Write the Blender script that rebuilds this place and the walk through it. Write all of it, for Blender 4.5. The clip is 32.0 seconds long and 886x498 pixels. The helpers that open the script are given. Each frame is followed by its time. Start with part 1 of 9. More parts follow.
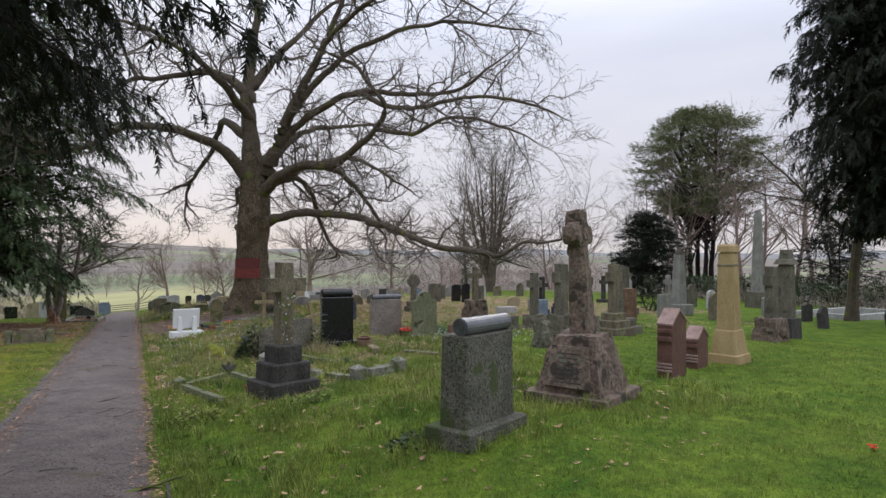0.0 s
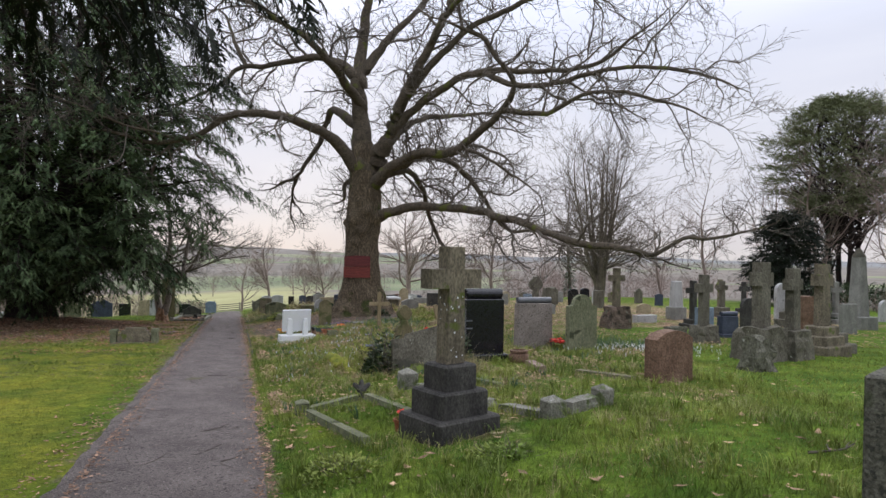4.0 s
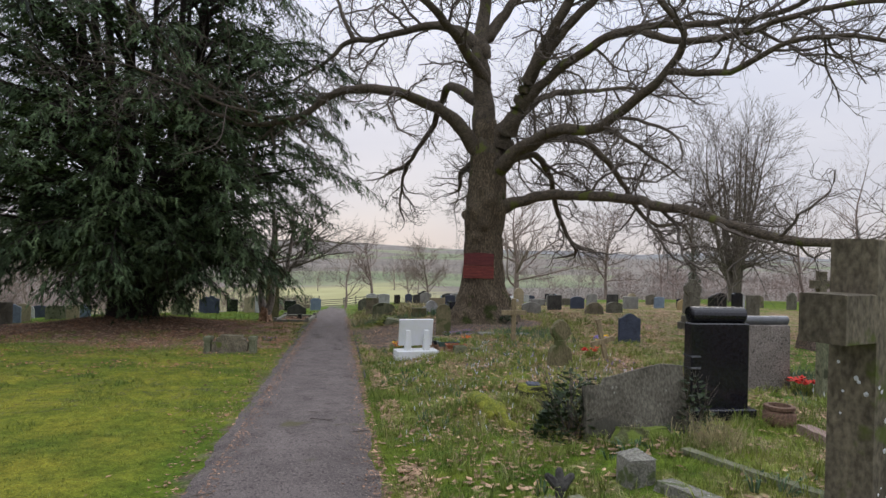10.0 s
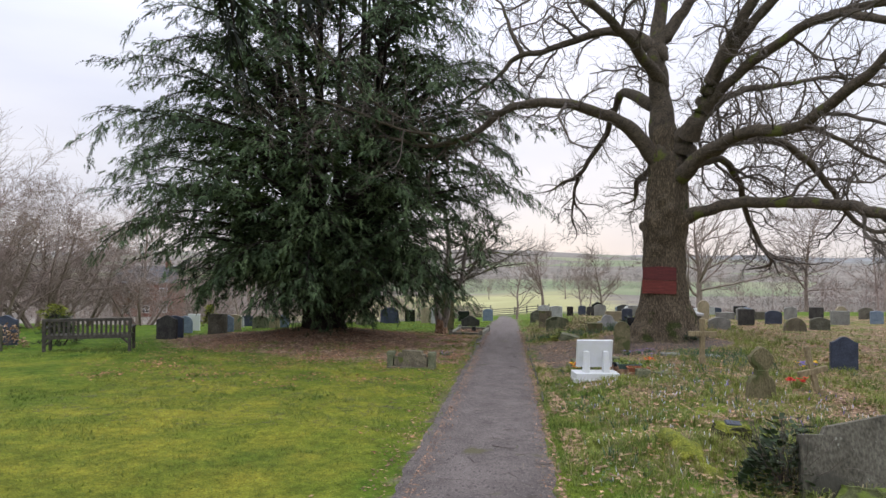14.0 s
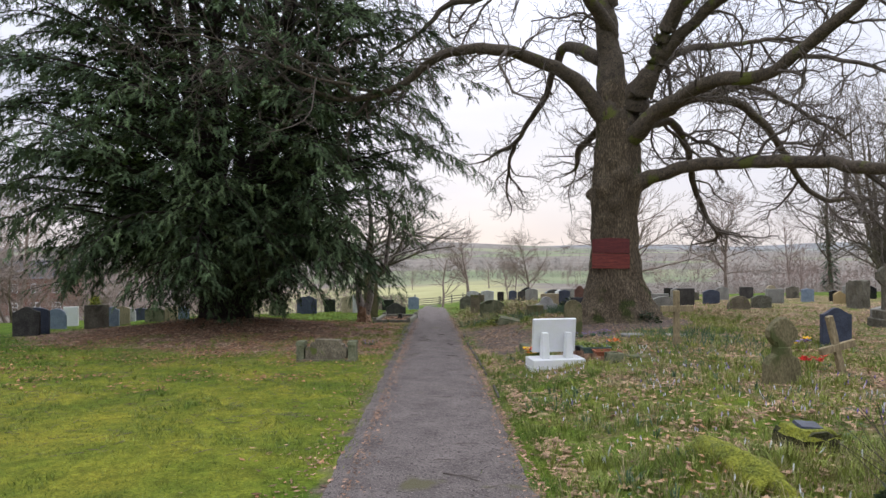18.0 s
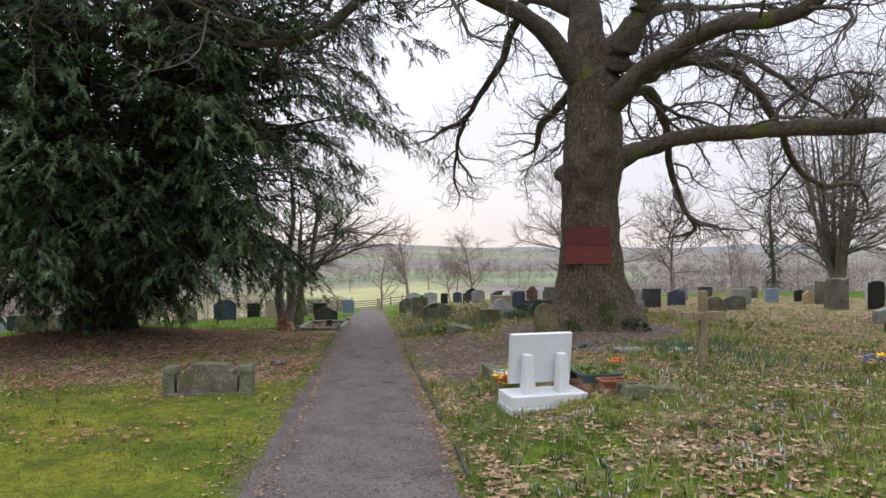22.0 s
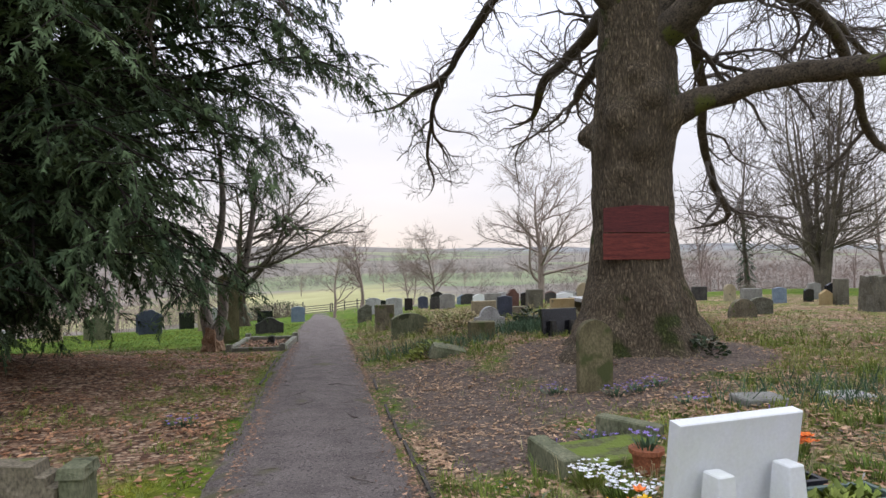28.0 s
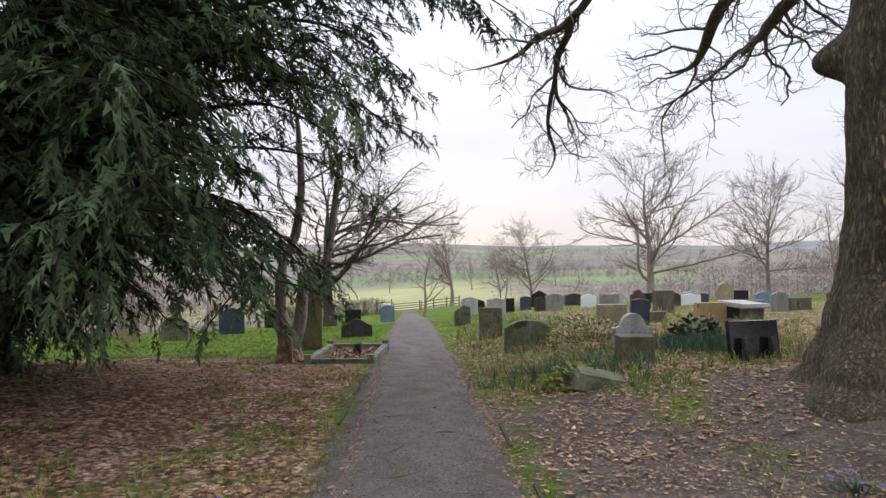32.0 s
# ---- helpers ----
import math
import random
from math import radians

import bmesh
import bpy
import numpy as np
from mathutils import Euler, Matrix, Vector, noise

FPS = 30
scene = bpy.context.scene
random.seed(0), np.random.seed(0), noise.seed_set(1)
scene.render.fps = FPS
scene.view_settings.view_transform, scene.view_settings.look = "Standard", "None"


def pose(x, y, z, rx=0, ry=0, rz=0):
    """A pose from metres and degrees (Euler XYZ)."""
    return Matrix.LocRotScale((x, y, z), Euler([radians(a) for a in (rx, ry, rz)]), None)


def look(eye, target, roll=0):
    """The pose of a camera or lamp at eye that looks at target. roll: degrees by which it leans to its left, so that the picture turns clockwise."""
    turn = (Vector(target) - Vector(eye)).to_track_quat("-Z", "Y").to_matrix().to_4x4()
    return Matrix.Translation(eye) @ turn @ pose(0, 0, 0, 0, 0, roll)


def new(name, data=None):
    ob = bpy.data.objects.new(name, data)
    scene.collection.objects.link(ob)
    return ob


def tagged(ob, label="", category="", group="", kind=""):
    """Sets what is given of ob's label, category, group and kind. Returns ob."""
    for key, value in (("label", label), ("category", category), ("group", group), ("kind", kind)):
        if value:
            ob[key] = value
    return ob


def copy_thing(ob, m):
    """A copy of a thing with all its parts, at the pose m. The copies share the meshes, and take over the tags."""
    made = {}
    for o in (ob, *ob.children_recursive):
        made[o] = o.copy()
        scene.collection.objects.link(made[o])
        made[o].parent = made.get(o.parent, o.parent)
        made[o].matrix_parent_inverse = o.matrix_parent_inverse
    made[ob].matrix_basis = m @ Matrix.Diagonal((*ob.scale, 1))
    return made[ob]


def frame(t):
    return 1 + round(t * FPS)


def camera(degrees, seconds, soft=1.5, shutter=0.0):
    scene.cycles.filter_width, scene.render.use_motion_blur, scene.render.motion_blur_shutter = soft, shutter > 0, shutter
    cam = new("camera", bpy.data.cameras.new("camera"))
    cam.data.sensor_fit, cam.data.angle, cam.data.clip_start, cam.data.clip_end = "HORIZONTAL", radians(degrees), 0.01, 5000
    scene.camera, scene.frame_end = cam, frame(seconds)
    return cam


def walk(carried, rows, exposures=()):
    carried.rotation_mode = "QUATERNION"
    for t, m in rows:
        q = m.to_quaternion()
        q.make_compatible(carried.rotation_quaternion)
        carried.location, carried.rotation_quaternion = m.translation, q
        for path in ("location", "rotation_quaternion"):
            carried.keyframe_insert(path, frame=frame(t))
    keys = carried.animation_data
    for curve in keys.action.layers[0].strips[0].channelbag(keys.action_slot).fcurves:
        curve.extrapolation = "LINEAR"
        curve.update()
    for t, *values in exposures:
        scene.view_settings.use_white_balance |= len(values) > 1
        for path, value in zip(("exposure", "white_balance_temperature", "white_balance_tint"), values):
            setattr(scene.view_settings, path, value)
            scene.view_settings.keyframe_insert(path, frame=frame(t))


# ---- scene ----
cam = camera(70.1, 32.0, soft=1.5)
PATH = [
    (0, (0.0, 0.0, 1.5), (0.0, 2.0, 1.512), 0.41),
    (0.5, (-0.201, 0.327, 1.467), (-0.226, 2.327, 1.481), 0.41),
    (1, (-0.355, 0.611, 1.45), (-0.387, 2.611, 1.464), 0.37),
    (1.5, (-0.457, 0.945, 1.452), (-0.484, 2.945, 1.465), 0.24),
    (2, (-0.634, 1.25, 1.414), (-0.756, 3.247, 1.428), 0.79),
    (2.5, (-0.858, 1.506, 1.405), (-1.001, 3.501, 1.419), 0.63),
    (3, (-1.03, 1.813, 1.333), (-1.2, 3.806, 1.352), 0.81),
    (3.5, (-1.181, 2.149, 1.289), (-1.453, 4.131, 1.315), 1.28),
    (5.5, (-1.786, 3.425, 1.243), (-2.046, 5.408, 1.257), -0.09),
    (6, (-1.902, 3.697, 1.252), (-2.138, 5.683, 1.265), -0.16),
    (6.5, (-1.968, 4.052, 1.208), (-2.197, 6.039, 1.225), 0.17),
    (7, (-2.139, 4.293, 1.183), (-2.354, 6.281, 1.198), 0.12),
    (7.5, (-2.341, 4.511, 1.21), (-2.476, 6.506, 1.226), 0.19),
    (8, (-2.432, 4.809, 1.15), (-2.558, 6.805, 1.165), 0.35),
    (8.5, (-2.483, 5.056, 1.154), (-2.592, 7.053, 1.168), 0.12),
    (9, (-2.615, 5.284, 1.149), (-2.708, 7.282, 1.164), 0.16),
    (9.5, (-2.771, 5.421, 1.214), (-2.899, 7.417, 1.229), 0.79),
    (10, (-2.902, 5.442, 1.279), (-3.483, 7.356, 1.286), 1.34),
    (10.5, (-2.988, 5.5, 1.322), (-3.863, 7.299, 1.333), 0.76),
    (11, (-3.023, 5.515, 1.37), (-4.053, 7.23, 1.387), 0.62),
    (11.5, (-3.072, 5.494, 1.425), (-4.18, 7.159, 1.448), 0.58),
    (12, (-3.109, 5.475, 1.466), (-4.272, 7.102, 1.494), 0.61),
    (12.5, (-3.098, 5.499, 1.474), (-4.293, 7.103, 1.509), 0.52),
    (13, (-3.084, 5.498, 1.497), (-4.291, 7.093, 1.534), 0.44),
    (13.5, (-2.993, 5.463, 1.52), (-4.113, 7.12, 1.562), 0.24),
    (15.5, (-3.516, 5.977, 1.293), (-4.536, 7.698, 1.295), 0.49),
    (16, (-3.653, 6.27, 1.211), (-4.675, 7.99, 1.213), 0.02),
    (16.5, (-3.79, 6.534, 1.138), (-4.807, 8.256, 1.142), 0.23),
    (17, (-4.02, 6.864, 1.122), (-4.991, 8.612, 1.125), -0.51),
    (17.5, (-4.218, 7.288, 1.049), (-5.114, 9.076, 1.048), -0.52),
    (18, (-4.434, 7.707, 1.005), (-5.283, 9.518, 1.004), -0.18),
    (18.5, (-4.7, 8.165, 0.984), (-5.468, 10.011, 0.98), -0.40),
    (19, (-4.87, 8.582, 0.926), (-5.615, 10.438, 0.922), -0.15),
    (19.5, (-5.032, 8.934, 0.895), (-5.767, 10.794, 0.894), 0.06),
    (20, (-5.204, 9.367, 0.888), (-5.919, 11.235, 0.886), -0.28),
    (20.5, (-5.283, 9.762, 0.86), (-5.988, 11.634, 0.859), -0.30),
    (21, (-5.396, 10.105, 0.848), (-6.091, 11.98, 0.848), -0.34),
    (21.5, (-5.612, 10.457, 0.844), (-6.292, 12.338, 0.846), -0.42),
    (22, (-5.797, 10.779, 0.781), (-6.468, 12.663, 0.785), -0.14),
    (22.5, (-6.0, 11.094, 0.801), (-6.66, 12.982, 0.809), -0.16),
    (23, (-6.314, 11.352, 0.782), (-6.957, 13.246, 0.792), -0.15),
    (23.5, (-6.528, 11.591, 0.736), (-7.162, 13.488, 0.749), -0.08),
    (24, (-6.656, 11.899, 0.747), (-7.276, 13.8, 0.759), -0.57),
    (24.5, (-6.872, 12.14, 0.722), (-7.48, 14.045, 0.734), -0.55),
    (26.5, (-7.329, 13.331, 0.681), (-7.884, 15.252, 0.693), -0.82),
    (27, (-7.442, 13.664, 0.697), (-7.987, 15.588, 0.707), -0.83),
    (27.5, (-7.477, 14.058, 0.659), (-8.012, 15.985, 0.668), -0.79),
    (28, (-7.58, 14.375, 0.646), (-8.109, 16.304, 0.654), -0.72),
    (28.5, (-7.717, 14.723, 0.663), (-8.27, 16.645, 0.669), -0.59),
    (29, (-7.801, 15.108, 0.586), (-8.389, 17.02, 0.594), -0.68),
    (29.5, (-7.936, 15.482, 0.596), (-8.569, 17.379, 0.604), -0.52),
    (30, (-8.206, 15.831, 0.583), (-8.842, 17.727, 0.589), -0.42),
    (30.5, (-8.45, 16.212, 0.51), (-9.091, 18.106, 0.513), -0.57),
    (31, (-8.638, 16.581, 0.537), (-9.371, 18.442, 0.539), -0.42),
    (31.5, (-8.896, 16.845, 0.543), (-9.679, 18.685, 0.546), -0.55),
    (32, (-9.125, 17.119, 0.527), (-9.911, 18.958, 0.53), -0.62),
]
walk(cam, [(t, look(eye, target, roll)) for t, eye, target, roll in PATH],
     exposures=((0, -0.19), (2, -0.17), (6, -0.07), (8, -0.21), (9, -0.23), (10, -0.25), (11, 0.02), (13, 0.05), (20, 0.08), (24, 0.08), (27, 0.07), (32, 0.09)))

# ---- light ----
world = bpy.data.worlds.new("world")
scene.world = world
world.use_nodes = True
wn, wl = world.node_tree.nodes, world.node_tree.links
for n in list(wn):
    wn.remove(n)


def wnode(kind, **sets):
    n = wn.new(kind)
    for k, v in sets.items():
        if k in n.inputs:
            n.inputs[k].default_value = v
    return n


SUN_AZ = radians(-22)      # the sun stands behind thin cloud beyond the oak
sky = wn.new("ShaderNodeTexSky")
sky.sky_type, sky.sun_disc, sky.sun_elevation, sky.sun_rotation = "NISHITA", False, radians(20), SUN_AZ
sky_bg = wnode("ShaderNodeBackground", Strength=0.05)
wl.new(sky.outputs[0], sky_bg.inputs[0])
coord = wn.new("ShaderNodeTexCoord")
sep = wn.new("ShaderNodeSeparateXYZ")
wl.new(coord.outputs["Generated"], sep.inputs[0])
ramp = wn.new("ShaderNodeValToRGB")
ramp.color_ramp.elements[0].position, ramp.color_ramp.elements[0].color = 0.0, (0.78, 0.745, 0.75, 1)
ramp.color_ramp.elements[1].position, ramp.color_ramp.elements[1].color = 1.0, (2.1, 2.2, 2.45, 1)
for pos, col in ((0.03, (0.775, 0.74, 0.77, 1)), (0.09, (0.78, 0.775, 0.85, 1)), (0.30, (0.86, 0.89, 1.02, 1)), (0.45, (1.3, 1.36, 1.55, 1))):
    e = ramp.color_ramp.elements.new(pos)
    e.color = col
wl.new(sep.outputs[2], ramp.inputs[0])
cmap = wn.new("ShaderNodeMapping")
cmap.inputs["Scale"].default_value = (1.0, 1.0, 4.5)
wl.new(coord.outputs["Generated"], cmap.inputs[0])
cloud = wnode("ShaderNodeTexNoise", Scale=2.2, Detail=5.0, Roughness=0.5)
wl.new(cmap.outputs[0], cloud.inputs["Vector"])
cr = wn.new("ShaderNodeValToRGB")
cr.color_ramp.elements[0].position, cr.color_ramp.elements[0].color = 0.32, (0.91, 0.92, 0.96, 1)
cr.color_ramp.elements[1].position, cr.color_ramp.elements[1].color = 0.68, (1.06, 1.05, 1.04, 1)
wl.new(cloud.outputs["Fac"], cr.inputs[0])
cm = wn.new("ShaderNodeMix")
cm.data_type, cm.blend_type = "RGBA", "MULTIPLY"
cm.inputs[0].default_value = 1.0
wl.new(ramp.outputs[0], cm.inputs[6])
wl.new(cr.outputs[0], cm.inputs[7])
cloud_bg = wnode("ShaderNodeBackground", Strength=1.10)
wl.new(cm.outputs[2], cloud_bg.inputs[0])
mixs = wnode("ShaderNodeMixShader", Fac=0.90)
wl.new(sky_bg.outputs[0], mixs.inputs[1])
wl.new(cloud_bg.outputs[0], mixs.inputs[2])
wo = wn.new("ShaderNodeOutputWorld")
wl.new(mixs.outputs[0], wo.inputs[0])

sun = new("sun", bpy.data.lights.new("sun", "SUN"))
sun.data.energy, sun.data.angle, sun.data.color = 0.6, radians(25), (1.0, 0.93, 0.86)
sun.rotation_euler = Euler((radians(90 - 35), 0, radians(180) + SUN_AZ))

# ---- materials ----


def material(name, a, b, scale=8.0, rough=0.85, bump=0.3, spots=None, fine=60.0, streak=0.0, spec=0.3, vary=0.0, grain=0.35, bump_scale=None, coat=0.0, island=0.0):
    """Two-scale mottled surface: broad stains between a and b, fine grain over them, optional spots (colour, scale, threshold)."""
    m = bpy.data.materials.new(name)
    m.use_nodes = True
    n, l = m.node_tree.nodes, m.node_tree.links
    p = n["Principled BSDF"]
    p.inputs["Roughness"].default_value = rough
    p.inputs["Specular IOR Level"].default_value = spec
    p.inputs["Coat Weight"].default_value = coat
    tc = n.new("ShaderNodeTexCoord")
    geo = n.new("ShaderNodeNewGeometry")
    mp = n.new("ShaderNodeMapping")
    mp.inputs["Scale"].default_value = (1, 1, 1 - streak)
    l.new(geo.outputs["Position"], mp.inputs[0])
    n1 = n.new("ShaderNodeTexNoise")
    n1.inputs["Scale"].default_value, n1.inputs["Detail"].default_value, n1.inputs["Roughness"].default_value = scale, 6.0, 0.62
    l.new(mp.outputs[0], n1.inputs["Vector"])
    r1 = n.new("ShaderNodeValToRGB")
    r1.color_ramp.elements[0].position, r1.color_ramp.elements[0].color = 0.34, (*a, 1)
    r1.color_ramp.elements[1].position, r1.color_ramp.elements[1].color = 0.66, (*b, 1)
    l.new(n1.outputs["Fac"], r1.inputs[0])
    n2 = n.new("ShaderNodeTexNoise")
    n2.inputs["Scale"].default_value, n2.inputs["Detail"].default_value = fine, 3.0
    l.new(mp.outputs[0], n2.inputs["Vector"])
    r2 = n.new("ShaderNodeMapRange")
    r2.inputs["From Min"].default_value, r2.inputs["From Max"].default_value = 0.3, 0.7
    r2.inputs["To Min"].default_value, r2.inputs["To Max"].default_value = 1 - grain, 1 + grain
    l.new(n2.outputs["Fac"], r2.inputs["Value"])
    mul = n.new("ShaderNodeMix")
    mul.data_type, mul.blend_type = "RGBA", "MULTIPLY"
    mul.inputs[0].default_value = 1.0
    l.new(r1.outputs[0], mul.inputs[6])
    l.new(r2.outputs[0], mul.inputs[7])
    col = mul.outputs[2]
    for c, s, th in (spots or ()):
        n3 = n.new("ShaderNodeTexNoise")
        n3.inputs["Scale"].default_value, n3.inputs["Detail"].default_value = s, 4.0
        l.new(geo.outputs["Position"], n3.inputs["Vector"])
        r3 = n.new("ShaderNodeMapRange")
        r3.inputs["From Min"].default_value, r3.inputs["From Max"].default_value = th, th + 0.06
        l.new(n3.outputs["Fac"], r3.inputs["Value"])
        mx = n.new("ShaderNodeMix")
        mx.data_type = "RGBA"
        l.new(r3.outputs[0], mx.inputs[0])
        l.new(col, mx.inputs[6])
        mx.inputs[7].default_value = (*c, 1)
        col = mx.outputs[2]
    if vary:
        oi = n.new("ShaderNodeObjectInfo")
        rv = n.new("ShaderNodeMapRange")
        rv.inputs["To Min"].default_value, rv.inputs["To Max"].default_value = 1 - vary, 1 + vary
        l.new(oi.outputs["Random"], rv.inputs["Value"])
        mv = n.new("ShaderNodeMix")
        mv.data_type, mv.blend_type = "RGBA", "MULTIPLY"
        mv.inputs[0].default_value = 1.0
        l.new(col, mv.inputs[6])
        l.new(rv.outputs[0], mv.inputs[7])
        col = mv.outputs[2]
    if island:
        ri = n.new("ShaderNodeMapRange")
        ri.inputs["To Min"].default_value, ri.inputs["To Max"].default_value = 1 - island, 1 + island
        l.new(geo.outputs["Random Per Island"], ri.inputs["Value"])
        mi = n.new("ShaderNodeMix")
        mi.data_type, mi.blend_type = "RGBA", "MULTIPLY"
        mi.inputs[0].default_value = 1.0
        l.new(col, mi.inputs[6])
        l.new(ri.outputs[0], mi.inputs[7])
        col = mi.outputs[2]
    l.new(col, p.inputs["Base Color"])
    if bump:
        nb = n.new("ShaderNodeTexNoise")
        nb.inputs["Scale"].default_value, nb.inputs["Detail"].default_value = bump_scale or fine * 0.5, 6.0
        l.new(mp.outputs[0], nb.inputs["Vector"])
        bp = n.new("ShaderNodeBump")
        bp.inputs["Strength"].default_value, bp.inputs["Distance"].default_value = bump, 0.02
        l.new(nb.outputs["Fac"], bp.inputs["Height"])
        l.new(bp.outputs[0], p.inputs["Normal"])
    return m


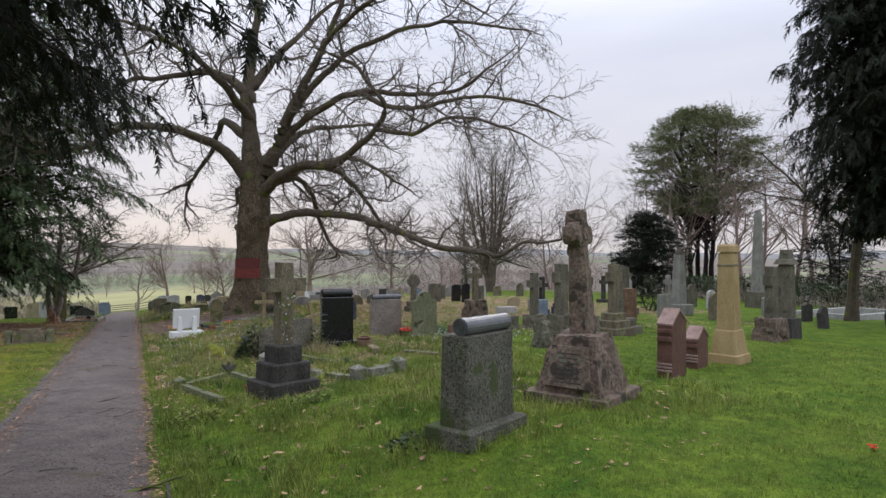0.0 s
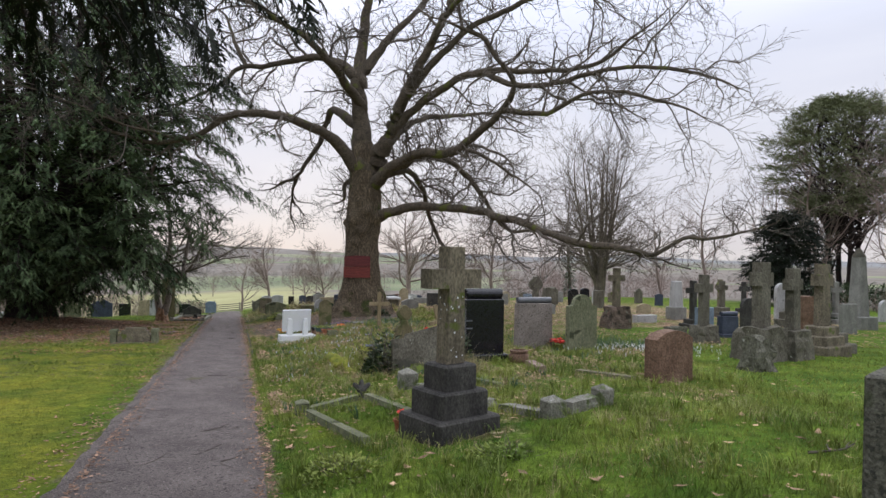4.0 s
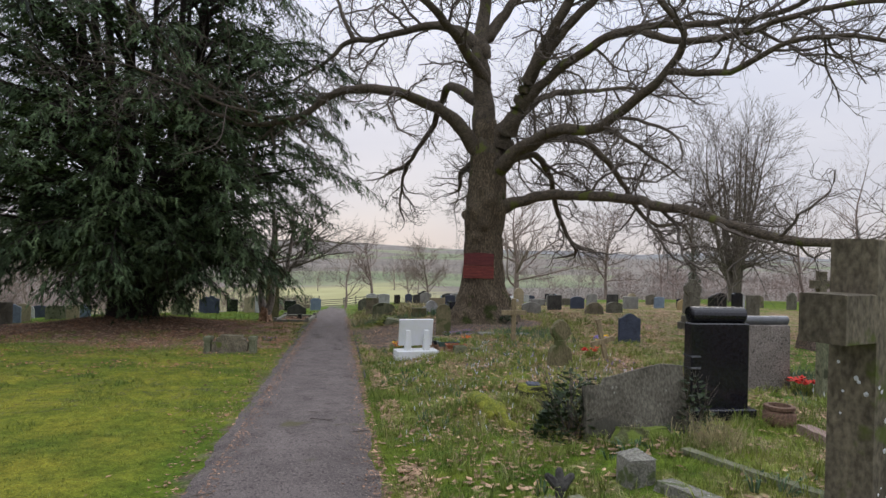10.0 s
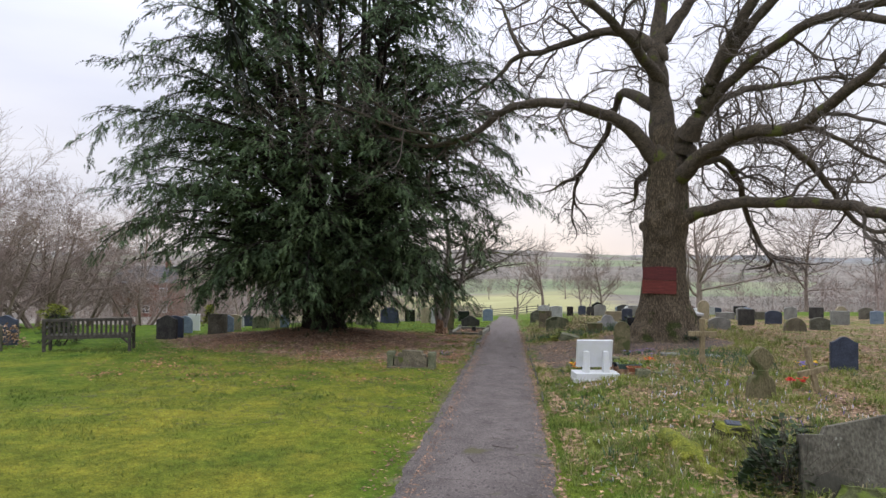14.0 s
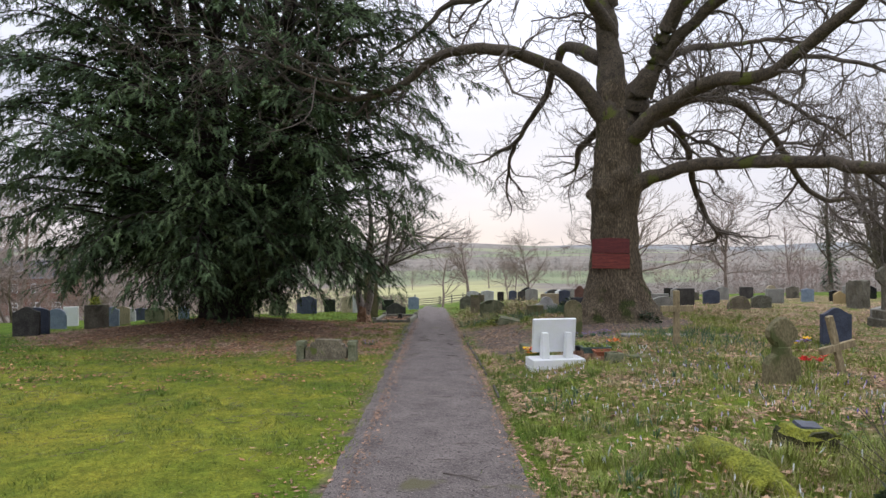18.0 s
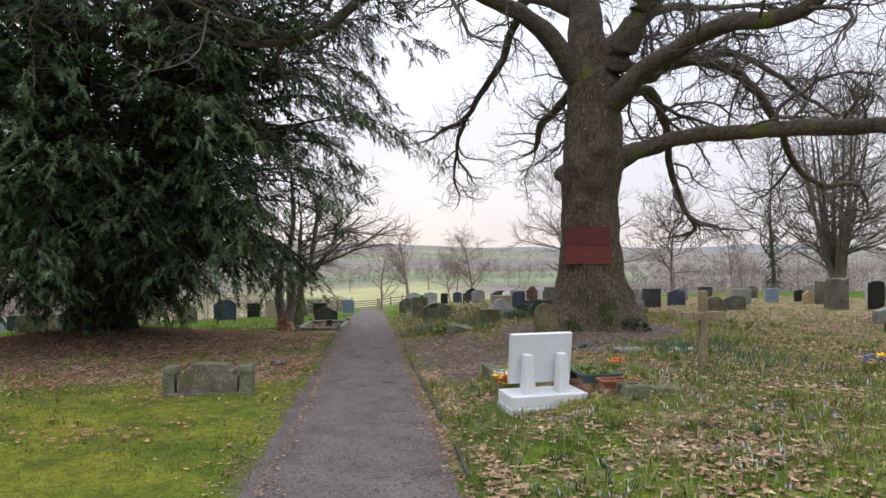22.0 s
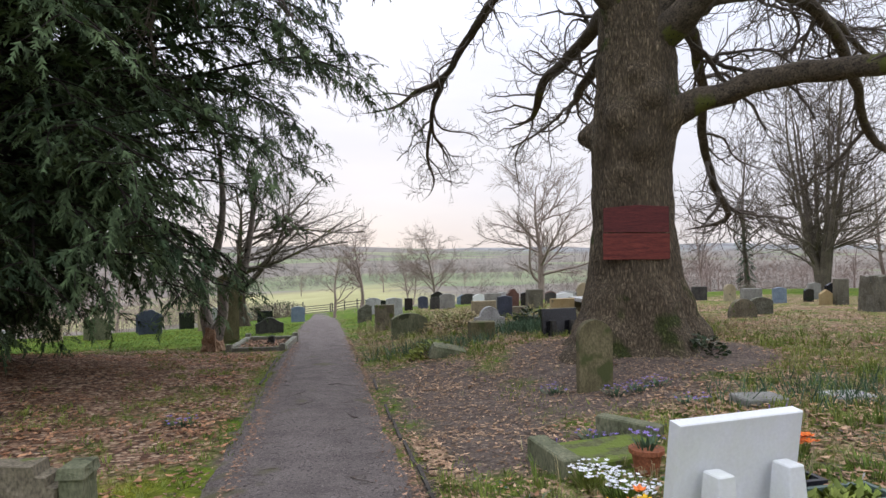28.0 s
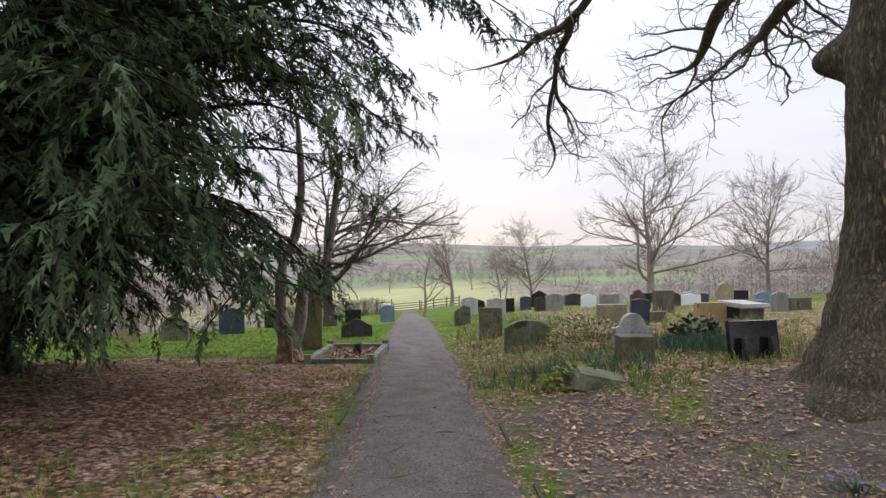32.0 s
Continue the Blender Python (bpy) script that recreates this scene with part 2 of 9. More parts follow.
LICHEN = ((0.34, 0.34, 0.28), 14.0, 0.69)
MOSS = ((0.10, 0.12, 0.03), 5.0, 0.60)
M = {
    "granite": material("grey_granite", (0.075, 0.072, 0.056), (0.145, 0.138, 0.112), 3, 0.88, 0.6, [((0.045, 0.045, 0.036), 38, 0.55), ((0.06, 0.075, 0.03), 3.0, 0.56)], 70, grain=0.5),
    "polished": material("polished_grey_granite", (0.085, 0.088, 0.098), (0.125, 0.128, 0.14), 6, 0.24, 0.05, None, 120, spec=0.5),
    "pinkgranite": material("pink_granite", (0.17, 0.145, 0.125), (0.26, 0.225, 0.20), 3, 0.85, 0.7, [((0.08, 0.07, 0.06), 40, 0.57)], 90, grain=0.45),
    "redgranite": material("rough_red_granite", (0.115, 0.066, 0.043), (0.20, 0.125, 0.085), 5, 0.85, 1.0, [((0.12, 0.07, 0.05), 40, 0.62)], 40, grain=0.4, bump_scale=14),
    "redsand": material("dark_red_sandstone", (0.085, 0.042, 0.032), (0.14, 0.07, 0.055), 4, 0.7, 0.2, None, 70),
    "rusticred": material("weathered_red_sandstone", (0.10, 0.075, 0.058), (0.185, 0.135, 0.108), 3.5, 0.9, 0.8, [((0.05, 0.04, 0.032), 6, 0.56), ((0.15, 0.15, 0.11), 9, 0.62)], 30, grain=0.5, bump_scale=10),
    "sandstone": material("buff_sandstone", (0.26, 0.22, 0.14), (0.38, 0.32, 0.21), 4, 0.9, 0.4, [((0.14, 0.12, 0.09), 4, 0.62)], 60, streak=0.5),
    "yellowstone": material("yellow_sandstone", (0.27, 0.19, 0.085), (0.38, 0.285, 0.15), 3, 0.85, 0.3, [((0.17, 0.14, 0.09), 3, 0.66)], 60, streak=0.6, grain=0.15),
    "brownstone": material("brown_weathered_stone", (0.10, 0.085, 0.06), (0.20, 0.17, 0.12), 5, 0.92, 0.6, [MOSS], 50, streak=0.4, grain=0.45),
    "oldstone": material("old_grey_stone", (0.082, 0.074, 0.055), (0.155, 0.142, 0.11), 4, 0.92, 0.6, [((0.07, 0.065, 0.05), 3, 0.60), LICHEN], 55, streak=0.5, grain=0.45),
    "greenstone": material("algae_green_stone", (0.09, 0.10, 0.055), (0.19, 0.19, 0.12), 4, 0.92, 0.5, [((0.05, 0.055, 0.03), 4, 0.62)], 50, streak=0.5),
    "darkstone": material("blackened_stone", (0.030, 0.028, 0.026), (0.068, 0.064, 0.057), 5, 0.85, 0.6, [((0.13, 0.12, 0.10), 9, 0.72)], 50, streak=0.3, grain=0.45),
    "black": material("polished_black_granite", (0.010, 0.010, 0.012), (0.018, 0.018, 0.022), 30, 0.12, 0.02, None, 150, spec=0.5),
    "slate": material("blue_grey_slate", (0.034, 0.041, 0.062), (0.058, 0.069, 0.100), 5, 0.5, 0.1, None, 50),
    "bluestone": material("blue_grey_granite", (0.13, 0.17, 0.23), (0.20, 0.25, 0.31), 4, 0.6, 0.1, None, 60),
    "greystone": material("mid_grey_stone", (0.17, 0.167, 0.15), (0.27, 0.265, 0.24), 4, 0.85, 0.4, [LICHEN], 60, streak=0.4),
    "palestone": material("pale_grey_stone", (0.31, 0.305, 0.295), (0.44, 0.435, 0.43), 4, 0.8, 0.3, [((0.24, 0.24, 0.22), 5, 0.64)], 60, streak=0.4),
    "white": material("white_marble", (0.666, 0.684, 0.648), (0.702, 0.711, 0.738), 6, 0.45, 0.04, None, 60, grain=0.04),
    "rock": material("lichened_rough_rock", (0.08, 0.078, 0.056), (0.15, 0.143, 0.11), 5, 0.95, 1.0, [((0.30, 0.30, 0.26), 9, 0.68)], 30, grain=0.5, bump_scale=12),
    "mossy": material("mossy_stone", (0.07, 0.075, 0.03), (0.13, 0.14, 0.06), 5, 0.95, 0.8, [((0.13, 0.17, 0.03), 6, 0.45)], 50),
    "brightmoss": material("yellow_green_moss", (0.10, 0.115, 0.018), (0.23, 0.235, 0.030), 7, 0.98, 1.0, [((0.07, 0.06, 0.03), 9, 0.64)], 60, grain=0.5, bump_scale=40),
    "kerb": material("worn_kerb_stone", (0.14, 0.135, 0.11), (0.25, 0.24, 0.20), 5, 0.92, 0.8, [((0.09, 0.11, 0.045), 6, 0.58), ((0.34, 0.34, 0.31), 16, 0.68)], 60, grain=0.4),
    "wood": material("weathered_oak", (0.10, 0.085, 0.065), (0.19, 0.165, 0.13), 10, 0.9, 0.4, None, 70, streak=0.6),
    "crosswood": material("pale_cross_timber", (0.19, 0.148, 0.082), (0.29, 0.235, 0.14), 9, 0.85, 0.3, None, 60, streak=0.7),
    "benchwood": material("grey_brown_bench_teak", (0.042, 0.037, 0.031), (0.088, 0.077, 0.066), 12, 0.85, 0.3, None, 70),
    "mahogany": material("red_stained_board", (0.10, 0.020, 0.016), (0.20, 0.045, 0.034), 2.2, 0.6, 0.3, None, 14, streak=-9, grain=0.4),
    "darkmahogany": material("dark_red_stained_board", (0.075, 0.016, 0.016), (0.14, 0.030, 0.028), 2.2, 0.6, 0.3, None, 14, streak=-9, grain=0.4),
    "limb": material("oak_limb_bark", (0.06, 0.048, 0.036), (0.125, 0.10, 0.072), 9, 0.95, 1.0, [((0.11, 0.12, 0.03), 2.0, 0.60), ((0.03, 0.025, 0.02), 30, 0.60)], 40, grain=0.5),
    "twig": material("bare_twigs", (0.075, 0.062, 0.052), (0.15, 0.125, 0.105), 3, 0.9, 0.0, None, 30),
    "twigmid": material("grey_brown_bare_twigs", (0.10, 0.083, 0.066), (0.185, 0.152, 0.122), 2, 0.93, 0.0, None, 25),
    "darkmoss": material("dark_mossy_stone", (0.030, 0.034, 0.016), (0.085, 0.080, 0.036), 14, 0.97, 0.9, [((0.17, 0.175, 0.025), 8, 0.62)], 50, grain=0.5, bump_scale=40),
    # bare twigs paled for distance, some haze mixed into their colour
    "twigfar": material("distance_paled_twigs", (0.185, 0.138, 0.117), (0.30, 0.235, 0.20), 1.5, 0.95, 0.0, None, 20),
    "yewbark": material("yew_bark", (0.012, 0.009, 0.008), (0.032, 0.021, 0.018), 6, 0.95, 0.8, None, 30, streak=0.7),
    "yew": material("yew_needles", (0.0324, 0.0540, 0.0274), (0.0929, 0.1296, 0.0593), 0.9, 0.85, 0.0, None, 9, grain=0.5, island=0.45, spec=0.12),
    "ivy": material("ivy_leaves", (0.016, 0.030, 0.010), (0.045, 0.07, 0.025), 4, 0.5, 0.0, None, 20, grain=0.5),
    "asphalt": material("old_path_asphalt", (0.1060, 0.0872, 0.0810), (0.1767, 0.1477, 0.1371), 2.2, 0.9, 0.9, [((0.30, 0.265, 0.24), 75, 0.60), ((0.040, 0.034, 0.030), 38, 0.58), ((0.11, 0.10, 0.055), 1.3, 0.66)], 130, grain=0.5, bump_scale=90),
    "yellow": material("yellow_petals", (0.75, 0.42, 0.01), (0.85, 0.55, 0.02), 20, 0.6, 0.0),
    "red": material("red_petals", (0.55, 0.02, 0.015), (0.75, 0.05, 0.03), 20, 0.6, 0.0),
    "orange": material("orange_petals", (0.70, 0.14, 0.02), (0.80, 0.22, 0.04), 20, 0.6, 0.0),
    "whitepetal": material("white_petals", (0.62, 0.64, 0.66), (0.80, 0.80, 0.82), 20, 0.6, 0.0),
    "violet": material("violet_petals", (0.16, 0.11, 0.36), (0.30, 0.22, 0.52), 20, 0.6, 0.0),
    "blade": material("grass_blades", (0.103, 0.159, 0.025), (0.259, 0.287, 0.064), 0.9, 0.7, 0.0, None, 14, grain=0.3, island=0.35),
    "daffleaf": material("daffodil_leaves", (0.05, 0.10, 0.055), (0.10, 0.16, 0.09), 5, 0.6, 0.0, None, 20),
    "deadleaf": material("fallen_oak_leaves", (0.2325, 0.1411, 0.0846), (0.4464, 0.3049, 0.1932), 9, 0.9, 0.0, None, 30, grain=0.4, island=0.5),
    "straw": material("dry_straw_grass", (0.26, 0.22, 0.11), (0.40, 0.34, 0.19), 9, 0.85, 0.0, None, 30, island=0.4),
    "rustleaf": material("rust_brown_leaves", (0.19, 0.085, 0.045), (0.42, 0.23, 0.125), 9, 0.85, 0.0, None, 30, grain=0.4, island=0.6),
    "darkleaf": material("brown_yew_litter", (0.17, 0.095, 0.062), (0.40, 0.25, 0.165), 9, 0.9, 0.0, None, 30, grain=0.5, island=0.6),
    "terracotta": material("terracotta_plastic", (0.22, 0.075, 0.035), (0.30, 0.11, 0.055), 8, 0.7, 0.1),
    "greenplastic": material("green_plastic", (0.05, 0.085, 0.075), (0.075, 0.115, 0.10), 8, 0.5, 0.05),
    "blackplastic": material("black_plastic", (0.012, 0.014, 0.02), (0.025, 0.028, 0.035), 8, 0.45, 0.05),
    "fence": material("grey_fence_timber", (0.10, 0.09, 0.08), (0.20, 0.18, 0.16), 4, 0.9, 0.3),
    "brick": material("red_brick_wall", (0.16, 0.07, 0.05), (0.24, 0.11, 0.08), 3, 0.9, 0.2),
    "roof": material("grey_slate_roof", (0.08, 0.08, 0.09), (0.13, 0.13, 0.14), 3, 0.8, 0.2),
    "whitepaint": material("white_window_paint", (0.7, 0.7, 0.7), (0.8, 0.8, 0.8), 9, 0.5, 0.0),
    "glass": material("dark_window_glass", (0.02, 0.022, 0.025), (0.03, 0.032, 0.035), 9, 0.08, 0.0, spec=0.5),
    "algaebuff": material("algae_stained_buff_stone", (0.10, 0.088, 0.045), (0.18, 0.155, 0.085), 4, 0.92, 0.5, [((0.075, 0.085, 0.03), 3, 0.56)], 60, streak=0.5),
    "dullred": material("pale_weathered_red_stone", (0.20, 0.13, 0.11), (0.32, 0.23, 0.20), 6, 0.85, 0.3, None, 60),
    "palelilac": material("pale_lilac_petals", (0.50, 0.46, 0.62), (0.72, 0.70, 0.80), 3, 0.6, 0.0),
    "palebark": material("pale_smooth_bark", (0.15, 0.13, 0.11), (0.26, 0.225, 0.19), 5, 0.9, 0.6, [((0.05, 0.045, 0.035), 7, 0.62)], 40, streak=0.6),
    # haze painted in: woodland colours turn greyer the farther they stand
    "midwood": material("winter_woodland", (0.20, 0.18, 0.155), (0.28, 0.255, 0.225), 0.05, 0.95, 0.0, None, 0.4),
    "hillwood": material("haze_tinted_ridge", (0.19, 0.205, 0.21), (0.25, 0.265, 0.27), 0.01, 0.95, 0.0, None, 0.1),
    "farwood": material("haze_greyed_woodland", (0.20, 0.19, 0.18), (0.27, 0.255, 0.24), 0.05, 0.95, 0.0, None, 0.4),
    "gorse": material("yellow_green_shrub", (0.14, 0.17, 0.02), (0.30, 0.32, 0.03), 6, 0.7, 0.0, None, 20),
    # near black: the crowns' own shade and backlighting are put into this colour
    "conifer": material("shade_darkened_needles", (0.0060, 0.0090, 0.0053), (0.0150, 0.0210, 0.0112), 1.2, 0.8, 0.0, None, 9, grain=0.5),
    "pine": material("olive_pine_needles", (0.0978, 0.1100, 0.0480), (0.1615, 0.1800, 0.0840), 1.0, 0.8, 0.0, None, 9, grain=0.4),
}



def bark_material():
    """Oak bark: long ridged plates parted by dark furrows, greened low down by patches of moss."""
    m = material("oak_bark", (0.21, 0.160, 0.105), (0.335, 0.26, 0.172), 2.5, 0.95, 0.0, [((0.11, 0.13, 0.035), 1.6, 0.62)], 40, streak=0.7, grain=0.4)
    n, l = m.node_tree.nodes, m.node_tree.links
    p = n["Principled BSDF"]
    geo = n.new("ShaderNodeNewGeometry")
    warp = n.new("ShaderNodeTexNoise")
    warp.inputs["Scale"].default_value, warp.inputs["Detail"].default_value = 3.0, 4.0
    l.new(geo.outputs["Position"], warp.inputs["Vector"])
    add = n.new("ShaderNodeMix")
    add.data_type, add.blend_type = "RGBA", "ADD"
    add.inputs[0].default_value = 0.10
    l.new(geo.outputs["Position"], add.inputs[6])
    l.new(warp.outputs["Color"], add.inputs[7])
    mp = n.new("ShaderNodeMapping")
    mp.inputs["Scale"].default_value = (27, 27, 3.4)
    l.new(add.outputs[2], mp.inputs[0])
    v = n.new("ShaderNodeTexNoise")
    v.inputs["Scale"].default_value, v.inputs["Detail"].default_value, v.inputs["Roughness"].default_value = 1.0, 3.5, 0.55
    l.new(mp.outputs[0], v.inputs["Vector"])
    off = n.new("ShaderNodeMath")
    off.operation = "SUBTRACT"
    l.new(v.outputs["Fac"], off.inputs[0])
    off.inputs[1].default_value = 0.5
    fold = n.new("ShaderNodeMath")
    fold.operation = "ABSOLUTE"
    l.new(off.outputs[0], fold.inputs[0])
    r = n.new("ShaderNodeMapRange")
    r.inputs["From Min"].default_value, r.inputs["From Max"].default_value = 0.0, 0.12
    l.new(fold.outputs[0], r.inputs["Value"])
    mp2 = n.new("ShaderNodeMapping")
    mp2.inputs["Scale"].default_value = (26, 26, 7.5)
    l.new(add.outputs[2], mp2.inputs[0])
    plates = n.new("ShaderNodeTexVoronoi")
    plates.feature = "DISTANCE_TO_EDGE"
    plates.inputs["Scale"].default_value = 1.0
    l.new(mp2.outputs[0], plates.inputs["Vector"])
    pr = n.new("ShaderNodeMapRange")
    pr.inputs["From Min"].default_value, pr.inputs["From Max"].default_value = 0.0, 0.22
    pr.inputs["To Min"].default_value = 0.25
    l.new(plates.outputs["Distance"], pr.inputs["Value"])
    both = n.new("ShaderNodeMath")
    both.operation = "MULTIPLY"
    l.new(r.outputs[0], both.inputs[0])
    l.new(pr.outputs[0], both.inputs[1])
    r = both
    rc = n.new("ShaderNodeMapRange")
    rc.inputs["To Min"].default_value, rc.inputs["To Max"].default_value = 0.32, 1.05
    l.new(r.outputs[0], rc.inputs["Value"])
    old = p.inputs["Base Color"].links[0].from_socket
    mul = n.new("ShaderNodeMix")
    mul.data_type, mul.blend_type = "RGBA", "MULTIPLY"
    mul.inputs[0].default_value = 1.0
    l.new(old, mul.inputs[6])
    l.new(rc.outputs[0], mul.inputs[7])
    l.new(mul.outputs[2], p.inputs["Base Color"])
    bp = n.new("ShaderNodeBump")
    bp.inputs["Strength"].default_value, bp.inputs["Distance"].default_value = 0.9, 0.05
    l.new(r.outputs[0], bp.inputs["Height"])
    l.new(bp.outputs[0], p.inputs["Normal"])
    return m


M["bark"] = bark_material()

# ---- the lie of the land ----
DX, DY = -0.44, 0.898      # the way the path runs
PX, PY = -0.6, 0.0
PATH_W = 1.42


def along(x, y):
    return (x - PX) * DX + (y - PY) * DY, (x - PX) * DY - (y - PY) * DX


def smooth(a, b, v):
    k = min(max((v - a) / (b - a), 0.0), 1.0)
    return k * k * (3 - 2 * k)


def land(x, y):
    """Height of the ground: a churchyard falling gently along the path to a gate, then a wide valley and far hills."""
    s, u = along(x, y)
    sc, uc = min(max(s, -12.0), 62.0), min(max(u, -26.0), 32.0)
    step = 1 / (1 + math.exp(-(uc - 2.0) / 0.7))
    z = -0.1401 - 0.0541 * sc + 0.00053 * sc * sc - 0.0000114 * sc ** 3 - 0.0345 * uc - 0.00031 * uc * uc + 0.4798 * step + 0.00117 * sc * uc
    z += 0.13 * math.exp(-(((x + 4.35) / 0.75) ** 2 + ((y - 12.5) / 0.5) ** 2))        # mossy bank
    z += 0.42 * math.exp(-((x + 18.6) ** 2 + (y - 22.4) ** 2) / 9.0)            # root mound of the yew
    z += 0.16 * math.exp(-((x + 7.4) ** 2 + (y - 24.4) ** 2) / 3.5) - 0.14 * math.exp(-((x + 8.2) ** 2 + (y - 21.8) ** 2) / 5.0)
    far = max(s - 58, 0.0)
    z -= 7.8 * (1 - math.exp(-far / 90))
    side = max(abs(u) - 30, 0.0) if s < 60 else 0.0
    z -= 2.0 * smooth(0, 80, side)
    r = math.hypot(x, y)
    if r > 300:
        z += 26 * math.exp(-((s - 1500) / 450) ** 2 - ((u + 250) / 600) ** 2)     # wooded ridge beyond the gate
        z += 13 * smooth(700, 3000, r) + 7 * smooth(400, 1500, r) * noise.noise((x / 420, y / 420, 0.3)) + 44 * smooth(1500, 3600, r) * noise.noise((x / 900, y / 900, 5.3))
    if r < 120:
        z += 0.035 * noise.noise((x * 0.9, y * 0.9, 0)) * smooth(0.6, 1.6, abs(u)) + 0.015 * noise.noise((x * 3.1, y * 3.1, 4))
    return z


def mesh_of(name, verts, faces, mat, parent=None, label="", smooth_faces=False):
    me = bpy.data.meshes.new(name)
    me.from_pydata(verts, [], faces)
    me.materials.append(mat)
    if smooth_faces:
        me.polygons.foreach_set("use_smooth", [True] * len(me.polygons))
    me.update()
    ob = new(name, me)
    if parent:
        ob.parent = parent
    if label:
        ob["label"] = label
    return ob


def part(name, bm, mat, parent=None, label="", smooth_faces=False):
    me = bpy.data.meshes.new(name)
    bm.to_mesh(me)
    bm.free()
    me.materials.append(mat)
    if smooth_faces:
        me.polygons.foreach_set("use_smooth", [True] * len(me.polygons))
    ob = new(name, me)
    if parent:
        ob.parent = parent
    if label:
        ob["label"] = label
    return ob


def thing(name, x, y, z, yaw, label, category, group="", lean=0.0, tip=0.0):
    ob = new(name)
    ob.matrix_world = pose(x, y, z, tip, lean, yaw)
    return tagged(ob, label, category, group)


# ---- ground ----
def spread(lo, hi, step, reach, growth=1.22):
    mid = list(np.arange(lo, hi + 1e-6, step))
    out, d = [], step
    v = hi
    while v < reach:
        d *= growth
        v += d
        out.append(v)
    low, d, v = [], step, lo
    while v > -reach:
        d *= growth
        v -= d
        low.append(v)
    return low[::-1] + mid + out


def ground_material():
    m = bpy.data.materials.new("churchyard_ground")
    m.use_nodes = True
    n, l = m.node_tree.nodes, m.node_tree.links
    p = n["Principled BSDF"]
    p.inputs["Roughness"].default_value = 0.95
    p.inputs["Specular IOR Level"].default_value = 0.1
    geo = n.new("ShaderNodeNewGeometry")
    pos = geo.outputs["Position"]

    def noise_of(s, d=5.0):
        t = n.new("ShaderNodeTexNoise")
        t.inputs["Scale"].default_value, t.inputs["Detail"].default_value, t.inputs["Roughness"].default_value = s, d, 0.65
        l.new(pos, t.inputs["Vector"])
        return t.outputs["Fac"]

    def ramp_of(v, a, b, lo=0.35, hi=0.65):
        r = n.new("ShaderNodeValToRGB")
        r.color_ramp.elements[0].position, r.color_ramp.elements[0].color = lo, (*a, 1)
        r.color_ramp.elements[1].position, r.color_ramp.elements[1].color = hi, (*b, 1)
        l.new(v, r.inputs[0])
        return r.outputs[0]

    def blend(fac, a, b, kind="MIX"):
        x = n.new("ShaderNodeMix")
        x.data_type, x.blend_type = "RGBA", kind
        l.new(fac, x.inputs[0]) if not isinstance(fac, float) else setattr(x.inputs[0], "default_value", fac)
        l.new(a, x.inputs[6])
        l.new(b, x.inputs[7])
        return x.outputs[2]

    def attr(name):
        a = n.new("ShaderNodeAttribute")
        a.attribute_name = name
        return a.outputs["Fac"]

    def cut(v, wobble, lo=0.40, hi=0.60):
        a = n.new("ShaderNodeMath")
        a.operation = "MULTIPLY_ADD"
        l.new(wobble, a.inputs[0])
        a.inputs[1].default_value = 0.9
        a.inputs[2].default_value = -0.45
        b = n.new("ShaderNodeMath")
        b.operation = "ADD"
        l.new(a.outputs[0], b.inputs[0])
        l.new(v, b.inputs[1])
        r = n.new("ShaderNodeMapRange")
        r.inputs["From Min"].default_value, r.inputs["From Max"].default_value = lo, hi
        l.new(b.outputs[0], r.inputs["Value"])
        return r.outputs[0]

    rough_noise = noise_of(1.1, 8.0)
    fine = noise_of(38.0, 4.0)
    grass = ramp_of(noise_of(1.6, 8.0), (0.046, 0.102, 0.010), (0.13, 0.19, 0.022))
    grass = blend(cut(attr("yellow"), noise_of(0.8, 6.0), 0.30, 0.75), grass, ramp_of(noise_of(0.9), (0.10, 0.13, 0.018), (0.25, 0.23, 0.03)))
    tuft = ramp_of(fine, (0.55, 0.55, 0.55), (1.4, 1.4, 1.4), 0.3, 0.7)
    grass = blend(1.0, grass, tuft, "MULTIPLY")
    grass = blend(1.0, grass, ramp_of(noise_of(7.0, 3.0), (0.72, 0.72, 0.72), (1.25, 1.22, 1.15), 0.35, 0.65), "MULTIPLY")
    def leaf_mosaic(scale, stops):
        """Overlapping fallen leaves: one tone for each small cell, dark in the gaps."""
        warp = n.new("ShaderNodeMix")
        warp.data_type, warp.blend_type = "RGBA", "ADD"
        warp.inputs[0].default_value = 0.05
        l.new(pos, warp.inputs[6])
        wn2 = n.new("ShaderNodeTexNoise")
        wn2.inputs["Scale"].default_value = 9.0
        l.new(pos, wn2.inputs["Vector"])
        l.new(wn2.outputs["Color"], warp.inputs[7])
        cells = n.new("ShaderNodeTexVoronoi")
        cells.inputs["Scale"].default_value = scale
        l.new(warp.outputs[2], cells.inputs["Vector"])
        tone = n.new("ShaderNodeSeparateColor")
        l.new(cells.outputs["Color"], tone.inputs[0])
        r = n.new("ShaderNodeValToRGB")
        r.color_ramp.elements[0].position, r.color_ramp.elements[0].color = stops[0][0], (*stops[0][1], 1)
        r.color_ramp.elements[1].position, r.color_ramp.elements[1].color = stops[-1][0], (*stops[-1][1], 1)
        for q, c2 in stops[1:-1]:
            r.color_ramp.elements.new(q).color = (*c2, 1)
        l.new(tone.outputs[0], r.inputs[0])
        gapr = n.new("ShaderNodeMapRange")
        gapr.inputs["From Min"].default_value, gapr.inputs["From Max"].default_value = 0.35, 0.85
        gapr.inputs["To Min"].default_value, gapr.inputs["To Max"].default_value = 1.1, 0.35
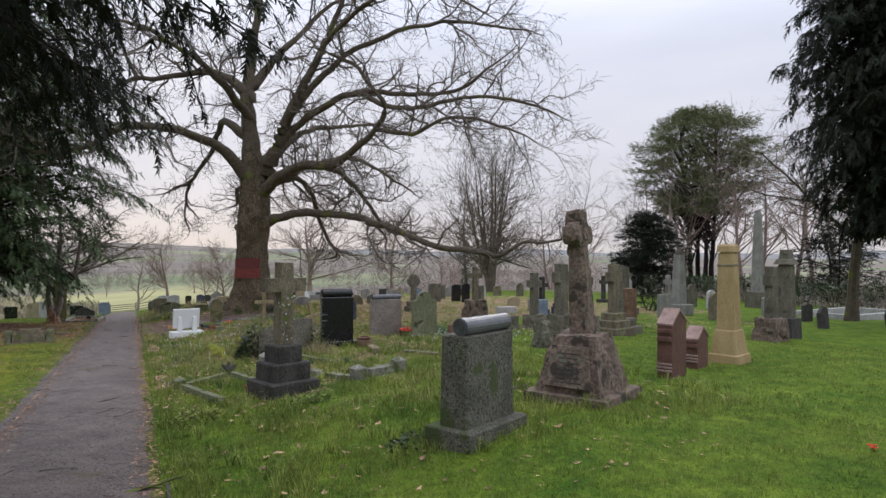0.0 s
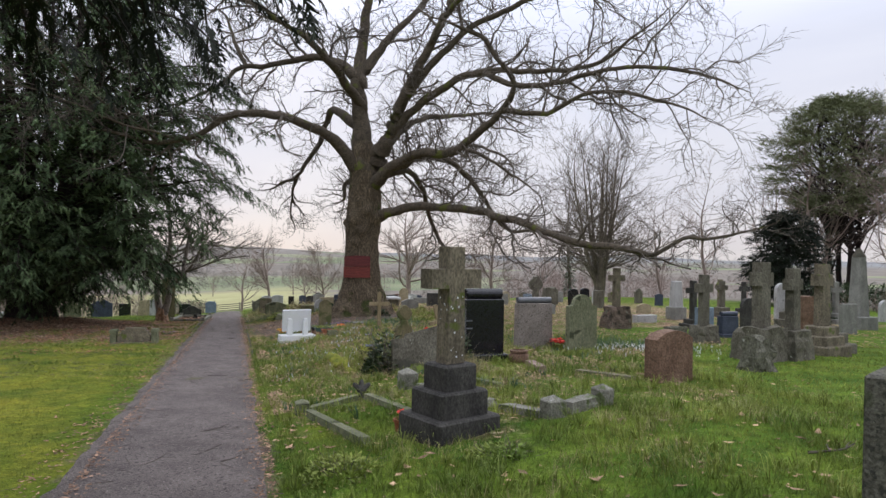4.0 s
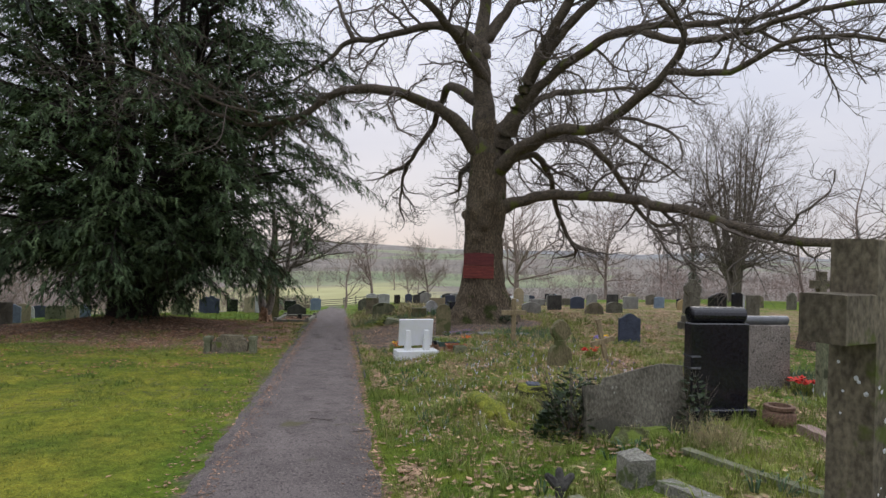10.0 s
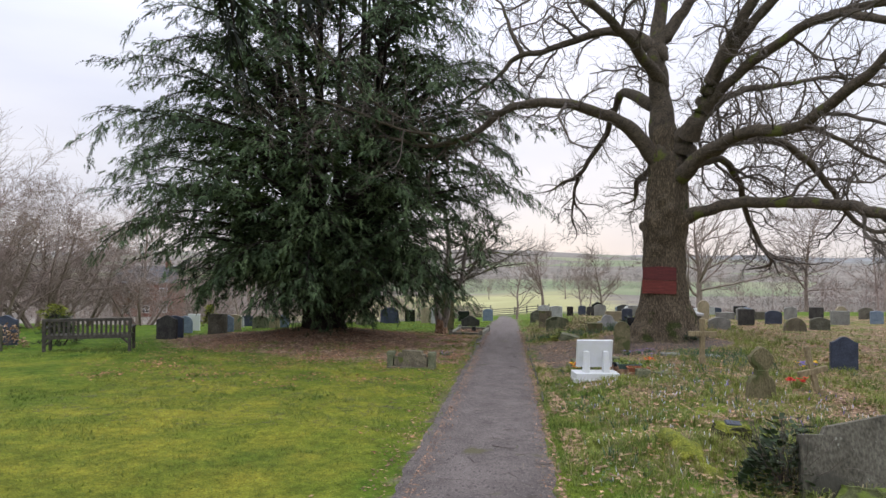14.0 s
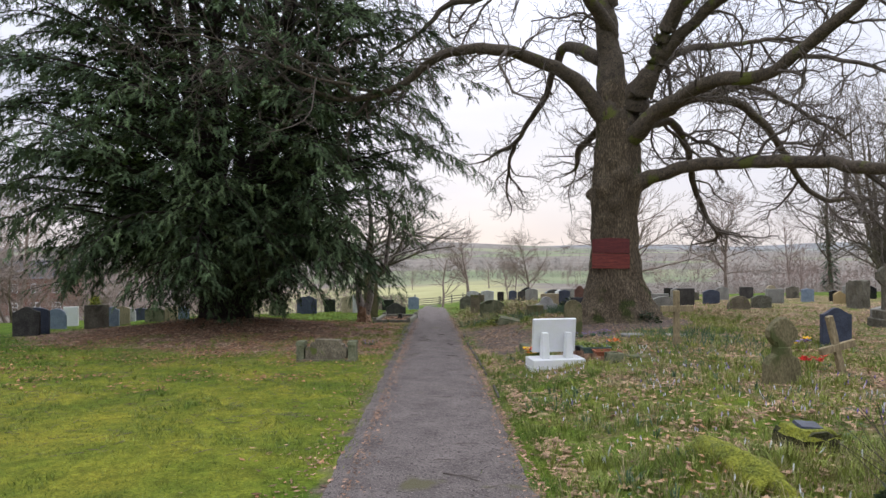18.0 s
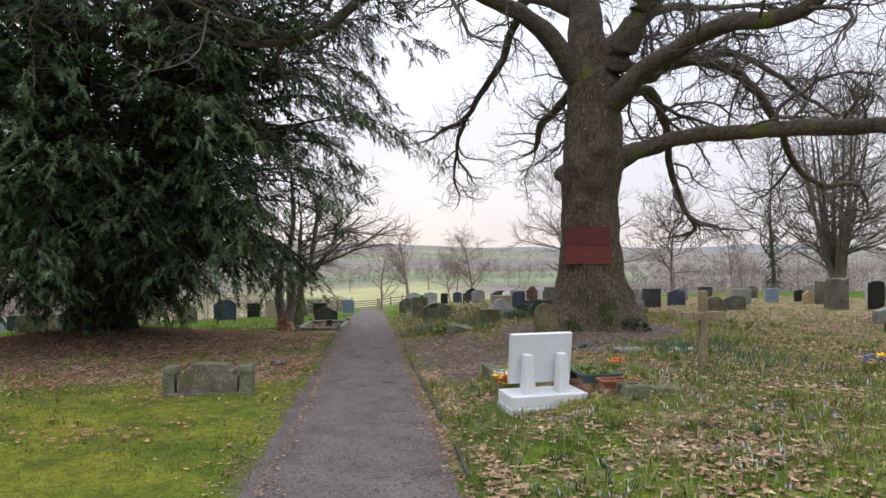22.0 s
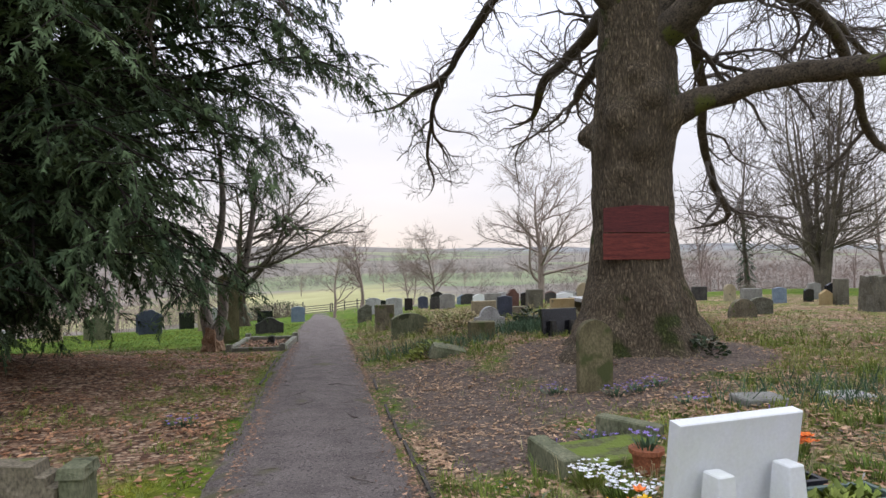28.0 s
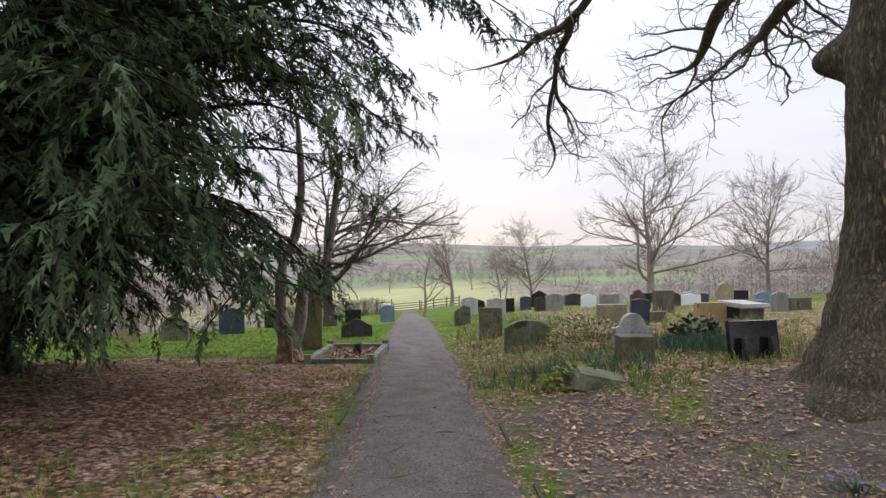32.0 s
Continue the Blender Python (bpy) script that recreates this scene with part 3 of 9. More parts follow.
        l.new(cells.outputs["Distance"], gapr.inputs["Value"])
        return blend(1.0, r.outputs[0], gapr.outputs[0], "MULTIPLY")

    litter = leaf_mosaic(19.0, ((0.0, (0.10, 0.058, 0.040)), (0.35, (0.21, 0.125, 0.085)), (0.65, (0.33, 0.215, 0.145)), (1.0, (0.55, 0.42, 0.30))))
    litter = blend(1.0, litter, ramp_of(noise_of(2.2, 4.0), (0.7, 0.66, 0.62), (1.25, 1.25, 1.25)), "MULTIPLY")
    mud = ramp_of(noise_of(5.0, 8.0), (0.085, 0.064, 0.054), (0.21, 0.17, 0.142), 0.3, 0.7)
    mud = blend(1.0, mud, tuft, "MULTIPLY")
    crumbs = leaf_mosaic(34.0, ((0.0, (0.09, 0.068, 0.058)), (0.6, (0.17, 0.13, 0.11)), (0.82, (0.23, 0.165, 0.125)), (1.0, (0.44, 0.33, 0.24))))
    mud = blend(ramp_of(noise_of(1.7, 4.0), (0.15, 0.15, 0.15), (0.85, 0.85, 0.85)), mud, crumbs)
    c = blend(cut(attr("litter"), rough_noise), grass, litter)
    c = blend(cut(attr("mud"), rough_noise), c, mud)
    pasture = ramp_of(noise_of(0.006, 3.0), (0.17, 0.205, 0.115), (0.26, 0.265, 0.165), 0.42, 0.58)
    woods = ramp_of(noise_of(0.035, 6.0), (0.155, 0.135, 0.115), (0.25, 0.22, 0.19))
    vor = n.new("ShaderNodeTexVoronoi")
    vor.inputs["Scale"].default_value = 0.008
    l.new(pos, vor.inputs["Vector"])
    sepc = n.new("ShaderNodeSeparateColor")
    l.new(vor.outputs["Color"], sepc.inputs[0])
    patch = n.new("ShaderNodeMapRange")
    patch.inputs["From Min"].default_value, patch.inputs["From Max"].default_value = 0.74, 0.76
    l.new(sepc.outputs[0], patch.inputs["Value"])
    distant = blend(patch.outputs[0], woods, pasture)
    # distance haze painted on: far ground fades to a flat pale grey
    hazed_hills = ramp_of(noise_of(0.006, 6.0), (0.165, 0.165, 0.17), (0.265, 0.27, 0.27), 0.40, 0.60)
    distant = blend(attr("hazed_hills"), distant, hazed_hills)
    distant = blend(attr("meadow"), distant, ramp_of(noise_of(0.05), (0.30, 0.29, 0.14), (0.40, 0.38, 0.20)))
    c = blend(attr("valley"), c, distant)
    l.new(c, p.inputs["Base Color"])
    bp = n.new("ShaderNodeBump")
    bp.inputs["Strength"].default_value, bp.inputs["Distance"].default_value = 0.8, 0.03
    l.new(fine, bp.inputs["Height"])
    l.new(bp.outputs[0], p.inputs["Normal"])
    return m


def cover(x, y):
    """What lies on the ground: yellow moss, leaf litter, bare mud, valley, meadow, and painted haze on the far slopes
    (each 0 to 1).
    """
    s, u = along(x, y)
    r_yew = math.hypot(x + 18.6, y - 22.4)
    r_oak = math.hypot(x + 7.4, y - 24.0)
    left = smooth(-0.4, -1.2, u)
    right = 1 - left
    yellow = left * (0.44 + 0.25 * math.exp(-((u + 4.5) / 4.0) ** 2) * smooth(3, 8, s)) * smooth(26, 20, s)
    yellow += right * smooth(3, 6, u) * smooth(16, 30, s) * 0.2
    litter = left * (smooth(7.0, 4.6, r_yew) * 0.68 + smooth(4.6, 2.6, r_yew) * 0.32)
    litter = max(litter, left * smooth(20.0, 22.0, s) * smooth(34, 31, s) * smooth(-9.0, -5.0, u) * 0.60)
    litter = max(litter, left * smooth(-1.9, -0.75, u) * smooth(1, 2, s) * smooth(58, 40, s) * 0.40)
    litter = max(litter, right * smooth(11, 7, r_oak) * 0.50)
    litter = max(litter, right * smooth(2.4, 1.0, u) * smooth(6, 10, s) * 0.42)
    litter = max(litter, right * smooth(9, 15, s) * smooth(11, 6, u) * smooth(40, 33, s) * (0.45 + 0.10 * smooth(2, 4, u)))
    litter = max(litter, right * smooth(15, 20, s) * smooth(52, 44, s) * smooth(30, 22, u) * smooth(2.0, 4.0, u) * 0.52)
    yellow += right * smooth(24, 30, s) * smooth(3, 6, u) * 0.15 + right * smooth(5, 9, s) * smooth(26, 20, s) * smooth(9, 6, u) * 0.36
    litter = max(litter, right * smooth(5.5, 8, s) * smooth(1.2, 2.4, u) * smooth(8.0, 5.5, u) * 0.40)
    yellow = max(yellow, 0.8 * math.exp(-(((x + 4.35) / 0.9) ** 2 + ((y - 12.6) / 0.7) ** 2)))
    mud = right * math.exp(-((u - 1.6) / 1.25) ** 2) * smooth(19.0, 21.5, s) * smooth(29, 25, s) * 0.74
    mud = max(mud, math.exp(-((x + 7.7) ** 2 + (y - 22.0) ** 2) / 3.2) * 0.8, smooth(2.6, 1.4, r_oak) * 0.8)
    mud = max(mud, smooth(1.12, 0.78, abs(u + 0.09)) * 0.55)
    r = math.hypot(x, y)
    foot = 96 - 36 * smooth(6, 13, abs(u + 1))
    valley = smooth(foot, foot + 4, s) if abs(u) < 60 else 1.0
    valley = max(valley, smooth(33, 40, u), smooth(-30, -38, u))
    meadow = smooth(92, 96, s) * smooth(215, 200, s) * smooth(34, 26, abs(u + 10))
    # share of painted haze, growing from 900 to 2400 m out
    hazed_hills = smooth(900, 2400, r)
    return yellow, litter, mud, valley, meadow, hazed_hills


xs, ys = spread(-32, 18, 0.25, 4200), spread(-5, 58, 0.25, 4200)
gv = [(x, y, land(x, y)) for y in ys for x in xs]
nx = len(xs)
gf = [(j * nx + i, j * nx + i + 1, (j + 1) * nx + i + 1, (j + 1) * nx + i) for j in range(len(ys) - 1) for i in range(nx - 1)]
ground = mesh_of("ground", gv, gf, ground_material(), smooth_faces=True)
tagged(ground, "mossy green churchyard grass with leaf litter, falling to a wide valley", "ground", kind="structure")
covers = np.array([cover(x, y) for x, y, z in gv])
for k, key in enumerate(("yellow", "litter", "mud", "valley", "meadow", "hazed_hills")):
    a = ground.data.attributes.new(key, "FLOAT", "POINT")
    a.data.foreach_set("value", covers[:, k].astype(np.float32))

# ---- path ----
def path_point(s, u):
    x, y = PX + s * DX + u * DY, PY + s * DY - u * DX
    return x, y


pv, pf = [], []
cols = 9
steps = np.arange(-7.0, 95.0, 0.2)
for s in steps:
    edge_l = PATH_W / 2 + 0.18 + 0.05 * noise.noise((s * 1.3, 0, 7)) + 0.03 * noise.noise((s * 5, 2, 7))
    edge_r = PATH_W / 2 + 0.05 * noise.noise((s * 1.3, 5, 7)) + 0.03 * noise.noise((s * 5, 9, 7)) + 0.15 * smooth(45, 70, s)
    edge_l += 0.45 * smooth(45, 75, s)
    for c in range(cols):
        f = c / (cols - 1)
        u = -edge_l + f * (edge_l + edge_r)
        x, y = path_point(s, u)
        crown = 0.035 * (1 - (2 * f - 1) ** 2)
        pv.append((x, y, land(x, y) + 0.022 + crown - (0.03 if c in (0, cols - 1) else 0)))
for j in range(len(steps) - 1):
    for c in range(cols - 1):
        a = j * cols + c
        pf.append((a, a + 1, a + cols + 1, a + cols))
path = mesh_of("path", pv, pf, M["asphalt"], smooth_faces=True)
tagged(path, "worn grey tarmac churchyard path with ragged edges", "path", kind="structure")

# ---- stone shapes ----
def arc(cx, cz, r, a0, a1, n):
    return [(cx + r * math.cos(radians(a0 + (a1 - a0) * i / n)), cz + r * math.sin(radians(a0 + (a1 - a0) * i / n))) for i in range(n + 1)]


def outline(shape, w, h):
    """The front outline of a headstone, going round from the lower right."""
    a = w / 2
    if shape == "arch":
        return [(-a, 0), (a, 0)] + arc(0, h - a, a, 0, 180, 14)
    if shape == "low":
        r = (a * a + (0.16 * w) ** 2) / (2 * 0.16 * w)
        t = math.degrees(math.asin(min(a / r, 1)))
        return [(-a, 0), (a, 0)] + arc(0, h - r, r, 90 - t, 90 + t, 10)
    if shape == "shoulder":
        k = a * 0.62
        return [(-a, 0), (a, 0), (a, h - k * 0.85), (k + 0.02, h - k * 0.75)] + arc(0, h - k * 0.7, k, 12, 168, 10) + [(-k - 0.02, h - k * 0.75), (-a, h - k * 0.85)]
    if shape == "ogee":
        out = [(-a, 0), (a, 0)]
        for i in range(15):
            f = 1 - 2 * i / 14
            out.append((a * f, h - 0.22 * w * (0.5 - 0.5 * math.cos(math.pi * abs(f)))))
        return out
    if shape == "gable":
        return [(-a, 0), (a, 0), (a, h - 0.3 * w), (0, h), (-a, h - 0.3 * w)]
    if shape == "peak":
        return [(-a, 0), (a, 0), (a, h - 0.09 * w), (0, h), (-a, h - 0.09 * w)]
    if shape == "half":
        return [(-a, 0), (a, 0), (a, h * 0.9), (a * 0.2, h), (-a, h * 0.72)]
    if shape == "broken":
        return [(-a, 0), (a, 0), (a, h), (a * 0.55, h * 1.02), (-a * 0.55, h * 0.83), (-a * 0.62, h * 0.74), (-a * 0.98, h * 0.72)]
    return [(-a, 0), (a, 0), (a, h), (-a, h)]


def slab_bm(pts, t, bev=0.012, bm=None, y=0.0, z=0.0):
    """A slab with softened arrises: outline pts in x and z, thickness t."""
    bm = bm or bmesh.new()
    cx, cz = sum(p[0] for p in pts) / len(pts), sum(p[1] for p in pts) / len(pts)
    ext = max(max(abs(p[0] - cx), abs(p[1] - cz)) for p in pts)
    f = 1 - bev / ext
    rings = []
    for yy, k in ((-t / 2, f), (-t / 2 + bev, 1), (t / 2 - bev, 1), (t / 2, f)):
        rings.append([bm.verts.new((cx + (px - cx) * k, y + yy, z + cz + (pz - cz) * k)) for px, pz in pts])
    bm.faces.new(rings[0])
    bm.faces.new(rings[3][::-1])
    n = len(pts)
    for a, b in zip(rings, rings[1:]):
        for i in range(n):
            bm.faces.new((a[i], b[i], b[(i + 1) % n], a[(i + 1) % n]))
    bmesh.ops.recalc_face_normals(bm, faces=bm.faces)
    return bm


def block_bm(sx, sy, sz, x=0.0, y=0.0, z=0.0, taper=1.0, bev=0.015, bm=None, taper_y=None):
    """A block standing on z, its top smaller by taper, with chamfered edges."""
    bm = bm or bmesh.new()
    ty = taper if taper_y is None else taper_y
    b = bev

    def ring(hx, hy, zz, c):
        return [bm.verts.new((x + px, y + py, z + zz)) for px, py in
                ((-hx + c, -hy), (hx - c, -hy), (hx, -hy + c), (hx, hy - c), (hx - c, hy), (-hx + c, hy), (-hx, hy - c), (-hx, -hy + c))]
    hx, hy = sx / 2, sy / 2
    rs = [ring(hx, hy, 0, b), ring(hx * taper, hy * ty, sz - b, b), ring(hx * taper - b, hy * ty - b, sz, b * 0.6)]
    for a, c in zip(rs, rs[1:]):
        for i in range(8):
            bm.faces.new((a[i], a[(i + 1) % 8], c[(i + 1) % 8], c[i]))
    bm.faces.new(rs[-1])
    bm.faces.new(rs[0][::-1])
    return bm


def rock_bm(sx, sy, sz, seed, rough=0.12, taper=0.8, cuts=5, x=0.0, y=0.0, z=0.0):
    """A rock-faced block: a tapered box with broken, uneven faces."""
    bm = bmesh.new()
    bmesh.ops.create_cube(bm, size=1.0)
    bmesh.ops.subdivide_edges(bm, edges=bm.edges[:], cuts=cuts, use_grid_fill=True)
    amp = rough * min(sx, sy, sz)
    for v in bm.verts:
        k = 1 + (taper - 1) * (v.co.z + 0.5)
        q = Vector((v.co.x * sx * k, v.co.y * sy * k, (v.co.z + 0.5) * sz))
        c = q - Vector((0, 0, sz / 2))
        m = noise.noise(q * (2.2 / max(sx, sz)) + Vector((seed, 0, 0))) + 0.5 * noise.noise(q * (6 / max(sx, sz)) + Vector((0, seed, 0)))
        cell = noise.cell(q * (4.5 / max(sx, sz)) + Vector((seed, seed, 0)))
        q += c.normalized() * amp * (m + 0.5 * cell - 0.2)
        q.z = max(q.z, 0)
        v.co = q + Vector((x, y, z))
    return bm


def lathe_x(bm, r, length, x=0.0, y=0.0, z=0.0, n=18):
    a = [bm.verts.new((x - length / 2, y + r * math.cos(2 * math.pi * i / n), z + r * math.sin(2 * math.pi * i / n))) for i in range(n)]
    b = [bm.verts.new((x + length / 2, v.co.y, v.co.z)) for v in a]
    for i in range(n):
        bm.faces.new((a[i], a[(i + 1) % n], b[(i + 1) % n], b[i]))
    bm.faces.new(a[::-1])
    bm.faces.new(b)
    return bm


def spiral(bm, x, y, z, r, side):
    """A raised volute on the end of a scroll."""
    pts = []
    for i in range(40):
        a, rr = i * 0.42, r * (1 - i / 42)
        pts.append((y + rr * math.cos(a), z + rr * math.sin(a)))
    w = r * 0.07
    for (y0, z0), (y1, z1) in zip(pts, pts[1:]):
        d = Vector((y1 - y0, z1 - z0))
        if d.length < 1e-5:
            continue
        nrm = Vector((-d.y, d.x)).normalized() * w
        quad = [(y0 + nrm.x, z0 + nrm.y), (y1 + nrm.x, z1 + nrm.y), (y1 - nrm.x, z1 - nrm.y), (y0 - nrm.x, z0 - nrm.y)]
        lo = [bm.verts.new((x, a, b)) for a, b in quad]
        hi = [bm.verts.new((x + side * 0.01, a, b)) for a, b in quad]
        bm.faces.new(hi)
        for i in range(4):
            bm.faces.new((lo[i], lo[(i + 1) % 4], hi[(i + 1) % 4], hi[i]))


STONES = "gravestones of the churchyard"


def headstone(x, y, w, h, mat, shape, label, yaw=33, thick=0.11, base=0.0, lean=0.0, tip=0.0, base_mat=None, name="headstone"):
    """A headstone, with a low plinth if base (its height) is given."""
    if len(label.split()) < 4:
        label += " standing in grass"
    st = thing(name, x, y, land(x, y) - 0.05, yaw, label, "gravestone", STONES, lean, tip)
    z0 = 0.0
    if base:
        part("plinth", block_bm(w * 1.18, thick * 2.4, base + 0.05, bev=0.012), M[base_mat or mat], st)
        z0 = base + 0.05
    part("slab", slab_bm([(px, pz + z0) for px, pz in outline(shape, w, h + 0.05 - z0)], thick), M[mat], st)
    return st


def cross_outline(w, h, arm, bar, up):
    """A Latin cross: arm = width of shaft, bar = height of the crossbar, up = where its middle is."""
    a, b = arm / 2, bar / 2
    return [(-a * 1.12, 0), (a * 1.12, 0), (a, up - b), (w / 2, up - b), (w / 2, up + b), (a, up + b), (a, h), (-a, h), (-a, up + b), (-w / 2, up + b), (-w / 2, up - b), (-a, up - b)]


def ring_bm(bm, r_out, r_in, t, z, n=24):
    rings = []
    for r, yy in ((r_out, -t / 2), (r_out, t / 2), (r_in, t / 2), (r_in, -t / 2)):
        rings.append([bm.verts.new((r * math.cos(2 * math.pi * i / n), yy, z + r * math.sin(2 * math.pi * i / n))) for i in range(n)])
    for a, b in zip(rings, rings[1:] + rings[:1]):
        for i in range(n):
            bm.faces.new((a[i], a[(i + 1) % n], b[(i + 1) % n], b[i]))
    return bm


def cross_stone(x, y, h, mat, label, yaw=30, w=0.5, shaft=0.16, steps=(), plinth=None, ring=0.0, thick=0.14, up=None, lean=0.0, tip=0.0, seed=1.0, plinth_mat=None):
    """A stone cross on steps (width, height pairs, from the ground up) or on a rough plinth (width, depth, height)."""
    st = thing("stone_cross", x, y, land(x, y) - 0.05, yaw, label, "gravestone", STONES, lean, tip)
    z = 0.0
    if plinth:
        part("plinth", rock_bm(plinth[0], plinth[1], plinth[2] + 0.05, seed, 0.10, 0.82), M[plinth_mat or mat], st)
        z = plinth[2] + 0.03
    for sw, sh in steps:
        part("step", block_bm(sw, sw * 0.82, sh + (0.05 if z == 0 else 0), z=z, bev=0.02), M[plinth_mat or mat], st)
        z += sh + (0.05 if z == 0 else 0)
    hh = h + 0.05 - z
    mid = up or hh * 0.74
    bm = slab_bm([(px, pz + z) for px, pz in cross_outline(w, hh, shaft, shaft, mid)], thick, 0.014)
    part("cross", bm, M[mat], st)
    if ring:
        part("ring", ring_bm(bmesh.new(), ring, ring * 0.66, thick * 0.7, z + mid), M[mat], st)
    return st


def scroll_stone(x, y, w, h, mat, top_mat, label, yaw=30, thick=0.28, base=0.0, r=0.085, groove=False, taper=0.96):
    """A slab with a stone scroll lying along its top."""
    st = thing("scroll_headstone", x, y, land(x, y) - 0.05, yaw, label, "gravestone", STONES)
    z0 = 0.0
    if base:
        part("plinth", block_bm(w * 1.2, thick * 1.7, base + 0.05, bev=0.012), M[mat], st)
        z0 = base + 0.05
    part("slab", block_bm(w, thick, h - z0 + 0.05, z=z0, taper=taper, bev=0.012), M[mat], st)
    bm = bmesh.new()
    top = h + 0.05
    lathe_x(bm, r, w * 0.92, y=-thick * 0.5 + r + 0.015, z=top + r * 0.92)
    spiral(bm, -w * 0.46, -thick * 0.5 + r + 0.015, top + r * 0.92, r * 0.95, -1)
    spiral(bm, w * 0.46, -thick * 0.5 + r + 0.015, top + r * 0.92, r * 0.95, 1)
    part("scroll", bm, M[top_mat], st, "polished stone scroll")
    if groove:
        for k in (0.30, 0.42):
            part("band", block_bm(w * 0.16, thick * 1.02 + 0.012, 0.02, x=-w * 0.42, z=h * (1 - k), bev=0.003), M["polished"], st)
    return st


# ---- gravestones by the path's start ----
scroll_stone(0.31, 5.44, 0.72, 0.88, "granite", "polished", "rough-sided grey granite headstone with a polished scroll along its top", yaw=52, thick=0.28, base=0.13, r=0.075)

celt = thing("celtic_cross", 1.55, 6.96, land(1.55, 6.96) - 0.05, -36, "tall weathered red sandstone Celtic cross on a rock-faced plinth", "gravestone", STONES)
part("footing", rock_bm(0.98, 1.06, 0.17, 3.0, 0.14, 0.97, 6), M["rusticred"], celt)
part("plinth", rock_bm(0.76, 0.84, 0.64, 5.0, 0.05, 0.64, 9, z=0.14), M["rusticred"], celt)
tabl = slab_bm([(-0.27, 0.0), (0.27, 0.0), (0.20, 0.44), (-0.20, 0.44)], 0.05, 0.008)
bmesh.ops.rotate(tabl, verts=tabl.verts, cent=(0, 0, 0), matrix=Matrix.Rotation(radians(-12.5), 3, "X"))
bmesh.ops.translate(tabl, verts=tabl.verts, vec=(0, -0.425, 0.24))
part("plaque", tabl, M["rusticred"], celt, "worn inscribed panel")
for k in range(7):
    ins = block_bm(0.34 - 0.03 * (k % 3) - 0.012 * k, 0.006, 0.014, y=-0.026, z=0.05 + 0.05 * k, bev=0.001)
    bmesh.ops.rotate(ins, verts=ins.verts, cent=(0, 0, 0), matrix=Matrix.Rotation(radians(-12.5), 3, "X"))
    bmesh.ops.translate(ins, verts=ins.verts, vec=(0, -0.425, 0.24))
    part("inscription", ins, M["darkstone"], celt)


def weathered(bm, amount, scale):
    """Breaks a plain shape into a worn, pitted one."""
    bmesh.ops.triangulate(bm, faces=bm.faces[:])
    bmesh.ops.subdivide_edges(bm, edges=bm.edges[:], cuts=3)
    for v in bm.verts:
        v.co += amount * Vector((noise.noise(v.co * scale), noise.noise(v.co * scale + Vector((7, 0, 0))), 0.6 * noise.noise(v.co * scale + Vector((0, 7, 0)))))
    return bm


part("shaft", weathered(block_bm(0.235, 0.22, 0.98, z=0.77, taper=0.82, bev=0.03), 0.02, 9), M["rusticred"], celt)
head_pts = []
for q in range(4):
    a0 = 90 * q
    for off, rr in ((-24, 0.26), (-14, 0.285), (14, 0.285), (24, 0.26), (38, 0.165), (45, 0.15), (52, 0.165)):
        head_pts.append((rr * math.cos(radians(a0 + off)) * 0.72, 1.86 + rr * math.sin(radians(a0 + off)) * 0.98))
turned = Matrix.Rotation(radians(90), 3, "Z")
for nm, hb in (("cross", weathered(slab_bm(head_pts, 0.19, 0.02), 0.022, 10)), ("ring", ring_bm(bmesh.new(), 0.16, 0.10, 0.14, 1.86))):
    bmesh.ops.rotate(hb, verts=hb.verts, cent=(0, 0, 0), matrix=turned)
    part(nm, hb, M["rusticred"], celt)
part("boss", rock_bm(0.24, 0.13, 0.13, 6.0, 0.15, 0.9, 4, z=1.80), M["rusticred"], celt)
for ob in celt.children:        # the cross has settled to one side on its plinth
    if ob.name.split(".")[0] in ("shaft", "cross", "ring", "boss"):
        ob.data.transform(Matrix.Translation((0, 0, 0.77)) @ Matrix.Rotation(radians(-4), 4, "Y") @ Matrix.Translation((0, 0, -0.77)))

for tx, ty, w, h, yw in ((3.18, 8.75, 0.62, 0.92, 52), (3.98, 9.9, 0.56, 0.62, 52)):
    st = thing("headstone", tx, ty, land(tx, ty) - 0.05, yw, "dark red sandstone headstone with a gabled top and carved edge", "gravestone", STONES)
    part("slab", slab_bm(outline("gable", w, h + 0.05), 0.2, 0.012), M["redsand"], st)
    part("coping", slab_bm([(-w / 2 - 0.008, h - 0.3 * w + 0.045), (0, h + 0.045), (w / 2 + 0.012, h - 0.3 * w + 0.045), (w / 2 + 0.012, h - 0.3 * w + 0.07), (0, h + 0.075), (-w / 2 - 0.012, h - 0.3 * w + 0.07)], 0.22, 0.004), M["dullred"], st, "paler weathered coping")
    for k in range(3):
        part("moulding", block_bm(0.03, 0.205, 0.025, x=-w / 2 - 0.004, z=0.16 + 0.045 * k, bev=0.004), M["dullred"], st)
    part("bracket", block_bm(0.05, 0.19, 0.06, x=-w / 2 - 0.015, z=h * 0.62, bev=0.008), M["redsand"], st)
    part("bracket", block_bm(0.04, 0.19, 0.05, x=-w / 2 - 0.012, z=h * 0.74, bev=0.008), M["redsand"], st)

col = thing("memorial_column", 4.86, 10.7, land(4.86, 10.7) - 0.05, 40, "leaning yellow sandstone memorial pillar on a sloped pedestal", "gravestone", STONES, lean=-2.0)
part("pedestal", block_bm(0.52, 0.52, 0.22, bev=0.02, taper=0.96), M["yellowstone"], col)
part("die", block_bm(0.45, 0.45, 0.40, z=0.22, taper=0.78, bev=0.02), M["yellowstone"], col)
